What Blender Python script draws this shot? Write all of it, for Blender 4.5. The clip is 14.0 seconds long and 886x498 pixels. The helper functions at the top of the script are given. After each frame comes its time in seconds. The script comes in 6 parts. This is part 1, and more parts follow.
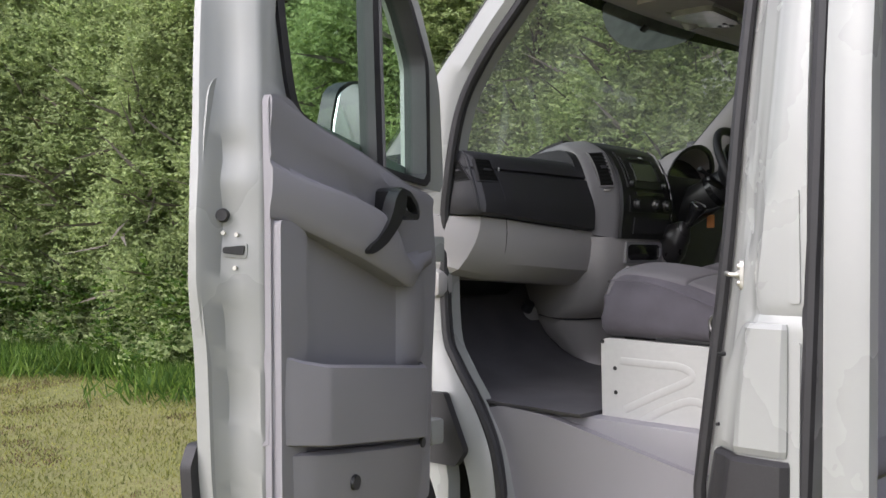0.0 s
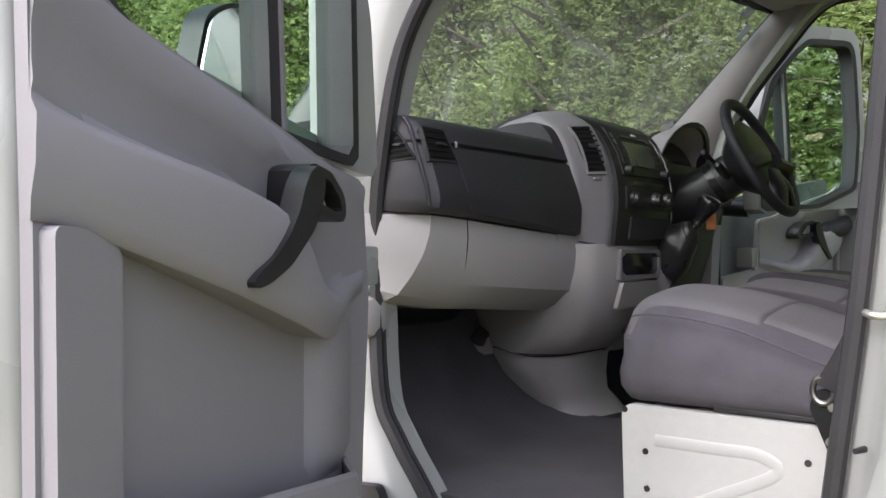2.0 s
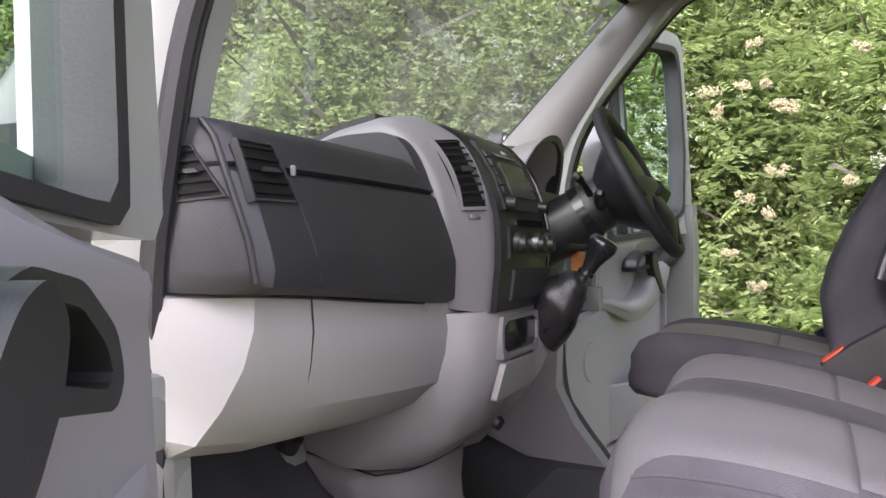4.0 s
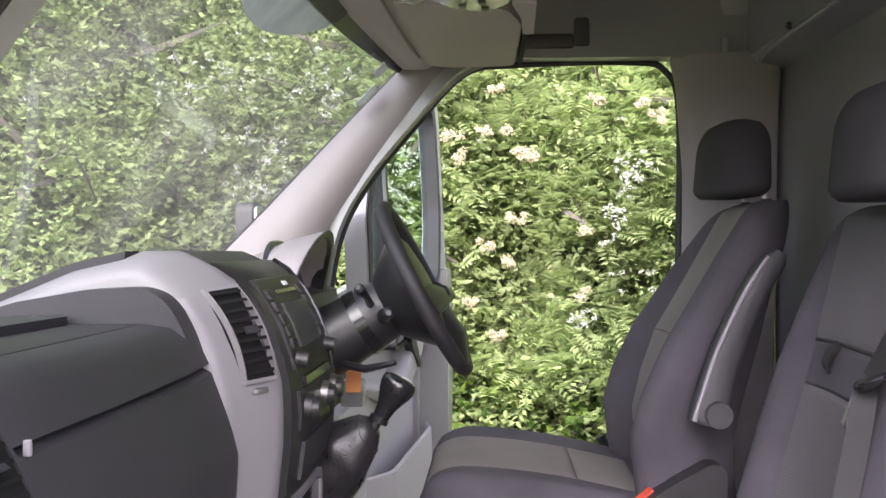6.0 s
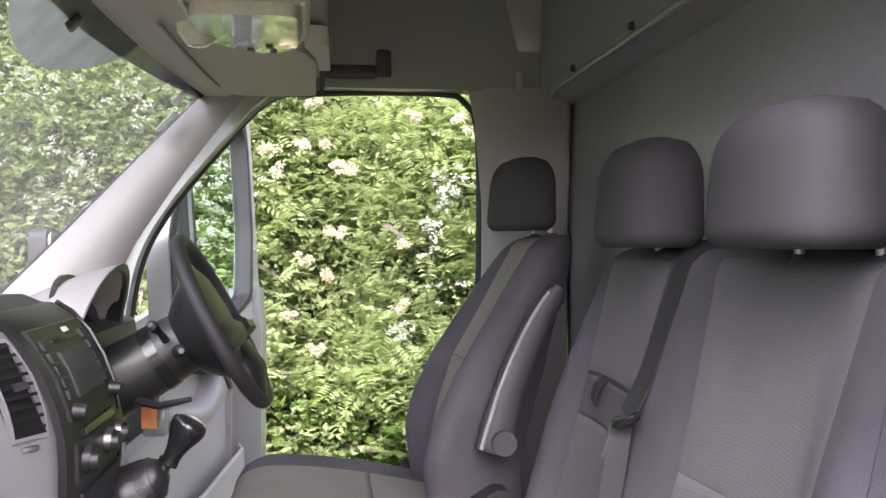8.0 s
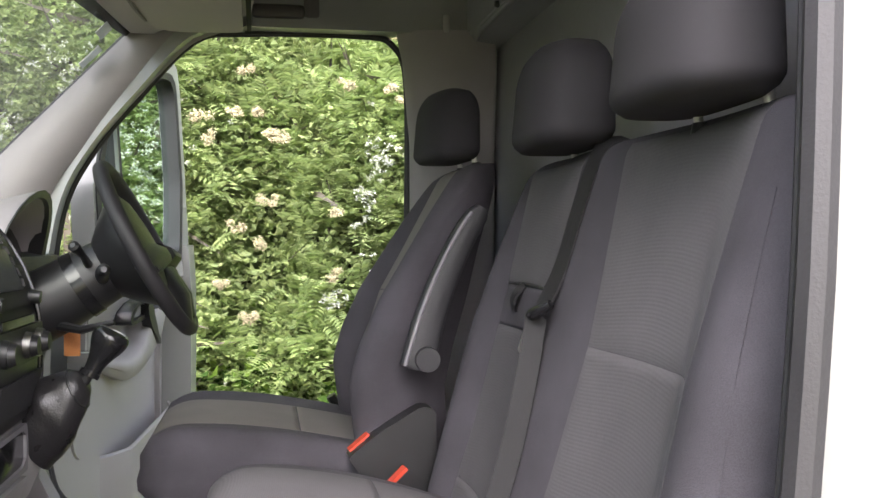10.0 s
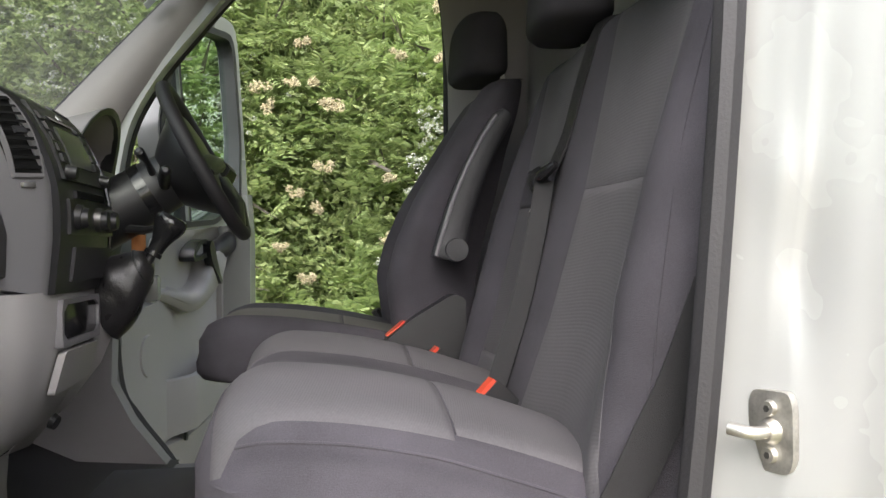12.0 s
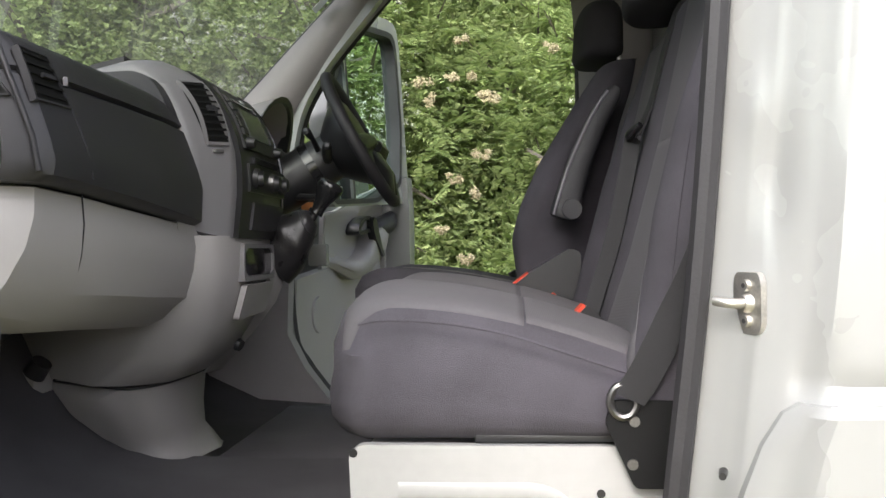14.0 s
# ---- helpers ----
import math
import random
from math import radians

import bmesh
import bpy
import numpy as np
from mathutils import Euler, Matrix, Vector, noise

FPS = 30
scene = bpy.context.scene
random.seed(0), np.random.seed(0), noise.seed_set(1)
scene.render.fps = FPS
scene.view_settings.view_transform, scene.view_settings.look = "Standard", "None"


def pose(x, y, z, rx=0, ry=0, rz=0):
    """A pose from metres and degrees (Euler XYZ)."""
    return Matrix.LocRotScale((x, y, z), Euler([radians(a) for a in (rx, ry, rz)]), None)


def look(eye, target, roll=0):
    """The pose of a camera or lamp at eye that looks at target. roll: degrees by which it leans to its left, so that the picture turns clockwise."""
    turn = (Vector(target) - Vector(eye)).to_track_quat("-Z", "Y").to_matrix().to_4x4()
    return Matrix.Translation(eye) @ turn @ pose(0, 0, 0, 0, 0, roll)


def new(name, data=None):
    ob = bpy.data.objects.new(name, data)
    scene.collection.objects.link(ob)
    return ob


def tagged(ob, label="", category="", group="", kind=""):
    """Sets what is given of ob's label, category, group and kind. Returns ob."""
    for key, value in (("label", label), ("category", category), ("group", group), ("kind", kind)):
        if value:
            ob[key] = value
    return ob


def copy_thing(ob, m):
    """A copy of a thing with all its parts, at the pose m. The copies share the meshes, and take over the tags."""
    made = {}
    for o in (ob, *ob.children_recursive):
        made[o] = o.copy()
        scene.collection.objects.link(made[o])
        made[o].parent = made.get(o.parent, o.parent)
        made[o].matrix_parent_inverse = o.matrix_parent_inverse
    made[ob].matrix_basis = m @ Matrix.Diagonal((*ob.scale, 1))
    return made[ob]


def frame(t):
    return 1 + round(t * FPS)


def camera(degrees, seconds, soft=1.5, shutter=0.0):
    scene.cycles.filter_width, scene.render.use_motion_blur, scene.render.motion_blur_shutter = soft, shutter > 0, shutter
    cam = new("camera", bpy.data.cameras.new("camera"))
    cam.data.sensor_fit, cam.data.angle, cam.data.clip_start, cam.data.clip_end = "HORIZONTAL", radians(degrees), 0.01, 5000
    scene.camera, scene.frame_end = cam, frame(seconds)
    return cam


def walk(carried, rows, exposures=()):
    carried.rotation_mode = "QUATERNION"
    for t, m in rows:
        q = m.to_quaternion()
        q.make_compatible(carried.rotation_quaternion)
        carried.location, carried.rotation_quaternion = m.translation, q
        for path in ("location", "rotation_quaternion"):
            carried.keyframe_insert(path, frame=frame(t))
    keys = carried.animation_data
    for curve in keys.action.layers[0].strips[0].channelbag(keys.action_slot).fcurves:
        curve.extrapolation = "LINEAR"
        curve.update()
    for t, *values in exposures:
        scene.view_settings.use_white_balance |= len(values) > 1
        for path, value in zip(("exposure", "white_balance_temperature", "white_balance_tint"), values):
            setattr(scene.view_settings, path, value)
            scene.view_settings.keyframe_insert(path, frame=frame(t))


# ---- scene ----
cam = camera(49.8, 14.0)
ROWS = [
    (0, (-2.944, -0.94, 1.25), (-1.469, 0.41, 1.25), 0.3),
    (0.5, (-2.778, -0.798, 1.232), (-1.29, 0.538, 1.233), 0.3),
    (1, (-2.627, -0.624, 1.231), (-1.124, 0.696, 1.229), 0.4),
    (1.5, (-2.467, -0.432, 1.266), (-0.936, 0.856, 1.262), 0.4),
    (2, (-2.292, -0.261, 1.287), (-0.682, 0.926, 1.279), 0.3),
    (2.5, (-2.132, -0.104, 1.317), (-0.436, 0.956, 1.314), 0.2),
    (2.7, (-2.079, -0.046, 1.32), (-0.364, 0.982, 1.324), -0.2),
    (5, (-1.503, 0.468, 1.509), (0.463, 0.837, 1.5), 0.2),
    (5.5, (-1.449, 0.499, 1.575), (0.538, 0.723, 1.567), 0.0),
    (6, (-1.438, 0.495, 1.629), (0.559, 0.603, 1.622), 0.0),
    (6.5, (-1.445, 0.492, 1.671), (0.555, 0.492, 1.664), 0.2),
    (7, (-1.456, 0.474, 1.692), (0.542, 0.387, 1.685), 0.0),
    (7.5, (-1.467, 0.447, 1.7), (0.526, 0.281, 1.692), -0.1),
    (8, (-1.473, 0.426, 1.695), (0.513, 0.187, 1.686), -0.2),
    (8.5, (-1.473, 0.419, 1.674), (0.505, 0.118, 1.663), -0.2),
    (9, (-1.471, 0.422, 1.643), (0.499, 0.072, 1.629), -0.3),
    (9.2, (-1.472, 0.422, 1.629), (0.494, 0.055, 1.615), -0.2),
    (11.5, (-1.625, 0.358, 1.392), (0.349, 0.034, 1.393), -0.6),
    (12, (-1.667, 0.363, 1.349), (0.319, 0.131, 1.347), -0.8),
    (12.5, (-1.736, 0.352, 1.311), (0.259, 0.207, 1.307), -1.0),
    (13, (-1.816, 0.334, 1.284), (0.183, 0.256, 1.28), -0.9),
    (13.5, (-1.889, 0.31, 1.269), (0.111, 0.307, 1.264), -1.0),
    (14, (-1.966, 0.264, 1.258), (0.03, 0.4, 1.261), -1.0),
]
walk(cam, [(t, look(eye, target, roll)) for t, eye, target, roll in ROWS], [(0, 0.92, 6150, 16), (1.5, 1.15, 6150, 16), (2.5, 1.52, 6180, 17), (5, 2.38, 6200, 25), (7, 2.68, 6180, 29), (8, 2.74, 6180, 28), (9, 2.52, 6180, 25), (10.3, 2.25, 6380, 15), (11.5, 1.80, 6400, 13), (14, 1.55, 6350, 13)])

# ---- world and light ----
SUN_EL, SUN_AZ = 40.0, 277.0
world = bpy.data.worlds.new("world")
scene.world = world
world.use_nodes = True
wn = world.node_tree
sky = wn.nodes.new("ShaderNodeTexSky")
sky.sky_type, sky.sun_disc = "NISHITA", False
sky.sun_elevation, sky.sun_rotation = radians(SUN_EL), radians(SUN_AZ)
sky.air_density, sky.dust_density, sky.ozone_density = 1.0, 4.0, 1.0
grey = wn.nodes.new("ShaderNodeHueSaturation")
grey.inputs["Saturation"].default_value, grey.inputs["Value"].default_value = 0.45, 1.15
wn.links.new(sky.outputs[0], grey.inputs["Color"])
wn.links.new(grey.outputs[0], wn.nodes["Background"].inputs[0])
wn.nodes["Background"].inputs[1].default_value = 0.15
sun = new("sun", bpy.data.lights.new("sun", "SUN"))
sun.data.energy, sun.data.angle, sun.data.color = 0.55, radians(90), (1.0, 0.98, 0.96)
s_way = Vector((math.sin(radians(SUN_AZ)) * math.cos(radians(SUN_EL)), math.cos(radians(SUN_AZ)) * math.cos(radians(SUN_EL)), math.sin(radians(SUN_EL))))
sun.matrix_world = look(s_way * 30, (0, 0, 0))


# ---- materials ----
def material(name, colour, rough=0.5, metal=0.0, spread=0.06, scale=8.0, bump=0.0, fine=300.0, coat=0.0, per_piece=0.0, weave=0.0, stain=None):
    """A surface with broad stains, fine grain and relief in object space, at real size."""
    m = bpy.data.materials.new(name)
    m.use_nodes = True
    t = m.node_tree
    bsdf = t.nodes["Principled BSDF"]
    bsdf.inputs["Roughness"].default_value, bsdf.inputs["Metallic"].default_value = rough, metal
    bsdf.inputs["Coat Weight"].default_value = coat
    co = t.nodes.new("ShaderNodeTexCoord")
    big = t.nodes.new("ShaderNodeTexNoise")
    big.inputs["Scale"].default_value, big.inputs["Detail"].default_value = scale, 5
    small = t.nodes.new("ShaderNodeTexNoise")
    small.inputs["Scale"].default_value, small.inputs["Detail"].default_value = fine, 3
    for n in (big, small):
        t.links.new(co.outputs["Object"], n.inputs["Vector"])
    ramp = t.nodes.new("ShaderNodeValToRGB")
    lo, hi = [max(c * (1 - spread * 2.2), 0) for c in colour], [min(c * (1 + spread * 2.2), 1) for c in colour]
    ramp.color_ramp.elements[0].position, ramp.color_ramp.elements[1].position = 0.3, 0.7
    ramp.color_ramp.elements[0].color = (*(stain or lo), 1)
    ramp.color_ramp.elements[1].color = (*hi, 1)
    mix = t.nodes.new("ShaderNodeMath")
    mix.operation = "MULTIPLY_ADD"
    mix.inputs[1].default_value = 0.35
    t.links.new(small.outputs["Fac"], mix.inputs[0])
    add = t.nodes.new("ShaderNodeMath")
    add.operation = "MULTIPLY"
    add.inputs[1].default_value = 0.65
    t.links.new(big.outputs["Fac"], add.inputs[0])
    t.links.new(add.outputs[0], mix.inputs[2])
    t.links.new(mix.outputs[0], ramp.inputs["Fac"])
    out = ramp.outputs["Color"]
    if per_piece:
        geo = t.nodes.new("ShaderNodeNewGeometry")
        hsv = t.nodes.new("ShaderNodeHueSaturation")
        val = t.nodes.new("ShaderNodeMapRange")
        val.inputs["To Min"].default_value, val.inputs["To Max"].default_value = 1 - per_piece, 1 + per_piece
        t.links.new(geo.outputs["Random Per Island"], val.inputs["Value"])
        t.links.new(val.outputs[0], hsv.inputs["Value"])
        hue = t.nodes.new("ShaderNodeMapRange")
        hue.inputs["To Min"].default_value, hue.inputs["To Max"].default_value = 0.5 + per_piece * 0.045, 0.5 - per_piece * 0.045
        t.links.new(geo.outputs["Random Per Island"], hue.inputs["Value"])
        t.links.new(hue.outputs[0], hsv.inputs["Hue"])
        t.links.new(out, hsv.inputs["Color"])
        out = hsv.outputs["Color"]
    t.links.new(out, bsdf.inputs["Base Color"])
    rr = t.nodes.new("ShaderNodeMapRange")
    rr.inputs["To Min"].default_value, rr.inputs["To Max"].default_value = max(rough - 0.1, 0.03), min(rough + 0.1, 1)
    t.links.new(big.outputs["Fac"], rr.inputs["Value"])
    t.links.new(rr.outputs[0], bsdf.inputs["Roughness"])
    if bump or weave:
        b = t.nodes.new("ShaderNodeBump")
        b.inputs["Strength"].default_value, b.inputs["Distance"].default_value = bump or weave, 0.002
        src = small.outputs["Fac"]
        if weave:
            flat = t.nodes.new("ShaderNodeMapping")
            flat.inputs["Scale"].default_value = (0.0, 1.0, 1.0)
            t.links.new(co.outputs["Object"], flat.inputs["Vector"])
            mul = t.nodes.new("ShaderNodeTexWave")
            mul.bands_direction, mul.inputs["Scale"].default_value = "DIAGONAL", 190
            t.links.new(flat.outputs[0], mul.inputs["Vector"])
            src = mul.outputs["Fac"]
            dark = t.nodes.new("ShaderNodeMix")
            dark.data_type, dark.blend_type = "RGBA", "MULTIPLY"
            dark.inputs["Factor"].default_value = 0.05
            t.links.new(out, dark.inputs["A"])
            t.links.new(mul.outputs["Color"], dark.inputs["B"])
            t.links.new(dark.outputs["Result"], bsdf.inputs["Base Color"])
        t.links.new(src, b.inputs["Height"])
        t.links.new(b.outputs[0], bsdf.inputs["Normal"])
    return m


WHITE = material("white_paint", (0.29, 0.295, 0.286), 0.26, spread=0.01, scale=2.0, coat=0.15, fine=40)
WHITE_MATT = material("white_paint_inside", (0.37, 0.37, 0.357), 0.4, spread=0.03, scale=4, fine=60)
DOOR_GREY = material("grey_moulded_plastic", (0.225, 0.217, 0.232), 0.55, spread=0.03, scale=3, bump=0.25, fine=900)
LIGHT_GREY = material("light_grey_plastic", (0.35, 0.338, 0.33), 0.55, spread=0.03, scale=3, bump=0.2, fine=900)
SILVER = material("silver_grey_plastic", (0.195, 0.189, 0.197), 0.5, spread=0.02, scale=3, bump=0.1, fine=900)
DASH = material("charcoal_dash_plastic", (0.027, 0.0265, 0.030), 0.5, spread=0.1, scale=5, bump=0.3, fine=900)
BLACK = material("black_plastic", (0.018, 0.018, 0.019), 0.38, spread=0.1, scale=6, bump=0.1, fine=600)
GLOSS = material("gloss_black", (0.012, 0.012, 0.013), 0.16, spread=0.1, scale=6)
RUBBER = material("black_rubber", (0.022, 0.021, 0.023), 0.6, spread=0.12, scale=9, bump=0.2, fine=300)
CLOTH_DARK = material("charcoal_seat_cloth", (0.056, 0.0515, 0.061), 0.95, spread=0.2, scale=7, bump=0.5, fine=800)
CLOTH_MID = material("grey_woven_cloth", (0.092, 0.087, 0.093), 0.95, spread=0.08, scale=7, weave=0.1)
# driver's woven cloth, browner and lighter: the door's light is put into its colour
CLOTH_LIT = material("door_lit_woven_cloth", (0.170, 0.155, 0.146), 0.95, spread=0.08, scale=7, weave=0.1)
CLOTH_HEAD = material("black_headrest_cloth", (0.025, 0.0235, 0.027), 0.92, spread=0.1, scale=9, bump=0.3, fine=1400)
CARPET = material("dark_floor_mat", (0.080, 0.077, 0.084), 0.9, spread=0.15, scale=5, bump=0.6, fine=500, stain=(0.052, 0.050, 0.055))
LEATHER = material("creased_black_leather", (0.020, 0.019, 0.020), 0.30, spread=0.1, scale=30, bump=0.4, fine=260)
# near-black and dull; in the vents it stands in for the shade of ducts
LOUVRE = material("near_black_plastic", (0.008, 0.008, 0.008), 0.7, spread=0.1, scale=9)
LOUVRE.node_tree.nodes["Principled BSDF"].inputs["Specular IOR Level"].default_value = 0.2
TRIM_DARK = material("dark_grey_kick_trim", (0.27, 0.258, 0.262), 0.55, spread=0.06, scale=4, bump=0.25, fine=800)
DARK_STEEL = material("dull_dark_steel", (0.20, 0.195, 0.19), 0.4, 1.0, spread=0.15, scale=60)
WORN_STEEL = material("worn_striker_steel", (0.56, 0.54, 0.50), 0.5, 1.0, spread=0.12, scale=50)
STEEL = material("brushed_steel", (0.62, 0.61, 0.58), 0.42, 1.0, spread=0.06, scale=20)
LINING = material("grey_headlining", (0.50, 0.468, 0.465), 0.85, spread=0.04, scale=4, bump=0.2, fine=700)
PILLAR = material("taupe_pillar_trim", (0.26, 0.24, 0.242), 0.6, spread=0.03, scale=4, bump=0.2, fine=800)
BULK = material("grey_bulkhead_sheet", (0.265, 0.262, 0.283), 0.36, spread=0.05, scale=2, fine=60)
RED = material("red_release_button", (0.62, 0.07, 0.035), 0.4, spread=0.04)
ORANGE = material("orange_card", (0.5, 0.2, 0.06), 0.7, spread=0.1)
BELT = material("black_seat_belt_webbing", (0.014, 0.0135, 0.015), 0.7, spread=0.15, scale=30, bump=0.5, fine=900)
TYRE = material("tyre_rubber", (0.02, 0.02, 0.021), 0.75, spread=0.2, scale=12, bump=0.4, fine=150)
MIRROR = material("mirror_silver", (0.85, 0.88, 0.88), 0.05, 1.0, spread=0.0)
STICKER = material("pale_paper_sticker", (0.72, 0.74, 0.76), 0.6, spread=0.04)
BARK = material("grey_brown_bark", (0.06, 0.048, 0.035), 0.9, spread=0.3, scale=9, bump=0.8, fine=60)
SOIL = material("shaded_undergrowth", (0.20, 0.27, 0.095), 0.95, spread=0.5, scale=3, bump=0.9, fine=30)
BLOOM = material("cream_blossom", (0.40, 0.355, 0.215), 0.8, spread=0.08, scale=30, per_piece=0.18)
BLOOM_WHITE = material("white_blossom", (0.36, 0.38, 0.31), 0.8, spread=0.05, scale=30, per_piece=0.12)


def leaf_material(name, colour, per_piece):
    m = material(name, colour, 0.5, spread=0.16, scale=0.8, fine=20, per_piece=per_piece)
    t = m.node_tree
    bsdf = t.nodes["Principled BSDF"]
    bsdf.inputs["Specular IOR Level"].default_value = 0.25
    tr = t.nodes.new("ShaderNodeBsdfTranslucent")
    col = bsdf.inputs["Base Color"].links[0].from_socket
    t.links.new(col, tr.inputs["Color"])
    mx = t.nodes.new("ShaderNodeMixShader")
    mx.inputs[0].default_value = 0.5
    t.links.new(bsdf.outputs[0], mx.inputs[1])
    t.links.new(tr.outputs[0], mx.inputs[2])
    t.links.new(mx.outputs[0], t.nodes["Material Output"].inputs["Surface"])
    return m


LEAF_HAZEL = leaf_material("broad_hedge_leaf", (0.35, 0.43, 0.185), 0.22)
LEAF_DARK = leaf_material("dark_tree_leaf", (0.29, 0.355, 0.16), 0.25)
LEAF_ROWAN = leaf_material("rowan_leaflet", (0.38, 0.48, 0.20), 0.22)
LEAF_LOW = leaf_material("undergrowth_leaf", (0.12, 0.21, 0.04), 0.5)
GRASS = leaf_material("cut_grass_blade", (0.27, 0.28, 0.085), 0.5)
THATCH = leaf_material("dry_brown_clippings", (0.17, 0.125, 0.075), 0.5)
TWIG = material("grey_bare_twig", (0.16, 0.14, 0.115), 0.9, spread=0.2, scale=6, per_piece=0.4)


def glass_material(name, tint, dust=0.0, shine=0.05):
    m = bpy.data.materials.new(name)
    m.use_nodes = True
    t = m.node_tree
    out = t.nodes["Material Output"]
    clear = t.nodes.new("ShaderNodeBsdfTransparent")
    clear.inputs[0].default_value = (*tint, 1)
    gloss = t.nodes.new("ShaderNodeBsdfGlossy")
    gloss.inputs["Roughness"].default_value = 0.03
    mx = t.nodes.new("ShaderNodeMixShader")
    mx.inputs[0].default_value = shine
    t.links.new(clear.outputs[0], mx.inputs[1])
    t.links.new(gloss.outputs[0], mx.inputs[2])
    last = mx
    if dust:
        dif = t.nodes.new("ShaderNodeBsdfTranslucent")
        dif.inputs[0].default_value = (0.8, 0.8, 0.76, 1)
        co = t.nodes.new("ShaderNodeTexCoord")
        n = t.nodes.new("ShaderNodeTexNoise")
        n.inputs["Scale"].default_value, n.inputs["Detail"].default_value = 2.2, 6
        n.inputs["Distortion"].default_value = 1.2
        t.links.new(co.outputs["Object"], n.inputs["Vector"])
        r = t.nodes.new("ShaderNodeMapRange")
        r.inputs["From Min"].default_value, r.inputs["From Max"].default_value = 0.38, 0.72
        r.inputs["To Min"].default_value, r.inputs["To Max"].default_value = dust * 0.6, dust * 1.45
        t.links.new(n.outputs["Fac"], r.inputs["Value"])
        m2 = t.nodes.new("ShaderNodeMixShader")
        t.links.new(r.outputs[0], m2.inputs[0])
        t.links.new(mx.outputs[0], m2.inputs[1])
        t.links.new(dif.outputs[0], m2.inputs[2])
        last = m2
    t.links.new(last.outputs[0], out.inputs["Surface"])
    return m


GLASS = glass_material("door_glass", (0.80, 0.90, 0.85))
SCREEN = glass_material("dusty_windscreen_glass", (0.54, 0.585, 0.55), 0.044)


# ---- mesh helpers ----
def part(name, bm, mat, parent=None, label="", sharp=38.0):
    """Links a bmesh as one mesh object under a thing or a part."""
    bmesh.ops.recalc_face_normals(bm, faces=bm.faces)
    for f in bm.faces:
        f.smooth = True
    lim = radians(sharp)
    for e in bm.edges:
        e.smooth = len(e.link_faces) == 2 and e.calc_face_angle(0) < lim
    me = bpy.data.meshes.new(name)
    bm.to_mesh(me)
    bm.free()
    me.materials.append(mat)
    ob = new(name, me)
    if parent:
        ob.parent = parent
    if label:
        tagged(ob, label)
    return ob


def thing(name, label, category, group="", kind="", at=(0, 0, 0)):
    ob = new(name)
    ob.empty_display_size = 0.1
    ob.location = at
    tagged(ob, label, category, group, kind)
    return ob


def finish(bm, bevel=0.0, seg=2, angle=28.0):
    if bevel:
        es = [e for e in bm.edges if len(e.link_faces) == 2 and e.calc_face_angle(0) > radians(angle)]
        bmesh.ops.bevel(bm, geom=es, offset=bevel, segments=seg, profile=0.5, affect="EDGES", clamp_overlap=True)
    return bm


def loft(rings, caps=True, closed=True, loop=False):
    """Skin through rings that have the same number of points. closed: each ring closes; loop: the last ring joins the first."""
    bm = bmesh.new()
    vs = [[bm.verts.new(p) for p in r] for r in rings]
    n = len(rings[0])
    last = len(rings) if loop else len(rings) - 1
    for a in range(last):
        r0, r1 = vs[a], vs[(a + 1) % len(rings)]
        for i in range(n if closed else n - 1):
            j = (i + 1) % n
            bm.faces.new((r0[i], r0[j], r1[j], r1[i]))
    if caps and closed and not loop:
        bm.faces.new(vs[0][::-1])
        bm.faces.new(vs[-1])
    return bm


def slab(poly, put, d0, d1, bevel=0.0, seg=2):
    """A polygon of (a, b), extruded from depth d0 to d1; put(a, b, d) gives the place."""
    return finish(loft([[put(a, b, d0) for a, b in poly], [put(a, b, d1) for a, b in poly]]), bevel, seg)


def fillet(poly, r, n=4):
    """Rounds the corners of a polygon."""
    out = []
    for i, p in enumerate(poly):
        p = Vector(p)
        a, b = Vector(poly[i - 1]) - p, Vector(poly[(i + 1) % len(poly)]) - p
        k = min(r, a.length * 0.45, b.length * 0.45)
        s, e = p + a.normalized() * k, p + b.normalized() * k
        for j in range(n + 1):
            t = j / n
            out.append(tuple((1 - t) ** 2 * s + 2 * t * (1 - t) * p + t * t * e))
    return out


def spread_ring(poly, centre, n):
    """n points of a polygon, by even angles about a centre."""
    c, out = Vector(centre), []
    for k in range(n):
        w = Vector((math.cos(2 * math.pi * k / n), math.sin(2 * math.pi * k / n)))
        best = None
        for i in range(len(poly)):
            p, q = Vector(poly[i - 1]) - c, Vector(poly[i]) - c
            e = q - p
            den = w.x * e.y - w.y * e.x
            if abs(den) < 1e-9:
                continue
            s, u = (p.x * e.y - p.y * e.x) / den, (p.x * w.y - p.y * w.x) / den
            if s > 0 and -1e-6 <= u <= 1 + 1e-6:
                best = s if best is None else max(best, s)
        out.append(tuple(c + w * (best or 0.01)))
    return out


def frame_of(outer, inner, put, d0, d1, n=72, centre=None, bevel=0.0):
    """A flat frame: an outer outline with an opening."""
    c = centre or (sum(p[0] for p in inner) / len(inner), sum(p[1] for p in inner) / len(inner))
    o, i = spread_ring(outer, c, n), spread_ring(inner, c, n)
    rings = [[put(*p, d0) for p in o], [put(*p, d1) for p in o], [put(*p, d1) for p in i], [put(*p, d0) for p in i]]
    return finish(loft(rings, loop=True), bevel, 2, 50)


def rbox(centre, size, bevel=0.004, m=None, seg=2):
    bm = bmesh.new()
    bmesh.ops.create_cube(bm, size=1.0, matrix=Matrix.Translation(centre) @ (m or Matrix()) @ Matrix.Diagonal((*size, 1)))
    return finish(bm, bevel, seg)


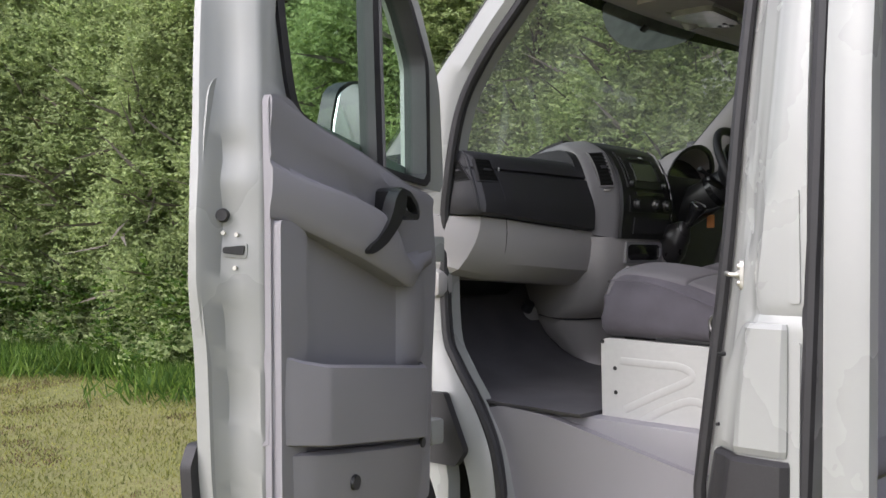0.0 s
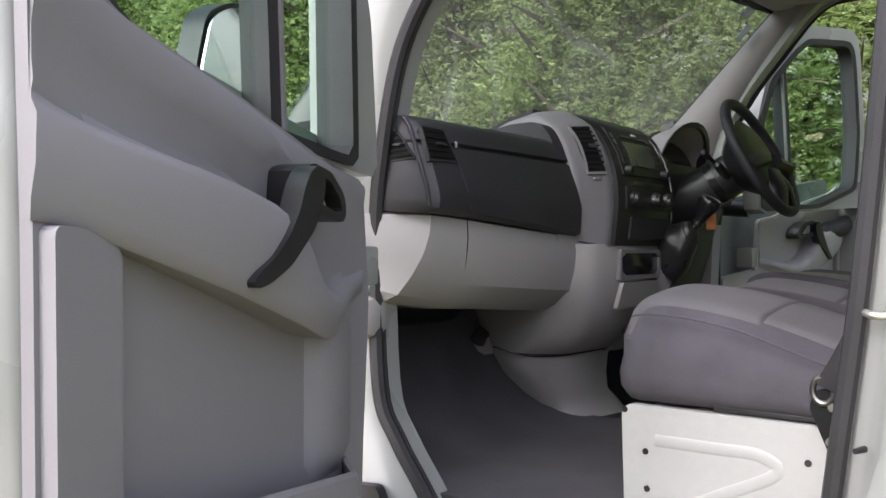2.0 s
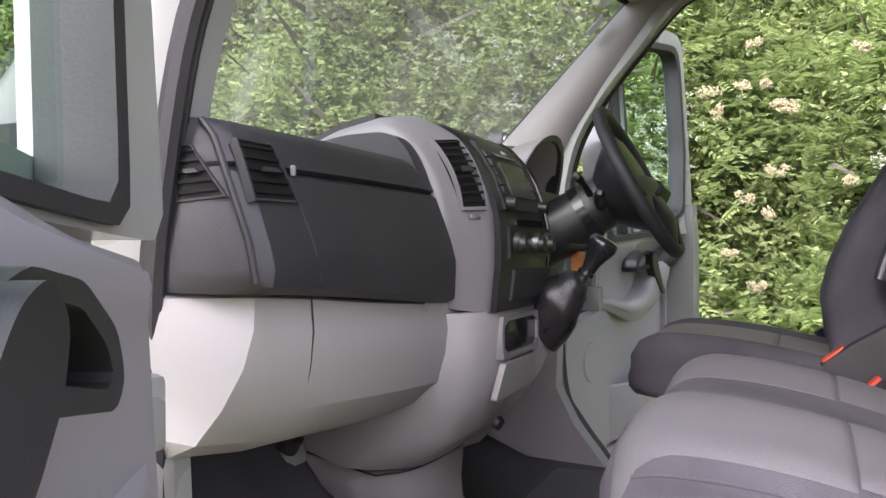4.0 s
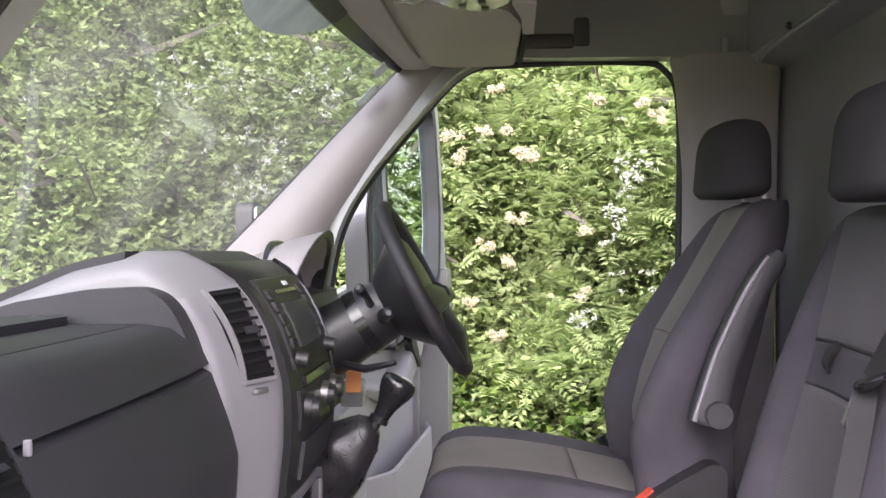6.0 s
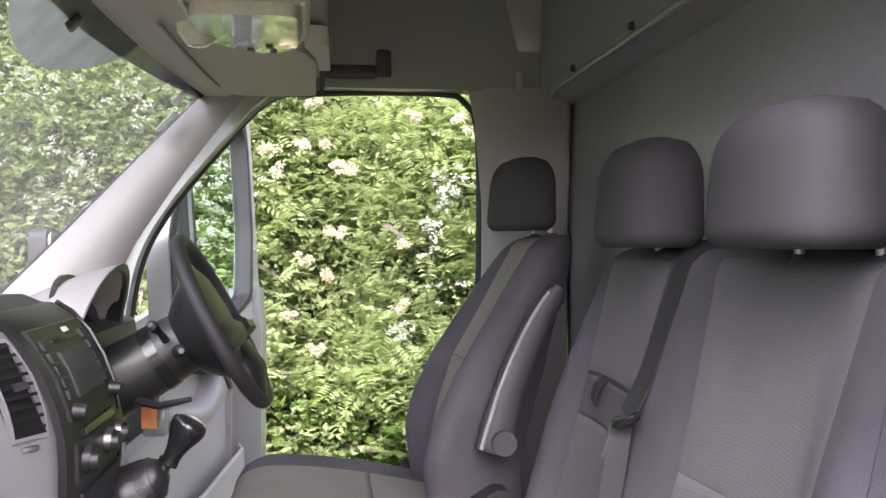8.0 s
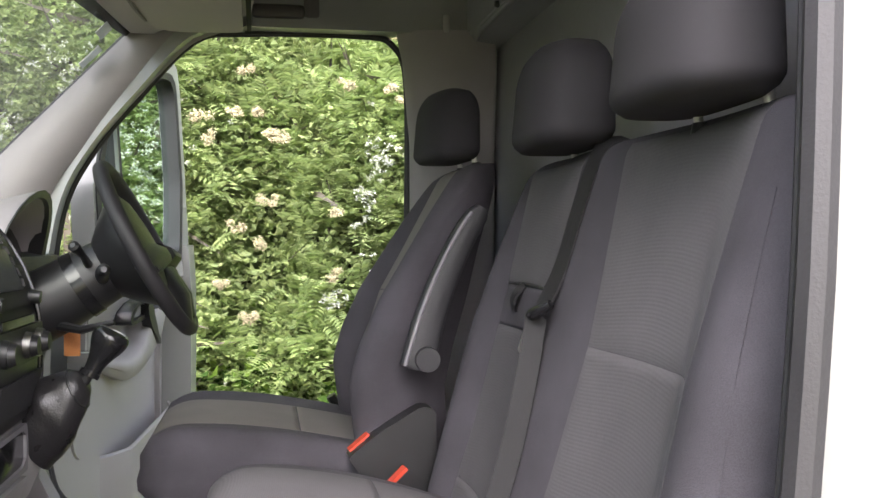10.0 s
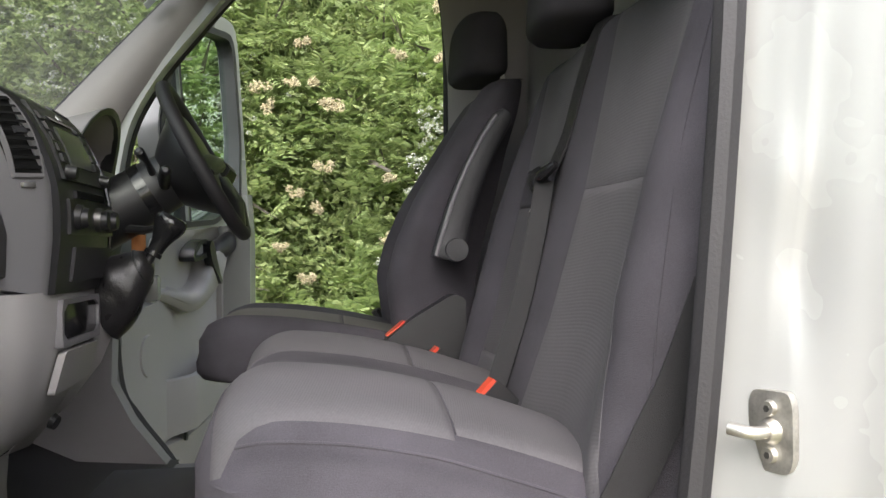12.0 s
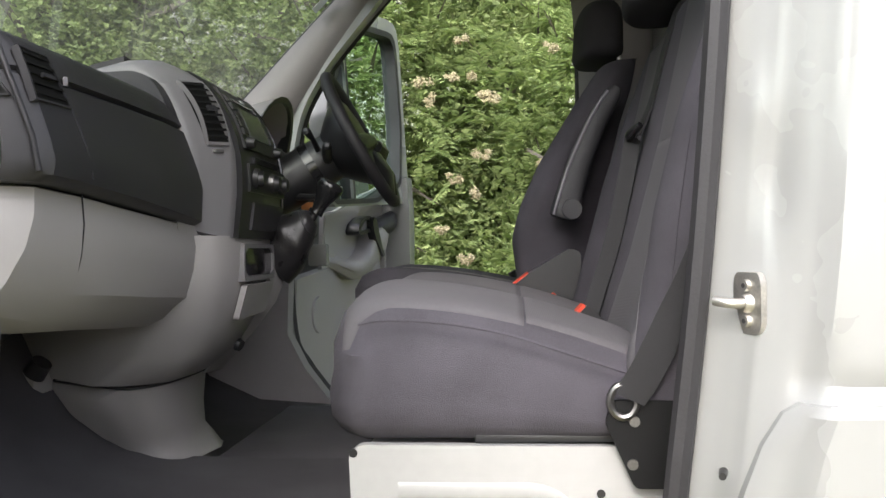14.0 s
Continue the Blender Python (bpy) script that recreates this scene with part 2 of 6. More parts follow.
def tube(path, radius, n=10, closed=False, flat=1.0):
    """A tube along points; radius is a number or one for each point. flat squeezes it across."""
    pts = [Vector(p) for p in path]
    m = len(pts)
    rad = radius if isinstance(radius, (list, tuple)) else [radius] * m
    rings, up = [], None
    for i, p in enumerate(pts):
        a = pts[i - 1] if (i or closed) else p
        b = pts[(i + 1) % m] if (i < m - 1 or closed) else p
        d = (b - a).normalized()
        if up is None:
            up = Vector((0, 0, 1)) if abs(d.z) < 0.9 else Vector((1, 0, 0))
        side = d.cross(up).normalized()
        up = side.cross(d).normalized()
        rings.append([p + rad[i] * (math.cos(t) * side + flat * math.sin(t) * up) for t in (2 * math.pi * k / n for k in range(n))])
    return loft(rings, caps=not closed, loop=closed)


def disc(p0, p1, r0, r1=None, n=24, bevel=0.0):
    p0, p1 = Vector(p0), Vector(p1)
    return finish(tube([p0, p1], [r0, r0 if r1 is None else r1], n), bevel)


def smooth_path(pts, n=6, closed=False):
    """Catmull-Rom points through the given ones."""
    P = [Vector(p) for p in pts]
    m, out = len(P), []
    for i in range(m if closed else m - 1):
        a, b, c, d = (P[(i + k) % m] if closed else P[min(max(i + k, 0), m - 1)] for k in (-1, 0, 1, 2))
        for j in range(n):
            t = j / n
            out.append(0.5 * (2 * b + (c - a) * t + (2 * a - 5 * b + 4 * c - d) * t * t + (3 * b - a - 3 * c + d) * t ** 3))
    if not closed:
        out.append(P[-1])
    return [tuple(p) for p in out]


def lerp(table, x):
    """Straight interpolation in rows of (x, value...)."""
    if x <= table[0][0]:
        return table[0][1:]
    for a, b in zip(table, table[1:]):
        if x <= b[0]:
            t = (x - a[0]) / (b[0] - a[0])
            return tuple(p + (q - p) * t for p, q in zip(a[1:], b[1:]))
    return table[-1][1:]


# ---- the ground and the hedge ----
GROUND = bpy.data.materials.new("mown_grass_ground")
GROUND.use_nodes = True
gt = GROUND.node_tree
gb = gt.nodes["Principled BSDF"]
gb.inputs["Roughness"].default_value = 0.95
gco = gt.nodes.new("ShaderNodeTexCoord")
gcol = None
for scale_, detail_, c0, c1, p0, p1 in ((0.55, 8, (0.20, 0.24, 0.07), (0.36, 0.32, 0.14), 0.36, 0.66), (3.5, 8, (0.17, 0.135, 0.07), (0.21, 0.22, 0.06), 0.32, 0.55), (60, 4, (0.08, 0.075, 0.02), (0.34, 0.31, 0.13), 0.25, 0.75)):
    gn = gt.nodes.new("ShaderNodeTexNoise")
    gn.inputs["Scale"].default_value, gn.inputs["Detail"].default_value = scale_, detail_
    gt.links.new(gco.outputs["Object"], gn.inputs["Vector"])
    gr = gt.nodes.new("ShaderNodeValToRGB")
    gr.color_ramp.elements[0].position, gr.color_ramp.elements[1].position = p0, p1
    gr.color_ramp.elements[0].color, gr.color_ramp.elements[1].color = (*c0, 1), (*c1, 1)
    gt.links.new(gn.outputs["Fac"], gr.inputs["Fac"])
    if gcol is None:
        gcol = gr.outputs["Color"]
    else:
        gm = gt.nodes.new("ShaderNodeMix")
        gm.data_type = "RGBA"
        gm.inputs["Factor"].default_value = 0.45
        gt.links.new(gcol, gm.inputs["A"])
        gt.links.new(gr.outputs["Color"], gm.inputs["B"])
        gcol = gm.outputs["Result"]
gt.links.new(gcol, gb.inputs["Base Color"])
gbump = gt.nodes.new("ShaderNodeBump")
gbump.inputs["Strength"].default_value, gbump.inputs["Distance"].default_value = 0.8, 0.03
gt.links.new(gn.outputs["Fac"], gbump.inputs["Height"])
gt.links.new(gbump.outputs[0], gb.inputs["Normal"])

gm_ = bmesh.new()
GX = [-600, -120, -40] + [-12 + k * 0.6 for k in range(41)] + [40, 120, 600]
GY = [-600, -120, -40] + [-8 + k * 0.6 for k in range(51)] + [50, 120, 600]


def ground_height(x, y):
    if abs(x) > 12 or y < -8 or y > 22:
        return 0.0
    return 0.035 * noise.noise(Vector((x * 0.5, y * 0.5, 0))) + 0.02 * noise.noise(Vector((x * 1.7, y * 1.7, 3)))


gv = [[gm_.verts.new((x, y, ground_height(x, y))) for y in GY] for x in GX]
for a in range(len(GX) - 1):
    for b in range(len(GY) - 1):
        gm_.faces.new((gv[a][b], gv[a + 1][b], gv[a + 1][b + 1], gv[a][b + 1]))
tagged(part("ground", gm_, GROUND), "patchy yellow-green mown grass with brown dry clippings", "ground", kind="structure")


def leaf_mesh(name, base, way, across, length, width, fold=0.25):
    """Many folded leaves in one mesh: rows of base points, directions, sideways directions, lengths and widths."""
    n = len(base)
    up = np.cross(way, across)
    mid = base + way * (length * 0.45)[:, None]
    v = np.empty((n, 4, 3))
    v[:, 0] = base
    v[:, 1] = mid + across * (width * 0.5)[:, None] + up * (width * fold)[:, None]
    v[:, 2] = base + way * length[:, None] - up * (length * 0.12)[:, None]
    v[:, 3] = mid - across * (width * 0.5)[:, None] + up * (width * fold)[:, None]
    i = np.arange(n)[:, None] * 4
    f = np.concatenate([np.concatenate([i, i + 1, i + 2], 1), np.concatenate([i, i + 2, i + 3], 1)])
    me = bpy.data.meshes.new(name)
    me.from_pydata(v.reshape(-1, 3).tolist(), [], f.tolist())
    me.shade_flat()
    return me


def unit(v):
    return v / np.maximum(np.linalg.norm(v, axis=1, keepdims=True), 1e-9)


def hedge_face(y):
    """How far out the hedge stands at y."""
    return 3.45 - 0.16 * y


def bulge(rng, y, z):
    """Humps and hollows of the hedge's face; the rowan beside the door is trimmed flatter."""
    return np.array([(0.35 if a < 1.3 else min(1.0, 0.35 + (a - 1.3) * 0.5)) * noise.noise(Vector((a * 0.55, b * 0.55, 7.0))) * (0.55 + 0.5 * min(1.0, max(0.0, (a - 3) / 3))) + (0.6 if a < 1.3 else 1.0) * noise.noise(Vector((a * 1.6, b * 1.6, 2.0))) * (0.28 + 0.22 * min(1.0, max(0.0, (a - 3) / 3))) for a, b in zip(y, z)])


def twigs(rng, y0, y1, z0, z1, count, deep=0.9):
    """Starts and ways of twigs over a stretch of the hedge: they bunch by a noise, with gaps between."""
    y, z = rng.uniform(y0, y1, count * 2), z0 + (z1 - z0) * rng.random(count * 2)
    keep = np.array([noise.noise(Vector((a * 1.1, b * 1.1, 11.0))) + 0.5 * noise.noise(Vector((a * 2.7, b * 2.7, 4.0))) for a, b in zip(y, z)]) + rng.normal(0, 0.22, count * 2) > -0.16
    y, z = y[keep][:count], z[keep][:count]
    d = rng.exponential(deep * 0.45, len(y))
    lean = np.where(z > 3.2, (z - 3.2) * 0.22, 0) + np.where(z < 0.6, -(0.6 - z) * 0.4, 0)
    x = hedge_face(y) - bulge(rng, y, z) + d + lean
    start = np.stack([x, y, z], 1)
    way = unit(np.stack([-0.8 + rng.normal(0, 0.5, len(y)), rng.normal(0, 0.65, len(y)), 0.35 + rng.normal(0, 0.5, len(y))], 1))
    return start, way


def leaves_on(rng, start, way, per, reach, length, width):
    """Alternate leaves along twigs."""
    n = len(start)
    k = np.tile(np.arange(per), n)
    s, w = np.repeat(start, per, 0), np.repeat(way, per, 0)
    side = unit(np.cross(w, np.array([[0.1, 0.05, 1.0]])))
    sign = np.where(k % 2 == 0, 1.0, -1.0)[:, None]
    base = s + w * ((k + rng.random(len(k))) / per * reach)[:, None]
    lw = unit(w * 0.6 + side * sign * 0.8 + rng.normal(0, 0.35, w.shape) + np.array([[0, 0, -0.1]]))
    ac = unit(np.cross(lw, unit(np.array([[-0.45, 0, 0.9]]) + rng.normal(0, 0.45, w.shape))))
    sz = rng.uniform(0.65, 1.25, len(k))
    return base, lw, ac, length * sz, width * sz


def limb_mesh(rng, y, reach, height):
    x = hedge_face(y) + 0.7
    bms = []
    trunk = smooth_path([(x + 0.1, y, -0.1), (x + 0.15, y + 0.1, height * 0.3), (x + rng.normal(0, 0.15), y + rng.normal(0, 0.2), height * 0.6), (x + 0.3, y + rng.normal(0, 0.3), height * 0.92)], 4)
    m = len(trunk)
    bms.append(("trunk", tube(trunk, [0.07 * (1 - 0.85 * i / m) for i in range(m)], 8)))
    for k in range(9):
        i = 2 + int(rng.random() * (m - 4))
        p = Vector(trunk[i])
        e = p + Vector((-0.1 - rng.random() * 0.5, rng.normal(0, 0.8) * min(reach, 0.8), 0.3 + rng.random() * 0.8))
        mid = (p + e) / 2 + Vector((0, rng.normal(0, 0.12), 0.12))
        path = smooth_path([p, mid, e], 4)
        bms.append(("limb", tube(path, [0.008 * (1 - 0.8 * j / len(path)) for j in range(len(path))], 6)))
    return bms


def mesh_part(name, me, mat, parent, label=""):
    me.materials.append(mat)
    ob = new(name, me)
    ob.parent = parent
    if label:
        tagged(ob, label)
    return ob


def blossoms(rng, centres, size, count, petal=0.010):
    """Flat heads of tiny petals round each centre."""
    base, way, ac = [], [], []
    for c in centres:
        o = rng.normal(0, 1, (count, 3))
        o = unit(o) * (rng.random((count, 1)) ** 0.4) * np.array([[0.75, 1.0, 0.75]]) * size * rng.uniform(0.75, 1.2)
        base.append(c + o)
        w = unit(o + np.array([[-0.02, 0, 0.02]]) + rng.normal(0, 0.02, o.shape))
        way.append(unit(np.cross(w, rng.normal(0, 1, o.shape))))
        ac.append(w)
    base, way, w = np.concatenate(base), np.concatenate(way), np.concatenate(ac)
    return base, way, unit(np.cross(w, way)), np.full(len(base), petal), np.full(len(base), petal * 0.95)


def spray(rng, y, z, ry, rz, n):
    """Places of many small white heads that crowd together on the hedge's face."""
    yy, zz = y + rng.normal(0, 0.5, n) * ry, z + rng.normal(0, 0.5, n) * rz
    x = hedge_face(yy) - bulge(rng, yy, zz) - rng.uniform(0.22, 0.42, n)
    return np.stack([x, yy, zz], 1)


def shrub(name, label, y0, y1, height, mat, count, per, length, width, seed, z0=0.0, bloom=None, category="shrub", sprays=()):
    rng = np.random.default_rng(seed)
    root = thing(name, label, category, "hedge beside the van", at=(0, 0, 0))
    for nm, bm in limb_mesh(rng, (y0 + y1) / 2, (y1 - y0) / 2, height):
        part(nm, bm, BARK, root)
    s, w = twigs(rng, y0, y1, z0, height, count)
    mesh_part("crown", leaf_mesh("crown", *leaves_on(rng, s, w, per, 0.32, length, width)), mat, root)
    if height > 3:
        s, w = twigs(rng, y0, y1, 0.5, min(height, 3.0), int(70 * (y1 - y0)), 0.35)
        side = unit(np.cross(w, rng.normal(0, 1, w.shape)))
        tw = mesh_part("bare_twig_growth", leaf_mesh("bare_twig_growth", s + np.array([[0.1, 0, -0.1]]), w, side, rng.uniform(0.25, 0.8, len(s)), np.full(len(s), 0.007)), TWIG, root)
        tagged(tw, "thin bare grey twigs", kind="stuff")
    if bloom:
        bmat, bn, bsize, bcount, zlo, zhi = bloom
        s, w = twigs(rng, y0, y1, zlo, zhi, bn, 0.1)
        s = s + np.array([[-0.28, 0, 0.05]])
        s = np.concatenate([s] + [spray(rng, *p) for p in sprays])
        mesh_part("blossom", leaf_mesh("blossom", *blossoms(rng, s, bsize, bcount), fold=0.1), bmat, root)
    return root


FLOWER_HEADS = ((0.44, 2.16), (0.32, 2.03), (0.37, 2.07), (0.35, 2.05), (0.66, 2.04), (0.70, 2.14), (0.55, 2.16), (0.40, 1.75), (0.52, 1.63), (0.42, 1.55), (0.48, 1.21), (0.08, 1.40), (0.08, 1.70), (-0.20, 2.29), (0.0, 2.31), (0.48, 2.35), (-0.26, 2.23), (0.62, 1.37))


def rowan(y0, y1, height, count, seed, heads):
    """A rowan with feathered leaves and cream flower heads."""
    rng = np.random.default_rng(seed)
    root = thing("rowan_bush", "rowan bush with feathered green leaves and cream flower heads", "shrub", "hedge beside the van")
    for nm, bm in limb_mesh(rng, (y0 + y1) / 2, (y1 - y0) / 2, height):
        part(nm, bm, BARK, root)
    s, w = twigs(rng, y0, y1, 0.9, height, count, 0.5)
    s = s - np.array([[0.12, 0, 0]])
    pairs, out = 7, []
    stem_side = unit(np.cross(w, np.array([[0.0, 0.1, 1.0]]) + rng.normal(0, 0.25, w.shape)))
    for k in range(pairs):
        for sg in (-1, 1):
            base = s + w * (0.035 + 0.027 * k) - np.array([[0, 0, 1.0]]) * (0.0009 * k * k)
            lw = unit(stem_side * sg + w * 0.55 + rng.normal(0, 0.06, w.shape))
            ac = unit(np.cross(lw, np.cross(w, stem_side) * 1.0 + rng.normal(0, 0.1, w.shape)))
            ln = np.full(len(s), 0.068 * (1 - 0.045 * abs(k - 3) ** 1.3))
            out.append((base, lw, ac, ln, ln * 0.34))
    base = s + w * (0.035 + 0.027 * pairs)
    ln = np.full(len(s), 0.05)
    out.append((base, w, stem_side, ln, ln * 0.34))
    mesh_part("crown", leaf_mesh("crown", *[np.concatenate(c) for c in zip(*out)], fold=0.12), LEAF_ROWAN, root)
    s, w = twigs(rng, y0, y1, 1.0, 3.1, heads, 0.05)
    s = s + np.array([[-0.3, 0, 0.06]])
    open_heads = np.array([(3.02, y, z) for y, z in FLOWER_HEADS])
    far = np.array([c[1] < -0.45 or c[1] > 1.1 or c[2] < 1.1 or c[2] > 2.5 for c in s])
    for c in np.concatenate([open_heads, s[far]]):
        size = rng.uniform(0.032, 0.046)
        lobes = c + rng.normal(0, 0.5, (5, 3)) * size * np.array([[0.5, 1.0, 0.7]])
        mesh_part("flower_head", leaf_mesh("flower_head", *blossoms(rng, lobes, size * 0.62, 60, 0.010), fold=0.1), BLOOM, root, "cream flower head")
    return root


rowan(-1.6, 1.25, 4.4, 6500, 5, 60)
shrub("hawthorn_bush", "green hawthorn filling the hedge behind the rowan", -3.2, 1.6, 4.6, LEAF_HAZEL, 17000, 11, 0.036, 0.025, 6, bloom=(BLOOM_WHITE, 90, 0.020, 14, 0.8, 3.4), sprays=((-0.15, 1.97, 0.10, 0.12, 26), (-0.05, 1.78, 0.10, 0.10, 12), (0.09, 1.29, 0.10, 0.06, 10), (-0.10, 1.55, 0.2, 0.2, 12)))
shrub("hawthorn_bush", "hawthorn covered in sprays of white blossom", 0.75, 2.9, 4.6, LEAF_HAZEL, 11000, 11, 0.036, 0.026, 7, bloom=(BLOOM_WHITE, 70, 0.022, 14, 1.2, 3.4), sprays=((0.93, 2.08, 0.16, 0.22, 60), (0.98, 1.80, 0.14, 0.20, 34), (1.80, 2.42, 0.22, 0.12, 30), (1.63, 2.08, 0.2, 0.14, 22), (1.58, 1.88, 0.16, 0.12, 14), (1.28, 2.32, 0.16, 0.14, 22)))
shrub("hedge_bush", "leafy green hedge bush with white blossom", 2.7, 5.2, 5.2, LEAF_HAZEL, 9000, 11, 0.044, 0.032, 8, bloom=(BLOOM_WHITE, 40, 0.026, 14, 1.6, 3.6))
shrub("hedge_bush", "dense green hedge bush", 4.9, 8.2, 6.2, LEAF_HAZEL, 9000, 11, 0.052, 0.037, 9)
shrub("hedge_tree", "dark green tree in the hedge", 7.8, 11.5, 7.0, LEAF_DARK, 9000, 11, 0.058, 0.042, 10)
shrub("hedge_tree", "green tree in the hedge", 11.0, 15.5, 7.4, LEAF_HAZEL, 6500, 11, 0.07, 0.05, 12)
shrub("hedge_tree", "dark green tree in the hedge", 15.0, 21.0, 7.8, LEAF_DARK, 3200, 11, 0.09, 0.062, 13)

# dense shaded interior of the hedge
bank = bmesh.new()
rows = []
for k in range(56):
    y = -6 + k * 0.6
    rows.append([(hedge_face(y) + 0.75 + 0.4 * noise.noise(Vector((y, z, 5))) + (0.15 * z), y, z) for z in [-0.1 + (3.6 + 0.22 * max(0.0, y - 2.5)) / 15 * j for j in range(16)]])
bank = loft(rows, caps=False, closed=False)
tagged(part("hedge_interior", bank, SOIL, sharp=180), "dark shaded twigs and leaves deep inside the hedge", "hedge", kind="stuff")


rng = np.random.default_rng(41)
n = 22000
fy, fz = rng.uniform(-3.0, 12.0, n), rng.uniform(0.1, 4.8, n)
fs = np.stack([hedge_face(fy) - bulge(rng, fy, fz) + rng.uniform(0.10, 0.55, n), fy, fz], 1)
fw = unit(np.stack([-0.8 + rng.normal(0, 0.5, n), rng.normal(0, 0.65, n), 0.35 + rng.normal(0, 0.5, n)], 1))
fill = leaf_mesh("hedge_filling", *leaves_on(rng, fs, fw, 9, 0.34, 0.050, 0.036))
fill.materials.append(LEAF_HAZEL)
tagged(new("hedge_filling", fill), "shaded leaves deep inside the hedge", "hedge", kind="stuff")


def tufts(name, label, n, seed, area, height, mat, width=0.006):
    rng = np.random.default_rng(seed)
    x, y = area(rng, n)
    z = np.array([ground_height(a, b) for a, b in zip(x, y)])
    base = np.stack([x, y, z - 0.004], 1)
    way = unit(np.stack([rng.normal(0, 0.55, len(x)), rng.normal(0, 0.55, len(x)), np.ones(len(x))], 1))
    ac = unit(np.cross(way, rng.normal(0, 1, base.shape)))
    ln = height * rng.uniform(0.4, 1.3, len(x))
    me = leaf_mesh(name, base, way, ac, ln, np.full(len(x), width) * rng.uniform(0.7, 1.5, len(x)))
    me.materials.append(mat)
    tagged(new(name, me), label, "grass", kind="stuff")


def lawn_area(rng, n):
    x, y = rng.uniform(-2.6, 3.2, n), rng.uniform(2.0, 9.5, n)
    k = x < hedge_face(y) - 0.5
    return x[k], y[k]


def verge_area(rng, n):
    y = rng.uniform(1.0, 16, n)
    return hedge_face(y) - 0.1 - np.abs(rng.normal(0, 0.5, n)) * (0.6 + 0.5 * np.sin(y * 1.3) ** 2), y


tufts("lawn_grass", "short dry cut grass, yellow-green", 60000, 21, lawn_area, 0.035, GRASS)


def clipping_area(rng, n):
    x, y = lawn_area(rng, n)
    k = np.array([noise.noise(Vector((a * 0.9, b * 2.2, 31.0))) + 0.4 * noise.noise(Vector((a * 4, b * 4, 8.0))) for a, b in zip(x, y)]) > 0.28
    return x[k], y[k]


tufts("grass_clippings", "brown dry grass clippings in loose rows on the lawn", 60000, 25, clipping_area, 0.03, THATCH, 0.007)
tufts("verge_grass", "long green grass and nettles along the hedge foot", 26000, 22, verge_area, 0.22, LEAF_LOW, 0.012)
shrub("bramble", "low green brambles and nettles at the hedge foot", -3.0, 16.0, 0.9, LEAF_LOW, 5200, 9, 0.07, 0.045, 23, category="undergrowth")


# ---- the van's shell ----
OPEN = [(0.14, 0.45), (0.125, 0.70), (0.085, 0.98), (0.055, 1.25), (0.05, 1.60), (0.055, 1.95), (0.09, 2.045), (0.17, 2.066), (0.45, 2.062), (0.57, 2.04), (0.70, 1.905), (0.80, 1.785), (0.87, 1.66), (0.905, 1.49), (0.925, 1.316), (0.915, 1.02), (0.87, 0.92), (0.79, 0.81), (0.735, 0.70), (0.71, 0.576), (0.70, 0.45)]


NEAR = [(0.145, 0.45), (0.118, 0.70), (0.085, 0.98), (0.053, 1.25), (0.024, 1.60), (0.005, 1.95), (0.05, 2.045), (0.15, 2.066)] + OPEN[8:]


def side_x(z):
    """Half width of the cab at the door seal: it leans in towards the roof."""
    return 0.905 - 0.05 * max(0.0, (z - 1.5) / 0.55) ** 1.5


van = thing("van", "white panel van with both cab doors standing open", "van")


def fine_plan(plan):
    """The same outline with its bent outer face cut finer."""
    out = plan[:2]
    for a, b in zip(plan[1:9], plan[2:10]):
        out += [(a[0] + (b[0] - a[0]) * t, a[1] + (b[1] - a[1]) * t) for t in (0.25, 0.5, 0.75, 1.0)]
    return out + plan[10:]


def dent(y, z):
    """Soft pressings in the pillar: a hollow above the striker that fades upwards, and a fold along its rear edge."""
    def bell(v, c, w):
        return math.exp(-((v - c) / w) ** 2)
    hollow = 0.017 * bell(y, -0.012, 0.016) * (bell(z, 1.32, 0.07) + 0.35 * bell(z, 1.48, 0.12))
    fold = 0.008 * bell(y, -0.066, 0.007) * min(1.0, max(0.0, (z - 1.34) / 0.08))
    low = 0.009 * bell(y, -0.060, 0.02) * bell(z, 1.13, 0.035)
    puff = -0.008 * bell(y, 0.012, 0.014) * bell(z, 1.41, 0.04)
    ledge = 0.007 * bell(z, 1.113, 0.012) / (1 + math.exp((y + 0.045) / 0.004))
    return hollow + fold + low + puff + ledge


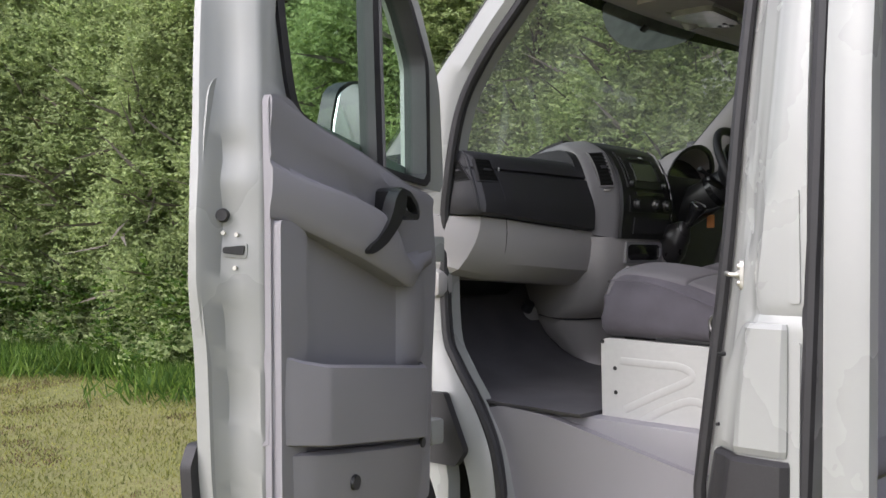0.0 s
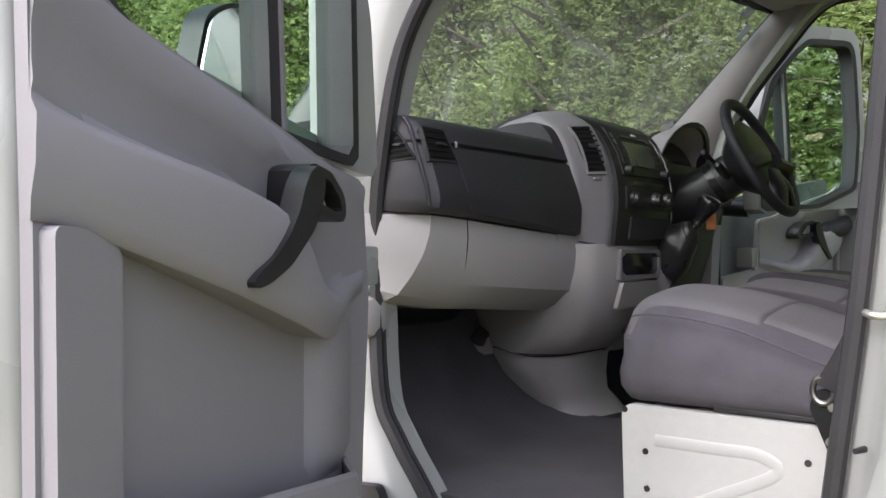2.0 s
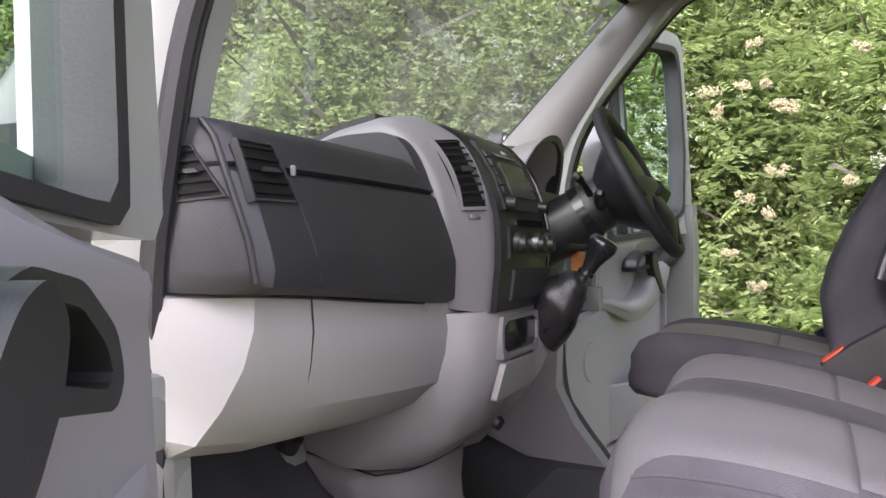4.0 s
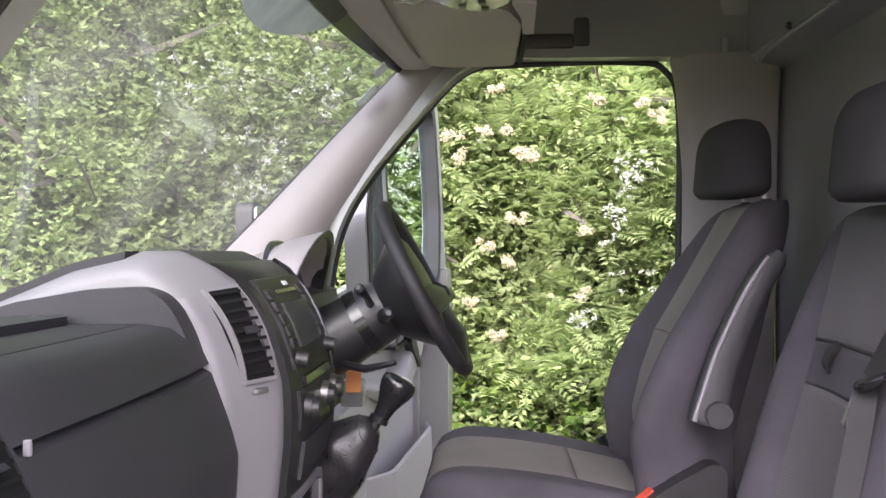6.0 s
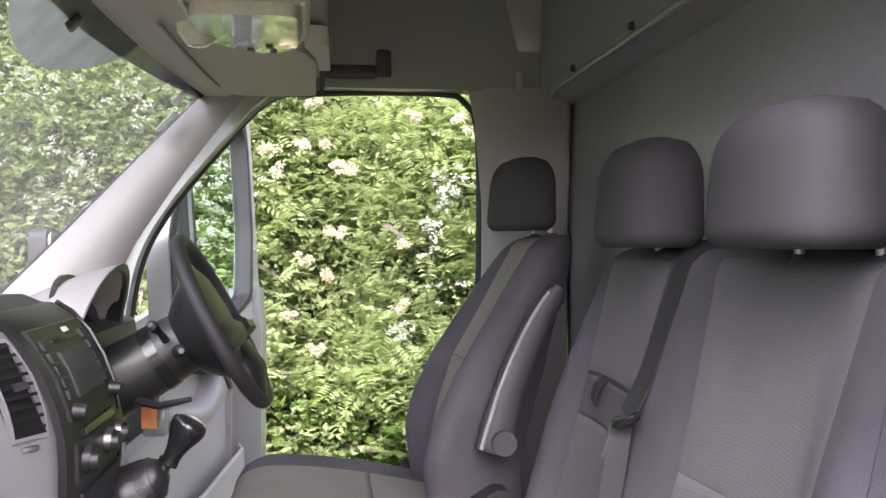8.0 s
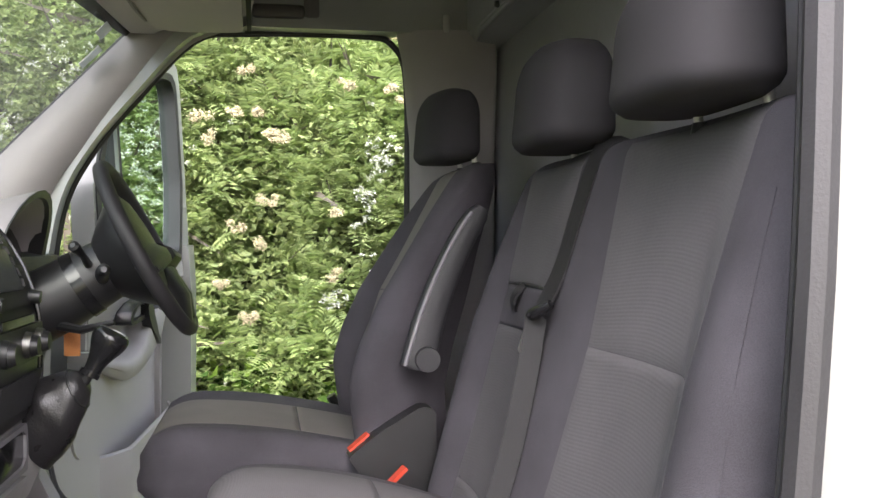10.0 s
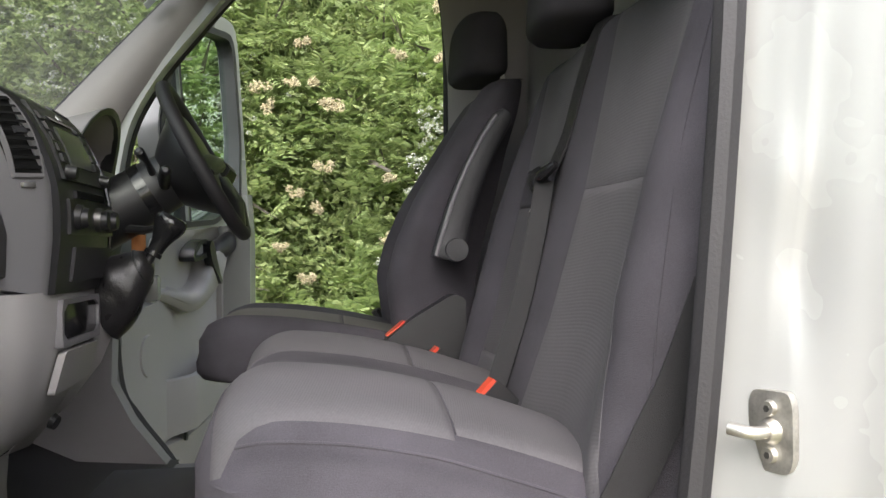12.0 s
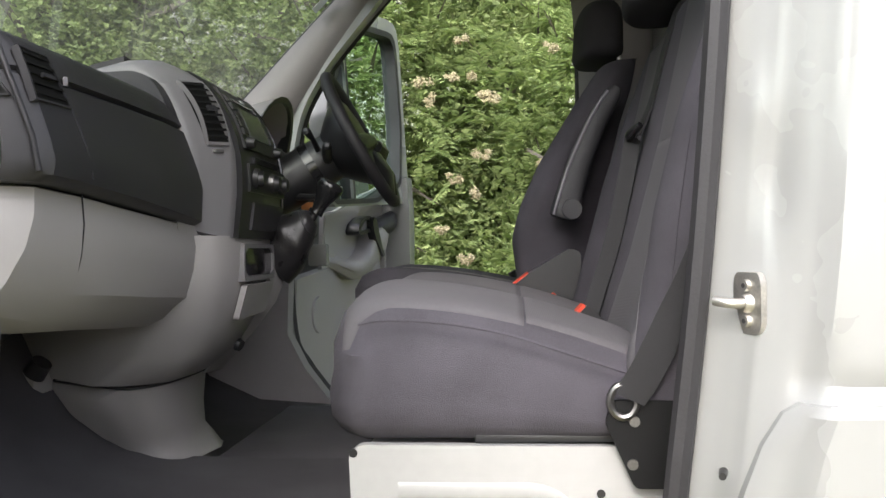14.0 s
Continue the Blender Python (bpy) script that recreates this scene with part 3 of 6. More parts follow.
def shell_ring(side):
    """Parts of one flank round its door opening."""
    edge = NEAR if side < 0 else OPEN

    def put(y, z, d):
        return (side * (side_x(z) + d), y, z)

    # rear pillar, a bent sheet in plan
    plan = [(-0.05, -0.03), (-0.02, 0.042), (0.000, 0.018), (0.016, 0.004), (0.030, -0.006), (0.042, -0.022), (0.060, -0.046), (0.083, -0.066), (0.086, -0.11), (0.083, -0.165), (0.06, -0.17), (-0.05, -0.165)]
    rings = []
    plan = fine_plan(plan)
    for k in range(169):
        z = 0.38 + 2.02 * k / 168
        yo = lerp([(q[1], q[0]) for q in edge[:6]], z)[0] - 0.055
        rings.append([(side * (side_x(z) + dx - dent(y, z)), y + yo * (1 if y > -0.1 else max(0.0, (y + 0.165) / 0.065)), z) for dx, y in plan])
    part("rear_door_pillar", loft(rings), WHITE, van, "white painted pillar")
    # front pillar and wing edge, following the opening
    front = OPEN[8:]
    outs = [(0.44, 2.20), (0.57, 2.14), (0.715, 2.00), (0.845, 1.855), (0.96, 1.72), (1.03, 1.52), (1.05, 1.32), (1.04, 1.05), (0.985, 0.90), (0.90, 0.80), (0.83, 0.69), (0.79, 0.57), (0.78, 0.40)]
    rings = []
    for (y, z), (oy, oz) in zip([p[:2] for p in smooth_path([(*p, 0) for p in front], 4)], [p[:2] for p in smooth_path([(*p, 0) for p in outs], 4)]):
        x0, x1 = side_x(z), side_x(oz)
        my, mz = y + (oy - y) * 0.35, z + (oz - z) * 0.35
        rings.append([(side * (x0 - 0.07), y, z), (side * (x0 - 0.005), y, z), (side * (x0 + 0.022), my, mz), (side * (x1 + 0.03), oy, oz), (side * (x1 - 0.02), oy, oz)])
    part("front_door_pillar", loft(rings), WHITE, van, "white painted windscreen pillar and wing edge")
    # roof rail over the opening
    rings = [[(side * (side_x(2.06) - 0.06), y, 2.066), (side * (side_x(2.06)), y, 2.066), (side * (side_x(2.1) + 0.03), y, 2.12), (side * (side_x(2.3) + 0.02), y, 2.42), (side * (side_x(2.3) - 0.04), y, 2.42)] for y in (-0.17, 0.1, 0.3, 0.47)]
    part("cant_rail", loft(rings), WHITE, van)
    # door seals: an outer lip and an inner bead
    loop = smooth_path([(*p, 0) for p in edge], 5, True)
    part("door_seal", tube([(side * (side_x(z) - (0.004 if side < 0 else -0.010)), y, z) for y, z, _ in loop], 0.014 if side < 0 else 0.007, 8, True), RUBBER, van, "black rubber door seal")
    part("seal_lip", tube([(side * (side_x(z) - (0.020 if side < 0 else 0.006)), y, z) for y, z, _ in loop], 0.009 if side < 0 else 0.005, 8, True), RUBBER, van)
    # sill
    part("sill", rbox((side * 0.86, 0.42, 0.42), (0.12, 0.62, 0.16), 0.02), WHITE, van)
    # load bay flank: the near side has its loading door open
    zz = (0.38, 0.7, 1.08, 1.12, 1.6, 2.0, 2.4)
    for ya, yb in ((-0.20, -0.29), (-1.55, -3.2)) if side < 0 else ((-0.20, -3.2),):
        rings = [[(side * (side_x(z) + dx), y, z) for z in zz] for dx, y in ((0.083, ya), (0.088, ya - 0.03), (0.088, yb + 0.02), (0.08, yb), (0.03, yb), (0.03, ya))]
        part("load_bay_flank", loft(rings, caps=False, closed=False, loop=True), WHITE, van, "white painted flank panel")
    part("flank_seal", tube([(side * (side_x(z) + 0.07), -0.183 + 0.03 * (1.6 - z) * (z < 1.6), z) for z in (0.4, 0.8, 1.2, 1.6, 2.0, 2.4)], 0.017, 8), RUBBER, van)


shell_ring(-1)
shell_ring(1)


def screen_y(x, z):
    """The bowed plane of the windscreen."""
    return 2.77 - z + 0.075 * (1 - (x / 0.85) ** 2)


rings = []
for z in [1.40 + 0.09 * k for k in range(9)]:
    rings.append([(x, screen_y(x, z), z) for x in [-0.87 + 0.116 * k for k in range(16)]])
glass_bm = loft(rings, caps=False, closed=False)
windscreen = part("windscreen", glass_bm, SCREEN, van, "dusty windscreen with wiper smears")


def band(xs, z0, z1, lift=-0.006):
    """A printed dark border on the inside of the glass."""
    r = [[(x, screen_y(x, z) + lift, z + lift) for z in (z0(x), z1(x))] for x in xs]
    return loft(r, caps=False, closed=False)


xs = [-0.84 + 0.06 * k for k in range(29)]
part("windscreen_border", band(xs, lambda x: 2.035 + 0.012 * abs(x), lambda x: 2.14), GLOSS, van)
# grey mirror patch at the top centre of the glass
patch = band([-0.30 + 0.03 * k for k in range(21)], lambda x: 2.05 - 0.075 * max(0, math.cos(x / 0.30 * math.pi / 2)) ** 0.7, lambda x: 2.10, -0.008)
TINT = leaf_material("grey_tint_print", (0.30, 0.33, 0.31), 0.0)
PAPER = leaf_material("thin_sticker_paper", (0.70, 0.72, 0.72), 0.0)
part("tint_patch", patch, TINT, van, "grey printed patch at the top of the glass")
part("mirror_boss", rbox((-0.01, screen_y(0, 2.035) - 0.014, 2.024), (0.034, 0.012, 0.026), 0.003, Euler((radians(45), 0, radians(10))).to_matrix().to_4x4()), BLACK, van)
part("sticker", rbox((0.765, screen_y(0.765, 1.985) - 0.008, 1.978), (0.05, 0.002, 0.06), 0.0, Euler((radians(45), 0, 0)).to_matrix().to_4x4()), PAPER, van, "pale paper sticker on the glass")
part("sticker", rbox((0.68, screen_y(0.68, 2.04) - 0.008, 2.020), (0.07, 0.002, 0.035), 0.0, Euler((radians(45), 0, 0)).to_matrix().to_4x4()), PAPER, van, "pale printed sticker on the glass")

# dusty wiper smears on the glass
SMEAR = glass_material("wiped_dust_streak", (0.93, 0.95, 0.93), 0.08, 0.0)


def smear(path, width):
    rows = []
    for i, (x, z) in enumerate(path):
        w = width * math.sin(math.pi * (i + 0.6) / (len(path) + 0.2))
        rows.append([(x + dx, screen_y(x + dx, z + dz) - 0.004, z + dz - 0.004) for dx, dz in ((-w, -w * 0.4), (0, 0), (w, w * 0.4))])
    ob = part("wiper_smear", loft(rows, caps=False, closed=False), SMEAR, van, "pale dusty streak on the glass")
    ob.visible_shadow = False


smear([p[:2] for p in smooth_path([(-0.431, 1.826, 0), (-0.344, 1.792, 0), (-0.209, 1.726, 0), (-0.066, 1.64, 0), (0.029, 1.561, 0)], 4)], 0.012)
smear([p[:2] for p in smooth_path([(-0.27, 1.90, 0), (-0.036, 1.857, 0), (0.222, 1.835, 0), (0.30, 1.81, 0)], 4)], 0.022)
smear([p[:2] for p in smooth_path([(-0.52, 1.80, 0), (-0.40, 1.72, 0), (-0.30, 1.63, 0), (-0.24, 1.55, 0)], 4)], 0.016)


def pillar_trim(side):
    gl = [(1.30, 1.47), (1.19, 1.58), (1.05, 1.72), (0.909, 1.866), (0.78, 1.998), (0.715, 2.065), (0.66, 2.12)]
    op = [(0.925, 1.49), (0.888, 1.65), (0.812, 1.770), (0.712, 1.890), (0.60, 2.008), (0.545, 2.045), (0.46, 2.072)]
    rings = []
    for (gy, gz), (oy, oz) in zip([p[:2] for p in smooth_path([(*p, 0) for p in gl], 3)], [p[:2] for p in smooth_path([(*p, 0) for p in op], 3)]):
        my, mz = (gy + oy) / 2, (gz + oz) / 2
        xo = side_x(oz) - 0.012
        rings.append([(side * 0.852, gy, gz), (side * 0.825, gy * 0.8 + my * 0.2, gz * 0.8 + mz * 0.2), (side * 0.80, my, mz), (side * 0.825, oy * 0.85 + my * 0.15, oz * 0.85 + mz * 0.15), (side * xo, oy, oz), (side * (xo + 0.01), my, mz)])
    part("pillar_trim", loft(rings), PILLAR, van, "taupe plastic windscreen pillar trim", 60)
    part("glass_seal", tube([(side * 0.848, p[0] - 0.004, p[1] - 0.002) for p in smooth_path([(*q, 0) for q in gl], 3)], 0.006, 6), RUBBER, van)


pillar_trim(-1)
pillar_trim(1)

# roof, lining, header shelf and upper side trims
part("roof_skin", rbox((0, -1.1, 2.47), (1.76, 4.2, 0.05), 0.02), WHITE, van)
part("roof_lining", rbox((0, 0.30, 2.40), (1.70, 0.95, 0.03), 0.01), LINING, van, "grey fabric headlining")
hdr = []
for x in [-0.85 + 0.1 * k for k in range(18)]:
    e = (abs(x) / 0.85) ** 4 * 0.012
    yb = screen_y(x, 2.06)
    hdr.append([(x, yb - 0.002, 2.058 - e), (x, yb - 0.06, 2.052 - e), (x, 0.60, 2.062), (x, 0.48, 2.075), (x, 0.435, 2.095), (x, 0.425, 2.14), (x, 0.44, 2.30), (x, 0.48, 2.39), (x, 0.78, 2.39), (x, yb + 0.02, 2.10)])
part("header_shelf", loft(hdr), LINING, van, "grey overhead header panel", 60)
for sd in (-1, 1):
    part("upper_side_trim", loft([[(sd * (side_x(2.06) - 0.03), y, 2.068), (sd * (side_x(2.1) - 0.035), y, 2.09), (sd * 0.82, y, 2.16), (sd * 0.81, y, 2.40), (sd * 0.86, y, 2.40), (sd * 0.87, y, 2.068)] for y in (-0.06, 0.08, 0.3, 0.5)]), LINING, van, "grey moulded trim above the door", 60)
    # inner trim of the rear pillar
    rings = []
    for z in (0.8, 1.1, 1.4, 1.6, 1.8, 2.0, 2.07):
        y0 = lerp([(q[1], q[0]) for q in (NEAR if sd < 0 else OPEN)[:7]], z)[0]
        xo = side_x(z) - 0.02
        rings.append([(sd * xo, y0 - 0.004, z), (sd * (xo - 0.015), y0 - 0.004, z), (sd * (xo - 0.035), y0 - 0.03, z), (sd * (xo - 0.055), y0 - 0.07, z), (sd * (xo - 0.07), -0.09, z), (sd * (xo - 0.07), -0.15, z), (sd * xo, -0.15, z)])
    part("pillar_trim", loft(rings), PILLAR, van, "grey plastic door pillar trim", 60)
part("coat_hook", rbox((0.775, -0.03, 2.085), (0.012, 0.018, 0.045), 0.006), LIGHT_GREY, van)

# bulkhead behind the seats
bulkhead = thing("bulkhead", "grey steel bulkhead panel behind the seats", "partition")
part("lower_panel", rbox((0, -0.175, 1.43), (1.70, 0.02, 1.24), 0.004), BULK, bulkhead)
part("upper_panel", loft([[(x, -0.165, 2.035), (x, -0.10, 2.045), (x, -0.085, 2.06), (x, -0.085, 2.40), (x, -0.165, 2.40)] for x in (-0.83, 0.83)]), BULK, bulkhead)
part("rail", tube([(-0.8, -0.085, 2.045), (0.64, -0.085, 2.045), (0.70, -0.09, 2.035)], 0.006, 8), BULK, bulkhead)
for x in (-0.69, -0.3, 0.085, 0.473):
    part("bolt", disc((x, -0.086, 2.062), (x, -0.077, 2.062), 0.0085, 0.006, 12), BLACK, bulkhead, "dark bolt head")

# floor, step and toe board
part("cab_floor", rbox((0, 0.30, 0.76), (1.66, 0.95, 0.10), 0.01), DOOR_GREY, van)
part("toe_board", loft([[(-0.86, y, z), (0.86, y, z), (0.86, y + 0.03, z - 0.04), (-0.86, y + 0.03, z - 0.04)] for y, z in ((0.76, 0.812), (1.0, 0.83), (1.15, 0.90), (1.32, 1.15), (1.40, 1.45))]), BLACK, van)
part("firewall", rbox((0, 1.43, 1.07), (1.78, 0.03, 0.68), 0.01), BLACK, van)
mat_rows = []
for y, z in ((0.47, 0.822), (0.75, 0.822), (0.95, 0.828), (1.05, 0.862), (1.15, 0.925), (1.24, 1.06), (1.30, 1.17)):
    xr = 0.02
    mat_rows.append([(-0.875 if y < 0.7 else -0.86, y, z), (xr, y, z + 0.003), (xr, y + 0.004, z - 0.012), (-0.86, y + 0.004, z - 0.012)])

# raised cover and black strip on the near rear pillar
PILLAR_PLAN = ((-0.165, 0.083), (-0.11, 0.086), (-0.066, 0.083), (-0.055, 0.070), (-0.042, 0.050), (-0.015, 0.034), (0.02, 0.024), (0.045, 0.012), (0.055, -0.02))


def pillar_patch(name, rows, lift, mat, label):
    """A raised sheet that follows the rear pillar: rows of z, front y, rear y."""
    rings = []
    for k, (z, ya, yb) in enumerate(rows):
        ends = 0.0 if k in (0, len(rows) - 1) else 1.0
        ring, back = [], []
        for i in range(15):
            t = i / 14
            y = ya + (yb - ya) * t
            yo = lerp([(q[1], q[0]) for q in NEAR[:6]], z)[0] - 0.055
            x = side_x(z) + lerp(PILLAR_PLAN, y - (yo if y > -0.1 else 0))[0]
            ring.append((-(x + (lift if 0 < i < 14 else lift * 0.4) * (0.4 + 0.6 * ends) + 0.010 * (1 - t)), y, z))
            back.append((-(x - 0.02), y, z))
        rings.append(ring + back[::-1])
    return part(name, loft(rings), mat, van, label, 22)


pillar_patch("pillar_cover", [(1.096, -0.03, -0.125), (1.085, -0.015, -0.128), (1.05, 0.004, -0.128), (1.0, 0.022, -0.128), (0.95, 0.036, -0.128), (0.90, 0.042, -0.128), (0.83, 0.048, -0.128), (0.815, 0.048, -0.125)], 0.014, WHITE, "white raised cover panel")
pillar_patch("bump_strip", [(0.808, 0.05, -0.13), (0.80, 0.055, -0.135), (0.77, 0.06, -0.135), (0.70, 0.07, -0.135), (0.60, 0.08, -0.135), (0.52, 0.08, -0.13)], 0.024, RUBBER, "black side protection strip")
for z in (0.862, 1.018):
    part("stud", disc((-0.935, 0.040, z), (-0.958, 0.046, z), 0.005, 0.004, 10), BLACK, van)
part("pillar_groove", slab(fillet([(-0.155, 1.14), (-0.132, 1.14), (-0.130, 1.36), (-0.15, 1.38)], 0.008), lambda y, z, d: (-0.988 - d, y, z), -0.01, 0.006, 0.004), WHITE, van)
part("pillar_groove", slab(fillet([(-0.155, 0.62), (-0.135, 0.62), (-0.133, 1.06), (-0.155, 1.06)], 0.008), lambda y, z, d: (-0.988 - d, y, z), -0.01, 0.006, 0.004), WHITE, van)
part("kick_panel", slab([(0.90, 1.36), (0.915, 1.02), (0.865, 0.92), (0.78, 0.81), (1.34, 0.81), (1.34, 1.36)], lambda y, z, d: (0.80 + d, y, z), 0.0, 0.07, 0.012), TRIM_DARK, van, "grey footwell side trim")

part("load_floor", rbox((0, -1.7, 0.70), (1.7, 3.0, 0.06), 0.01), BULK, van, "grey load floor")
part("load_bay_lining", rbox((0.84, -1.7, 1.05), (0.02, 3.0, 0.62), 0.004), DOOR_GREY, van, "grey ply lining in the load bay")
part("load_bay_lining", rbox((0.845, -1.7, 1.72), (0.02, 3.0, 0.66), 0.004), BULK, van, "grey ply lining in the load bay")
part("rear_wall", rbox((0, -3.2, 1.4), (1.8, 0.05, 2.0), 0.01), WHITE_MATT, van)
floor_mat = thing("floor_mat", "dark charcoal rubber-backed floor mat", "mat")
part("mat_sheet", loft(mat_rows), CARPET, floor_mat, "", 60)
part("rear_floor_cover", rbox((0.3, 0.45, 0.816), (0.85, 1.0, 0.012), 0.004), CARPET, van)
# entry step
step = [(0.80, 0.80), (0.74, 0.812), (0.60, 0.806), (0.46, 0.778), (0.10, 0.70), (0.10, 0.45), (0.70, 0.45), (0.73, 0.62)]
part("step_riser", slab(fillet(step, 0.02), lambda y, z, d: (-0.865 + d + 0.10 * max(0, 0.8 - z), y, z), 0.0, 0.10, 0.006), DOOR_GREY, van, "grey moulded entry step")
part("step_tread", rbox((-0.90, 0.42, 0.47), (0.16, 0.58, 0.04), 0.01), DOOR_GREY, van)
part("wood_chip", rbox((-0.86, 0.57, 0.50), (0.05, 0.10, 0.02), 0.004), ORANGE, van)


# ---- cab doors ----
def cab_door(side, name, label, origin, turn, sink=0.0):
    """A cab door: u runs from the hinge to the latch end, z up, d towards the cab's trim side."""
    door = thing(name, label, "door", "cab doors", at=(0, 0, 0))
    cu, su = math.cos(radians(turn)), math.sin(radians(turn))

    def put(u, z, d):
        return (origin[0] + side * (u * cu - d * su), origin[1] - u * su - d * cu, z)

    # same trim plastic; the driver's side is coloured lighter for the light falling there
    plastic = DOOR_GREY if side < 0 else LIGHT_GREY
    # painted shell below the window line
    low = fillet([(0.03, 0.62), (0.10, 0.52), (0.86, 0.52), (0.92, 0.80), (0.935, 1.05), (0.955, 1.17), (0.95, 1.44), (0.93, 1.58), (0.02, 1.45)], 0.05)
    part("outer_skin", slab(low, put, -0.165 - sink, -0.135 - sink, 0.01), WHITE, door)
    end = []
    ends = ((0.53, 0.80, 0.86), (0.62, 0.82, 0.885), (0.80, 0.845, 0.915), (0.95, 0.85, 0.925), (1.04, 0.852, 0.93), (1.12, 0.856, 0.95), (1.18, 0.858, 0.962), (1.30, 0.862, 0.964), (1.44, 0.863, 0.955), (1.58, 0.858, 0.945), (1.70, 0.855, 0.934), (1.85, 0.835, 0.91), (2.00, 0.805, 0.875), (2.06, 0.78, 0.85))

    def bell(v, c, w):
        return math.exp(-((v - c) / w) ** 4)

    for k in range(77):
        z = 0.53 + 0.02 * k + (0.01 if k == 76 else 0.0)
        ui, uo = lerp(ends, z)
        hol = 0.007 * (bell(z, 1.43, 0.035) + bell(z, 0.96, 0.05) + 0.8 * bell(z, 0.78, 0.04) + 0.6 * bell(z, 1.62, 0.06)) - 0.003 * bell(z, 1.175, 0.03) + 0.008 / (1 + math.exp((z - 1.135) / 0.010)) + 0.006 * bell(z, 1.30, 0.05)
        lean = max(0.0, z - 1.4) * -0.05
        if side > 0 and z > 1.56:
            continue
        deep = sink if z < 1.5 else 0.0
        end.append([put(ui - (0.06 if z < 1.56 else 0.035), z, -0.052 + lean), put(ui + 0.012, z, -0.052 + lean), put(ui + 0.022, z, -0.06 + lean), put(ui + 0.032 - hol, z, -0.09 + lean), put(ui + 0.050 - hol * 1.3, z, -0.125 + lean), put(uo - 0.008, z, -0.134 + lean), put(uo, z, -0.14 + lean), put(uo, z, -0.155 - deep + lean), put(ui - (0.06 if z < 1.56 else 0.035), z, -0.155 - deep + lean)])
    part("latch_end", loft(end), WHITE, door, "white pressed steel door end", 50)
    def on_end(d, z, h=0.0):
        return put(0.894 + (-0.09 - d) * 0.51 + h, z, d)

    # window frame
    outer = [(0.008, 1.40), (0.01, 1.69), (0.115, 1.895), (0.30, 2.06), (0.42, 2.115), (0.74, 2.14), (0.83, 2.10), (0.87, 1.92), (0.88, 1.55), (0.86, 1.45)]
    inner = [(0.115, 1.415), (0.095, 1.74), (0.178, 1.875), (0.31, 2.01), (0.42, 2.055), (0.72, 2.08), (0.77, 2.04), (0.785, 1.75), (0.76, 1.585), (0.74, 1.52), (0.45, 1.44)]

    if side > 0:
        outer[:3] = [(-0.012, 1.40), (-0.010, 1.70), (0.095, 1.905)]
        outer[4:] = [(0.42, 2.125), (0.76, 2.168), (0.865, 2.165), (0.888, 2.08), (0.893, 1.55), (0.86, 1.45)]
        inner[4:] = [(0.42, 2.068), (0.74, 2.108), (0.800, 2.105), (0.822, 2.05), (0.828, 1.75), (0.79, 1.585), (0.77, 1.52), (0.45, 1.44)]
        inner[:3] = [(0.016, 1.415), (0.018, 1.71), (0.128, 1.882)]

    def lean_put(u, z, d):
        return put(u, z, d - max(0.0, z - 1.4) * 0.05)

    part("window_frame", frame_of(fillet(outer, 0.04), fillet(inner, 0.03), lean_put, -0.15 if side < 0 else -0.132, -0.075 if side < 0 else -0.074, 96, (0.42, 1.70), 0.006), WHITE, door, "white painted window frame")
    rim = 0.02 if side < 0 else 0.03
    bar = 0.0 if side < 0 else -0.10
    part("window_seal", frame_of(fillet([(u + (0.42 - u) * -rim, z + (1.7 - z) * -rim * 0.75) for u, z in inner], 0.03), fillet([(u + (0.42 - u) * 0.05, z + (1.7 - z) * 0.04) for u, z in inner], 0.03), lean_put, -0.13 if side < 0 else -0.125, -0.066 if side < 0 else -0.070, 96, (0.42, 1.70)), RUBBER, door, "black rubber window channel")
    pane = part("window_pane", slab(fillet(inner, 0.03), lean_put, -0.112, -0.107), GLASS, door, "clear door glass with a green tint")
    pane.visible_shadow = False
    part("quarterlight_bar", loft([[lean_put(u - 0.015, z, -0.13), lean_put(u + 0.015, z, -0.13), lean_put(u + 0.015, z, -0.085), lean_put(u - 0.015, z, -0.085)] for u, z in ((0.35 + bar, 1.44), (0.345 + bar, 1.75), (0.335 + bar, 2.03 + bar * 0.6))]), RUBBER, door, "black upright window bar")
    part("bar_trim", loft([[lean_put(u - 0.004, z, -0.09), lean_put(u + 0.004, z, -0.09), lean_put(u + 0.004, z, -0.081), lean_put(u - 0.004, z, -0.081)] for u, z in ((0.33 + bar, 1.44), (0.325 + bar, 1.75), (0.315 + bar, 2.02 + bar * 0.6))]), SILVER if side < 0 else WHITE, door)

    def card(u, z, d):
        return put(u, z, d - sink)

    # moulded trim: backing, upper sweep, pocket, lower panel
    back = fillet([(0.17, 0.62), (0.856, 0.62), (0.865, 0.80), (0.874, 1.29), (0.884, 1.54), (0.815, 1.542), (0.76, 1.51), (0.55, 1.468), (0.28, 1.402), (0.162, 1.386), (0.135, 1.20), (0.155, 0.97)], 0.02)
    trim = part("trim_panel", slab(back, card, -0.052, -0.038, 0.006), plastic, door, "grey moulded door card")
    side_rim = fillet([(0.776, 0.62), (0.848, 0.62), (0.858, 0.80), (0.868, 1.303), (0.83, 1.301), (0.777, 1.282), (0.774, 1.04)], 0.012)
    part("edge_moulding", slab(side_rim, card, -0.045, -0.020, 0.011, 4), plastic, trim)
    # upper sweep, a bulging shelf from the latch end to the handle
    sweep = []
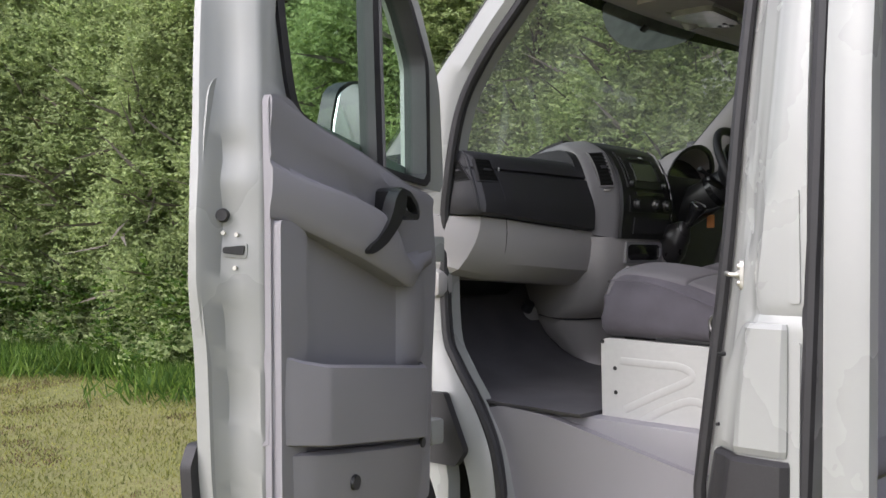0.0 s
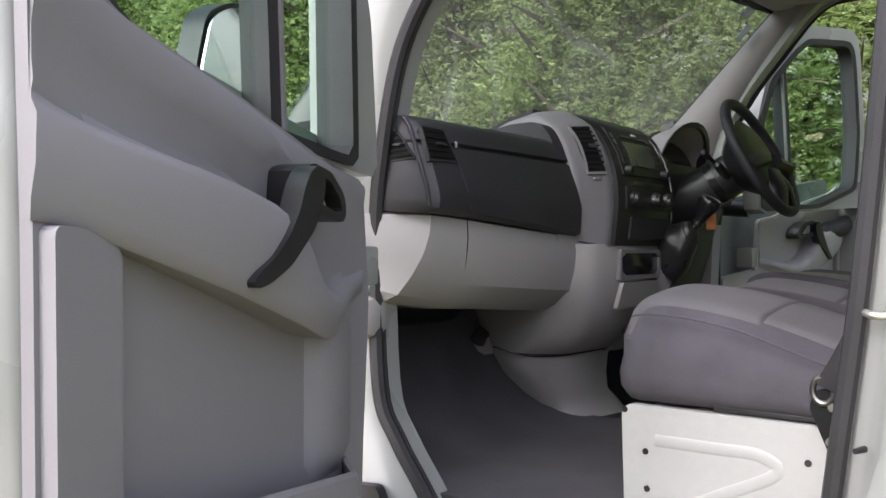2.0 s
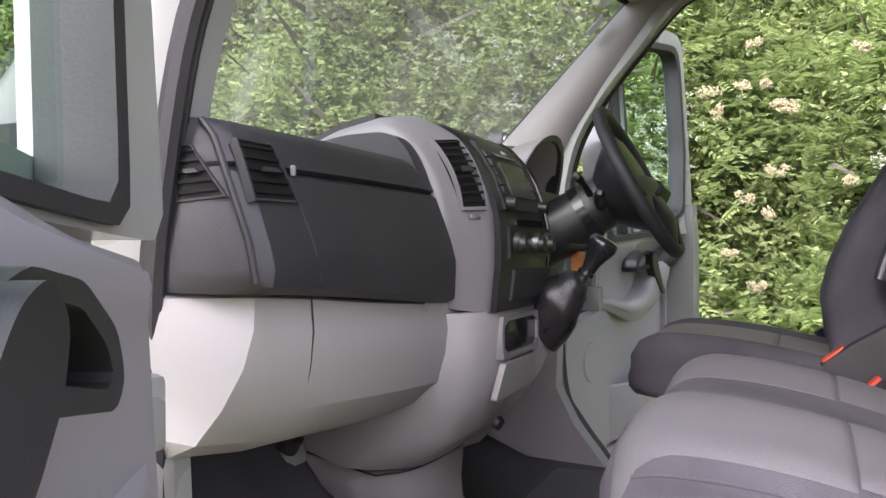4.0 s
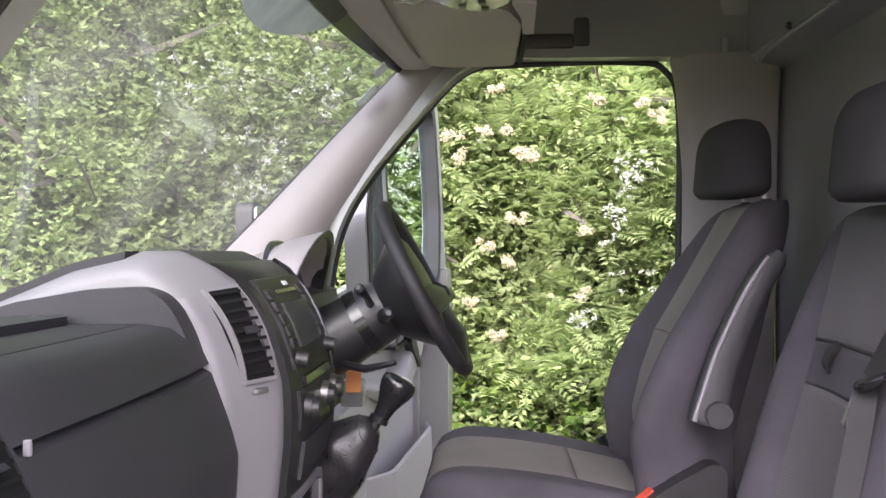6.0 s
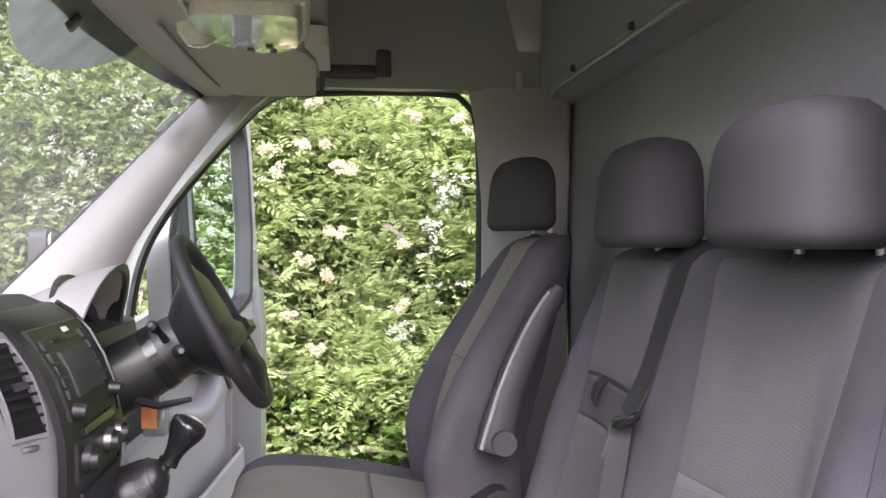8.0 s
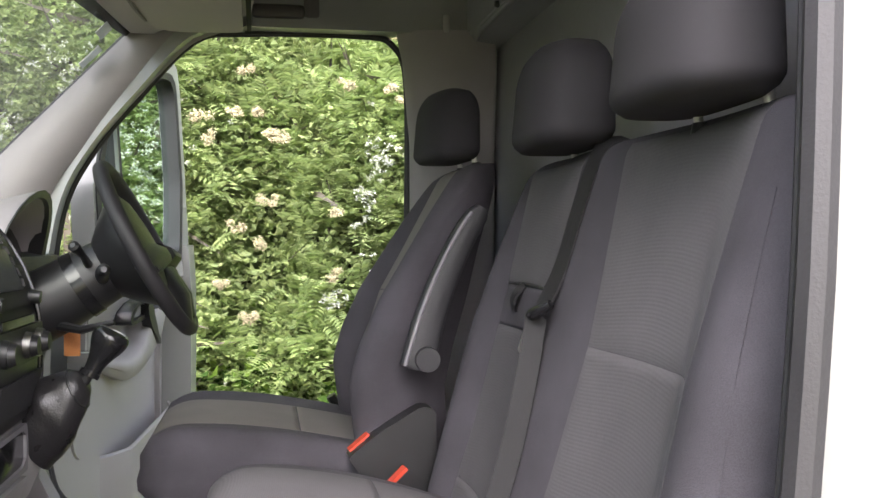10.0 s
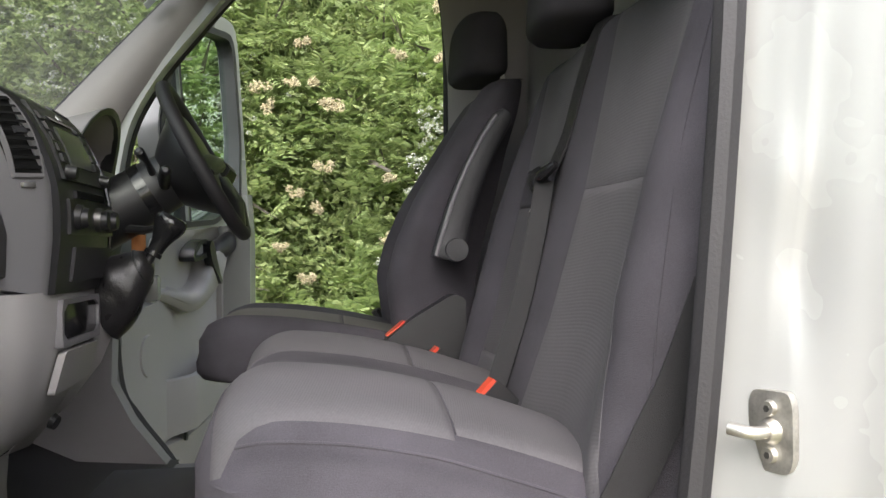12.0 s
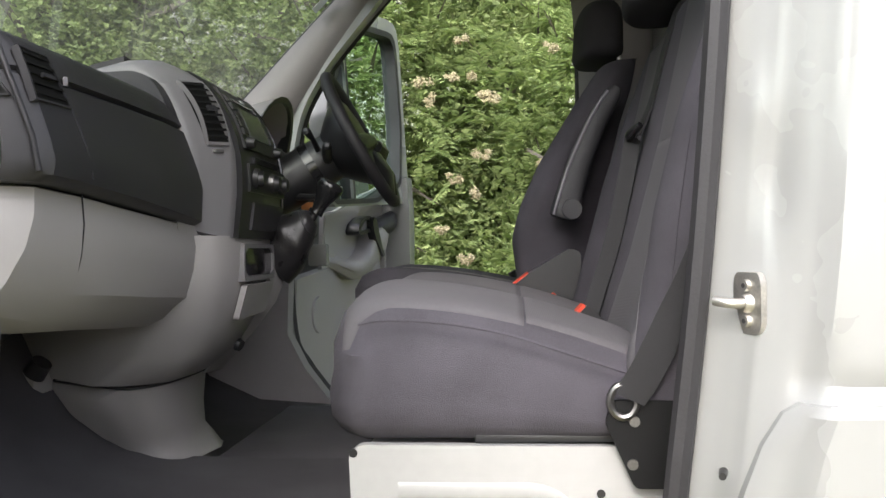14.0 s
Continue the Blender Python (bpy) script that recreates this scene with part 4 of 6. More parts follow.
    for u, zt, zr, zl, dp in ((0.879, 1.538, 1.415, 1.306, -0.030), (0.85, 1.537, 1.405, 1.304, -0.020), (0.82, 1.528, 1.394, 1.296, -0.010), (0.76, 1.510, 1.380, 1.275, 0.006), (0.69, 1.493, 1.367, 1.253, 0.020), (0.62, 1.480, 1.352, 1.232, 0.028), (0.56, 1.467, 1.337, 1.213, 0.032), (0.51, 1.455, 1.318, 1.197, 0.034), (0.48, 1.447, 1.295, 1.188, 0.034), (0.455, 1.441, 1.262, 1.180, 0.033), (0.42, 1.431, 1.238, 1.169, 0.030), (0.385, 1.423, 1.225, 1.161, 0.024), (0.345, 1.413, 1.22, 1.160, 0.014), (0.25, 1.396, 1.235, 1.194, -0.014), (0.165, 1.382, 1.245, 1.214, -0.035)):
        def out(z, d):
            return card(u, z, max(d, -0.0362))
        zc = zr + (zt - zr) * (0.55 if u > 0.5 else 0.72)
        lift = min(max(dp, 0.0) / 0.03, 1.0)
        sweep.append([card(u, zt, -0.05), out(zt - 0.003, -0.034), out(zt - 0.012, -0.032 + 0.004 * lift), out(zc + 0.008, -0.034 + 0.018 * lift), out(zc - 0.004, -0.036 + 0.016 * lift), out(zr + 0.030, -0.036), out(zr + 0.012, -0.034 + 0.004 * lift), out(zr + 0.003, -0.022 + dp * 0.75), out(zr - 0.004, -0.007 + dp), out(zr - 0.016, 0.000 + dp), out(zr + (zl - zr) * 0.55, -0.001 + dp), out(zl + 0.020, -0.006 + dp), out(zl + 0.004, -0.011 + dp), out(zl, -0.016 + dp), card(u, zl + 0.004, -0.045)])
    part("upper_sweep", loft(sweep), plastic, trim, "", 40)
    # hinge-side bulge beside the recess
    if side < 0:
        wedge = []
        for z, d0 in ((0.955, -0.02), (1.0, 0.0), (1.10, 0.0), (1.165, 0.0), (1.20, -0.006), (1.212, -0.016)):
            wedge.append([card(0.366, z, -0.05), card(0.358, z, -0.030 + d0), card(0.335, z, -0.016 + d0), card(0.25, z, -0.018 + d0), card(0.225, z, -0.034 + d0), card(0.16, z, -0.07 + d0), card(0.015, z, -0.165), card(0.015, z, -0.172), card(0.2, z, -0.08)])
        part("speaker_wing", loft(wedge), plastic, trim, "", 50)
        part("speaker_grille", disc(card(0.045, 1.060, -0.153), card(0.0405, 1.060, -0.1455), 0.060, 0.058, 32, 0.002), plastic, trim, "round speaker grille")
    else:
        flat = fillet([(-0.10, 1.176), (0.178, 1.206), (0.215, 1.06), (0.25, 0.80), (0.03, 0.785), (-0.06, 0.95), (-0.11, 1.05)], 0.012)
        part("speaker_panel", slab(flat, put, -0.20, -0.158, 0.005), plastic, trim)
        part("speaker_grille", disc(put(0.076, 1.056, -0.160), put(0.076, 1.056, -0.152), 0.061, 0.058, 32, 0.002), LIGHT_GREY, trim, "round speaker grille")
        part("arm_pad", loft([[card(u, zc + h * math.cos(w), dp + 0.03 * math.sin(w)) for w in (2 * math.pi * k / 14 for k in range(14))] for u, zc, h, dp in ((0.60, 1.345, 0.012, -0.02), (0.64, 1.352, 0.034, -0.004), (0.74, 1.368, 0.042, 0.004), (0.84, 1.385, 0.040, -0.004), (0.875, 1.392, 0.028, -0.014))]), DASH, trim, "dark padded armrest", 60)
    # pocket
    pocket = []
    for u, dp, zt in ((0.868, -0.045, 1.056), (0.849, -0.022, 1.046), (0.815, -0.004, 1.033), (0.770, 0.024, 1.022), (0.755, 0.030, 1.020), (0.50, 0.030, 0.992), (0.335, 0.030, 0.974), (0.32, 0.026, 0.971), (0.255, -0.012, 0.966), (0.20, -0.045, 0.968)):
        zb = 0.862 - 0.135 * (0.769 - u)
        pocket.append([card(u, zt, dp - 0.012), card(u, zt + 0.002, dp - 0.006), card(u, zt - 0.004, dp), card(u, (zt + zb) / 2, dp + 0.003), card(u, zb + 0.004, dp), card(u, zb, dp - 0.012), card(u, zb, -0.06), card(u, zb + 0.02, -0.045 if dp < -0.03 else dp - 0.014)])
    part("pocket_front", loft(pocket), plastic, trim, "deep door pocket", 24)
    lower = []
    for u, dp in ((0.858, -0.04), (0.80, -0.008), (0.772, 0.008), (0.50, 0.018), (0.30, 0.004), (0.19, -0.045)):
        zb = 0.856 - 0.135 * (0.769 - u)
        lower.append([card(u, zb - 0.006, dp - 0.012), card(u, zb - 0.012, dp), card(u, 0.70, dp - 0.004), card(u, 0.60, dp - 0.02), card(u, 0.60, -0.06), card(u, zb - 0.01, -0.06)])
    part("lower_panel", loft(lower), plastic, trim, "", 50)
    part("cap_hole", disc(card(0.64, 0.765, 0.012), card(0.64, 0.765, 0.019), 0.017, 0.015, 20), BLACK, trim)
    part("cap_hole", disc(card(0.30, 0.785, 0.0), card(0.30, 0.785, 0.008), 0.013, 0.012, 20), BLACK, trim)
    # grab handle and latch lever
    def grip_put(u, z, d):
        return card(u, z, d + 0.026 - 0.12 * max(0.0, u - 0.545) - 0.05 * max(0.0, 0.47 - u))
    blade = fillet([(0.474, 1.386), (0.498, 1.376), (0.514, 1.357), (0.527, 1.328), (0.552, 1.297), (0.578, 1.273), (0.606, 1.257), (0.618, 1.247), (0.612, 1.238), (0.590, 1.242), (0.552, 1.260), (0.517, 1.284), (0.488, 1.306), (0.464, 1.338), (0.456, 1.366)], 0.010)
    part("grab_handle", slab(blade, grip_put, -0.014, 0.014, 0.009, 3), BLACK, door, "black plastic grab handle")
    ring = [(0.490, 1.380), (0.462, 1.389), (0.405, 1.381), (0.362, 1.356), (0.350, 1.330), (0.363, 1.316), (0.410, 1.322), (0.475, 1.330)]
    hole = [(0.466, 1.366), (0.450, 1.376), (0.408, 1.369), (0.377, 1.350), (0.367, 1.334), (0.376, 1.328), (0.415, 1.335), (0.462, 1.343)]
    part("lever_surround", frame_of(fillet(ring, 0.008), fillet(hole, 0.006), grip_put, -0.065, 0.0, 56, (0.415, 1.352), 0.003), BLACK, door)
    part("lever_recess", slab(fillet(hole, 0.004), grip_put, -0.07, -0.045), LOUVRE, door)
    part("release_lever", slab(fillet([(0.460, 1.368), (0.446, 1.372), (0.398, 1.338), (0.420, 1.336), (0.458, 1.344)], 0.006), grip_put, -0.05, -0.010, 0.005), SILVER, door, "silver release lever")
    # latch hardware on the end face
    part("door_buffer", disc(on_end(-0.122, 1.311, -0.002), on_end(-0.118, 1.311, 0.010), 0.0135, 0.011, 20, 0.002), RUBBER, door, "dark rubber buffer")
    part("latch_plate", slab(fillet([(-0.121, 1.234), (-0.080, 1.231), (-0.079, 1.259), (-0.121, 1.256)], 0.006), on_end, -0.01, 0.002, 0.001), WHITE, door)
    part("latch_slot", slab(fillet([(-0.118, 1.240), (-0.084, 1.236), (-0.082, 1.255), (-0.118, 1.251)], 0.005), on_end, -0.005, 0.0055, 0.001), BLACK, door, "black door latch slot")
    for d, z in ((-0.120, 1.278), (-0.098, 1.275), (-0.100, 1.212)):
        part("screw", disc(on_end(d, z, -0.002), on_end(d + 0.002, z, 0.005), 0.0042, 0.004, 12), WORN_STEEL, door)
    part("bump_strip", slab(fillet([(0.83, 0.70), (0.93, 0.70), (0.945, 0.84), (0.925, 0.88), (0.83, 0.88)], 0.01), put, -0.19, -0.165, 0.008), RUBBER, door, "black side protection strip")
    for z in (0.75, 1.25):
        part("hinge", rbox(put(-0.01, z, -0.12), (0.05, 0.06, 0.07), 0.008), WHITE, door)

    # door mirror on the outer side
    def mir(u, z, d):
        return put(u, z, d)
    sh = [(-0.105, 1.50), (-0.105, 1.735), (0.035, 1.712), (0.10, 1.68), (0.132, 1.58), (0.12, 1.45), (-0.02, 1.36), (-0.10, 1.37)]
    part("mirror_housing", slab(fillet([(u * 1.05, 1.55 + (z - 1.55) * 1.05) for u, z in sh], 0.03), mir, -0.40, -0.356, 0.012), BLACK, door, "black mirror housing")
    part("mirror_glass", slab(fillet(sh, 0.025), mir, -0.352, -0.347), MIRROR, door, "mirror reflecting pale sky")
    part("mirror_arm", tube([put(0.06, 1.42, -0.15), put(0.03, 1.43, -0.28), put(0.0, 1.47, -0.38)], 0.03, 10), BLACK, door)
    return door, put


passenger_door, _ = cab_door(-1, "passenger_door", "white van passenger door standing open with grey trim", (-1.0, 0.74), 18.0)
driver_door, _ = cab_door(1, "driver_door", "white van driver's door standing open with grey trim", (1.0, 0.74), 10.0, 0.13)

# striker on the rear pillar
striker = thing("door_striker", "steel door striker bolted to the white pillar", "door striker")
sm = pose(-0.922, 0.003, 1.196, 0, 0, -62)


def at_m(m, *p):
    return tuple(m @ Vector(p))


part("plate", slab(fillet([(-0.017, -0.033), (0.017, -0.033), (0.021, -0.022), (0.021, 0.022), (0.017, 0.033), (-0.017, 0.033), (-0.021, 0.022), (-0.021, -0.022)], 0.006), lambda a, b, d: at_m(sm, d, a, b), -0.008, 0.0, 0.0015), WORN_STEEL, striker)
for z in (-0.019, 0.019):
    part("bolt", disc(at_m(sm, -0.008, 0, z), at_m(sm, -0.013, 0, z), 0.007, 0.006, 16, 0.001), WORN_STEEL, striker)
    part("bolt_socket", disc(at_m(sm, -0.012, 0, z), at_m(sm, -0.0134, 0, z), 0.003, 0.003, 6), DARK_STEEL, striker)
part("boss", disc(at_m(sm, -0.006, 0, 0), at_m(sm, -0.014, 0.001, 0), 0.012, 0.008, 20, 0.001), WORN_STEEL, striker)
part("pin", tube(smooth_path([at_m(sm, -0.008, 0, 0.0), at_m(sm, -0.024, 0.002, 0), at_m(sm, -0.031, 0.008, 0.001), at_m(sm, -0.035, 0.020, 0.003)], 3), 0.0055, 12), WORN_STEEL, striker)


# ---- dashboard ----
dash = thing("dashboard", "charcoal and grey plastic van dashboard with glovebox and centre stack", "dashboard")


def dash_ring(x, y, z0):
    """Section of the charcoal upper part: y is the face's place, z0 the seam's height."""
    return [(x, 1.42, 1.42), (x, y + 0.42, 1.50), (x, y + 0.22, 1.533), (x, y + 0.105, 1.538), (x, y + 0.072, 1.534), (x, y + 0.055, 1.522), (x, y + 0.045, 1.505), (x, y + 0.036, 1.487), (x, y + 0.044, 1.482), (x, y + 0.033, 1.476), (x, y + 0.022, 1.446), (x, y + 0.007, 1.40), (x, y + 0.001, 1.375), (x, y + 0.004, z0 + 0.008), (x, y + 0.02, z0), (x, 1.2, z0), (x, 1.42, z0)]


secs = ((-0.903, 0.97, 1.355), (-0.894, 0.90, 1.352), (-0.885, 0.845, 1.35), (-0.873, 0.812, 1.349), (-0.86, 0.80, 1.348), (-0.80, 0.797, 1.346), (-0.60, 0.793, 1.332), (-0.40, 0.795, 1.316), (-0.30, 0.803, 1.309))
part("upper_dash", loft([dash_ring(*s) for s in secs]), DASH, dash, "charcoal textured upper dash", 30)
part("dash_ridge", tube([(-0.877, 0.878, 1.532), (-0.878, 0.862, 1.514), (-0.879, 0.845, 1.47), (-0.879, 0.836, 1.446), (-0.878, 0.820, 1.40), (-0.876, 0.814, 1.36)], 0.004, 8), DASH, dash)
part("dash_joint", tube([(-0.792, 0.846, 1.515), (-0.787, 0.829, 1.478), (-0.778, 0.818, 1.446), (-0.772, 0.803, 1.40), (-0.764, 0.7975, 1.358)], 0.0014, 6), DASH, dash)


def vent(name, corners, belly, slats, label, up=0.0):
    """A louvred vent: four corners tl, tr, br, bl as seen from the seats."""
    tl, tr, br, bl = (Vector(c) for c in corners)
    nrm = (tr - tl).cross(bl - tl).normalized()
    if nrm.y > 0:
        nrm = -nrm

    def put(a, b, d):
        return tuple((tl * (1 - a) + tr * a) * (1 - b) + (bl * (1 - a) + br * a) * b + nrm * (d + up + belly * 4 * b * (1 - b)))
    root = part(name, frame_of([(-0.05, -0.04), (1.05, -0.04), (1.05, 1.04), (-0.05, 1.04)], [(0, 0), (1, 0), (1, 1), (0, 1)], put, -0.008, 0.0015, 40, (0.5, 0.5)), DASH if "dash" in name else SILVER, dash, label)
    # no duct is cut behind: backing and slats carry its shade as near-black colour
    part("backing", slab([(0, 0), (1, 0), (1, 1), (0, 1)], put, -0.012, 0.0), LOUVRE, root)
    for k in range(slats):
        b = (k + 0.5) / slats
        h = 0.26 / slats
        part("slat", slab([(0.03, b - h), (0.97, b - h), (0.97, b + h * 0.2), (0.03, b + h * 0.2)], put, 0.0002, 0.002), LOUVRE, root)
    part("tab", slab([(0.35, 0.46), (0.72, 0.46), (0.78, 0.54), (0.35, 0.54)], put, 0.001, 0.006, 0.001), DASH, root)
    return root


vent("dash_vent", ((-0.868, 0.840, 1.509), (-0.803, 0.839, 1.509), (-0.786, 0.818, 1.449), (-0.867, 0.820, 1.448)), 0.001, 5, "black louvred air vent")
vent("dash_vent", ((-0.891, 0.905, 1.503), (-0.887, 0.884, 1.503), (-0.882, 0.848, 1.452), (-0.892, 0.896, 1.447)), 0.002, 5, "black louvred side vent")

# grey lower dash with the glovebox


def low_ring(x, y, z1, z0, yb, slope=0.0):
    """Section of the glovebox; slope moves its foot sideways."""
    def at(yy, zz):
        return (x + slope * (z1 - zz) / (z1 - z0), yy, zz)
    return [at(1.2, z1), at(y + 0.02, z1), at(y + 0.002, z1 - 0.006), at(y - 0.003, z1 - 0.04), at(y + 0.002, z1 - 0.08), at(y + 0.02, z0 + 0.05), at(yb - 0.022, z0 + 0.014), at(yb + 0.01, z0), at(yb + 0.12, z0 - 0.002), at(1.25, z0 + 0.03)]


part("glovebox", loft([low_ring(*r) for r in ((-0.945, 0.965, 1.352, 1.205, 1.0), (-0.835, 0.838, 1.35, 1.178, 0.905, -0.055), (-0.72, 0.826, 1.342, 1.158, 0.905, -0.03), (-0.60, 0.822, 1.332, 1.150, 0.90), (-0.45, 0.820, 1.322, 1.140, 0.90), (-0.30, 0.822, 1.312, 1.132, 0.905), (-0.235, 0.826, 1.306, 1.128, 0.92))]), LIGHT_GREY, dash, "light grey glovebox lid", 22)
part("glovebox_joint", tube([(-0.737, 0.826, 1.342), (-0.737, 0.8235, 1.30), (-0.735, 0.829, 1.26), (-0.729, 0.839, 1.232)], 0.0012, 6), DASH, dash)
part("glovebox_catch", slab(fillet([(-0.385, 1.316), (-0.288, 1.310), (-0.288, 1.264), (-0.382, 1.264)], 0.003), lambda x, z, d: (x, 0.8235 - (1.29 - z) * 0.04 - d, z), -0.01, 0.003, 0.0015), LIGHT_GREY, dash)
# no notch is cut; a charcoal plate paints the shade under the catch
part("notch_shade", slab([(-0.381, 1.263), (-0.30, 1.263), (-0.297, 1.236), (-0.34, 1.247), (-0.38, 1.252)], lambda x, z, d: (x, 0.826 - d, z), -0.01, 0.0015), DASH, dash, "finger notch with its shade put in as a dark plate")
part("glovebox_underside", loft([[(x, 0.93, 1.165 - (x + 0.85) * 0.05), (x, 1.15, 1.16), (x, 1.3, 1.05), (x, 1.3, 1.2)] for x in (-0.90, -0.5, -0.2)]), BLACK, dash)
part("lower_corner_trim", rbox((-0.905, 0.96, 1.15), (0.07, 0.10, 0.08), 0.02), LIGHT_GREY, dash)

# silver centre pod: a curved face from the windscreen to the knees
POD = ((1.66 - 0.03, 0.97), (1.622, 0.905), (1.605, 0.865), (1.585, 0.835), (1.55, 0.808), (1.50, 0.784), (1.45, 0.771), (1.40, 0.768), (1.35, 0.77), (1.30, 0.778))


def pod_y(z):
    return lerp([(zz, yy) for zz, yy in POD[::-1]], z)[0]


def pod_ring(x, lift, top=0.0, z_low=1.30):
    zs = [1.622, 1.612, 1.60, 1.585, 1.565, 1.53, 1.49, 1.45, 1.41, 1.37, 1.33, z_low]
    pts = [(x, 1.30, 1.49), (x, 1.12, 1.565 + top), (x, 1.02, 1.606 + top), (x, 0.95, 1.622 + top)]
    pts += [(x, pod_y(z) + lift * min(1.0, (1.66 - z) / 0.09), z + top * (z > 1.58)) for z in zs]
    return pts + [(x, 1.0, z_low), (x, 1.40, z_low)]


part("centre_pod", loft([pod_ring(-0.306, 0.064, -0.034, 1.306), pod_ring(-0.304, 0.054, -0.026, 1.305), pod_ring(-0.299, 0.047, -0.020, 1.304), pod_ring(-0.288, 0.041, -0.014, 1.30), pod_ring(-0.266, 0.030, -0.007, 1.296), pod_ring(-0.232, 0.006, -0.002, 1.29), pod_ring(-0.215, 0.0, 0, 1.288), pod_ring(-0.200, 0.002, -0.001, 1.285)]), SILVER, dash, "silver grey band round the centre vent", 30)
part("stack_cap", loft([pod_ring(-0.198, 0.003, -0.003, 1.285), pod_ring(-0.10, 0.0, 0.0, 1.285), pod_ring(0.10, 0.0, -0.002, 1.285), pod_ring(0.125, 0.008, -0.008, 1.285), pod_ring(0.136, 0.03, -0.025, 1.285)]), DASH, dash, "charcoal cap over the centre stack", 30)
part("pod_tray", loft([[(-0.272, y, z + 0.0015), (-0.225, y, z + 0.0015), (-0.225, y, z - 0.01), (-0.272, y, z - 0.01)] for y, z in ((0.955, 1.6205), (1.02, 1.606), (1.12, 1.565), (1.20, 1.532))]), RUBBER, dash, "dark open tray along the pod top")
vent("centre_vent", ((-0.272, pod_y(1.570) + 0.031, 1.570), (-0.230, pod_y(1.574) + 0.001, 1.574), (-0.234, pod_y(1.462) + 0.004, 1.462), (-0.272, pod_y(1.460) + 0.031, 1.460)), 0.014, 9, "tall louvred centre vent", 0.005)
part("dash_clip", rbox((-0.772, 0.829, 1.484), (0.004, 0.006, 0.012), 0.001), DOOR_GREY, dash, "small pale clip beside the vent")
part("pod_button", rbox((-0.254, pod_y(1.447) + 0.018, 1.447), (0.022, 0.008, 0.007), 0.002, Euler((0, 0, radians(-36))).to_matrix().to_4x4()), STEEL, dash, "small chrome badge button")
# black centre stack
zs = [1.606, 1.59, 1.56, 1.52, 1.48, 1.44, 1.40, 1.36, 1.32, 1.288]
part("centre_console", loft([[(x, pod_y(z) + lift, z) for z in zs] + [(x, pod_y(z) + 0.03, z) for z in zs[::-1]] for x, lift in ((-0.205, 0.004), (-0.196, -0.007), (-0.05, -0.010), (0.105, -0.007), (0.128, 0.004))]), BLACK, dash, "black centre stack", 35)
part("stack_edge", tube([(0.126, pod_y(z) - 0.006, z) for z in zs], 0.004, 8), GLOSS, dash)


def on_pod(x, z, d=0.0):
    return (x, pod_y(z) - 0.010 - d, z)


def pod_plate(x0, x1, z0, z1, d, bevel=0.002):
    return finish(loft([[on_pod(x, z0, d), on_pod(x, (z0 + z1) / 2, d), on_pod(x, z1, d), on_pod(x, z1, -0.006), on_pod(x, z0, -0.006)] for x in (x0, x1)]), bevel)


radio = thing("radio", "black car radio with display and buttons set in the stack", "radio")
part("fascia", pod_plate(-0.165, 0.09, 1.462, 1.582, 0.003), BLACK, radio)
SCREEN_GREY = material("grey_display_glass", (0.06, 0.065, 0.06), 0.15, spread=0.03)
part("display", pod_plate(-0.105, 0.035, 1.487, 1.548, 0.005, 0.001), SCREEN_GREY, radio, "grey switched-off display")
part("disc_slot", pod_plate(-0.10, 0.03, 1.561, 1.566, 0.0042, 0.0005), GLOSS, radio)
part("mark", pod_plate(-0.02, 0.004, 1.570, 1.576, 0.0042, 0.0004), STICKER, radio)
for x in (-0.152, 0.05):
    for k in range(5):
        part("button", pod_plate(x, x + 0.03, 1.49 + 0.0165 * k, 1.502 + 0.0165 * k, 0.0048, 0.001), DASH, radio)
for x in (-0.145, 0.068):
    part("knob", disc(on_pod(x, 1.474, 0.002), on_pod(x, 1.472, 0.018), 0.0115, 0.010, 20, 0.0015), BLACK, radio)
heat = thing("heater_panel", "black heater control panel with rotary knobs", "heater controls")
part("panel", pod_plate(-0.16, 0.115, 1.378, 1.432, 0.003), BLACK, heat)
for x in (-0.125, 0.0, 0.07):
    k = part("dial", disc(on_pod(x, 1.405, 0.002), on_pod(x, 1.404, 0.012), 0.0205, 0.0195, 28, 0.001), DARK_STEEL if x > -0.1 else BLACK, heat, "rotary dial")
    part("dial_cap", disc(on_pod(x, 1.404, 0.012), on_pod(x, 1.404, 0.022), 0.0175, 0.014, 28, 0.002), BLACK, k)
part("switch_panel", pod_plate(-0.12, 0.06, 1.435, 1.447, 0.004, 0.001), GLOSS, dash)
part("ashtray", pod_plate(-0.13, 0.105, 1.305, 1.358, 0.004, 0.004), DASH, dash, "dark ashtray flap")

# lower grey console with cubby, tapering down to the floor
LOWC = ((1.292, -0.29, 0.10, 0.782), (1.24, -0.285, 0.085, 0.782), (1.19, -0.27, 0.075, 0.79), (1.13, -0.235, 0.07, 0.81), (1.07, -0.20, 0.08, 0.85), (1.012, -0.180, 0.115, 0.925))
rings = []
for z, x0, x1, y in LOWC:
    rings.append([(-0.06, 1.3, z), (-0.095, 1.185, z), (x0 - 0.028, y + 0.13, z), (x0 - 0.032, y + 0.07, z), (x0, y + 0.02, z), (x0 + 0.03, y, z), ((x0 + x1) / 2, y - 0.008, z), (x1 - 0.02, y - 0.004, z), (x1, y + 0.01, z), (x1 + 0.02, y + 0.06, z), (x1 + 0.03, 1.3, z)])
part("lower_console", loft(rings), LIGHT_GREY, dash, "grey lower console", 60)
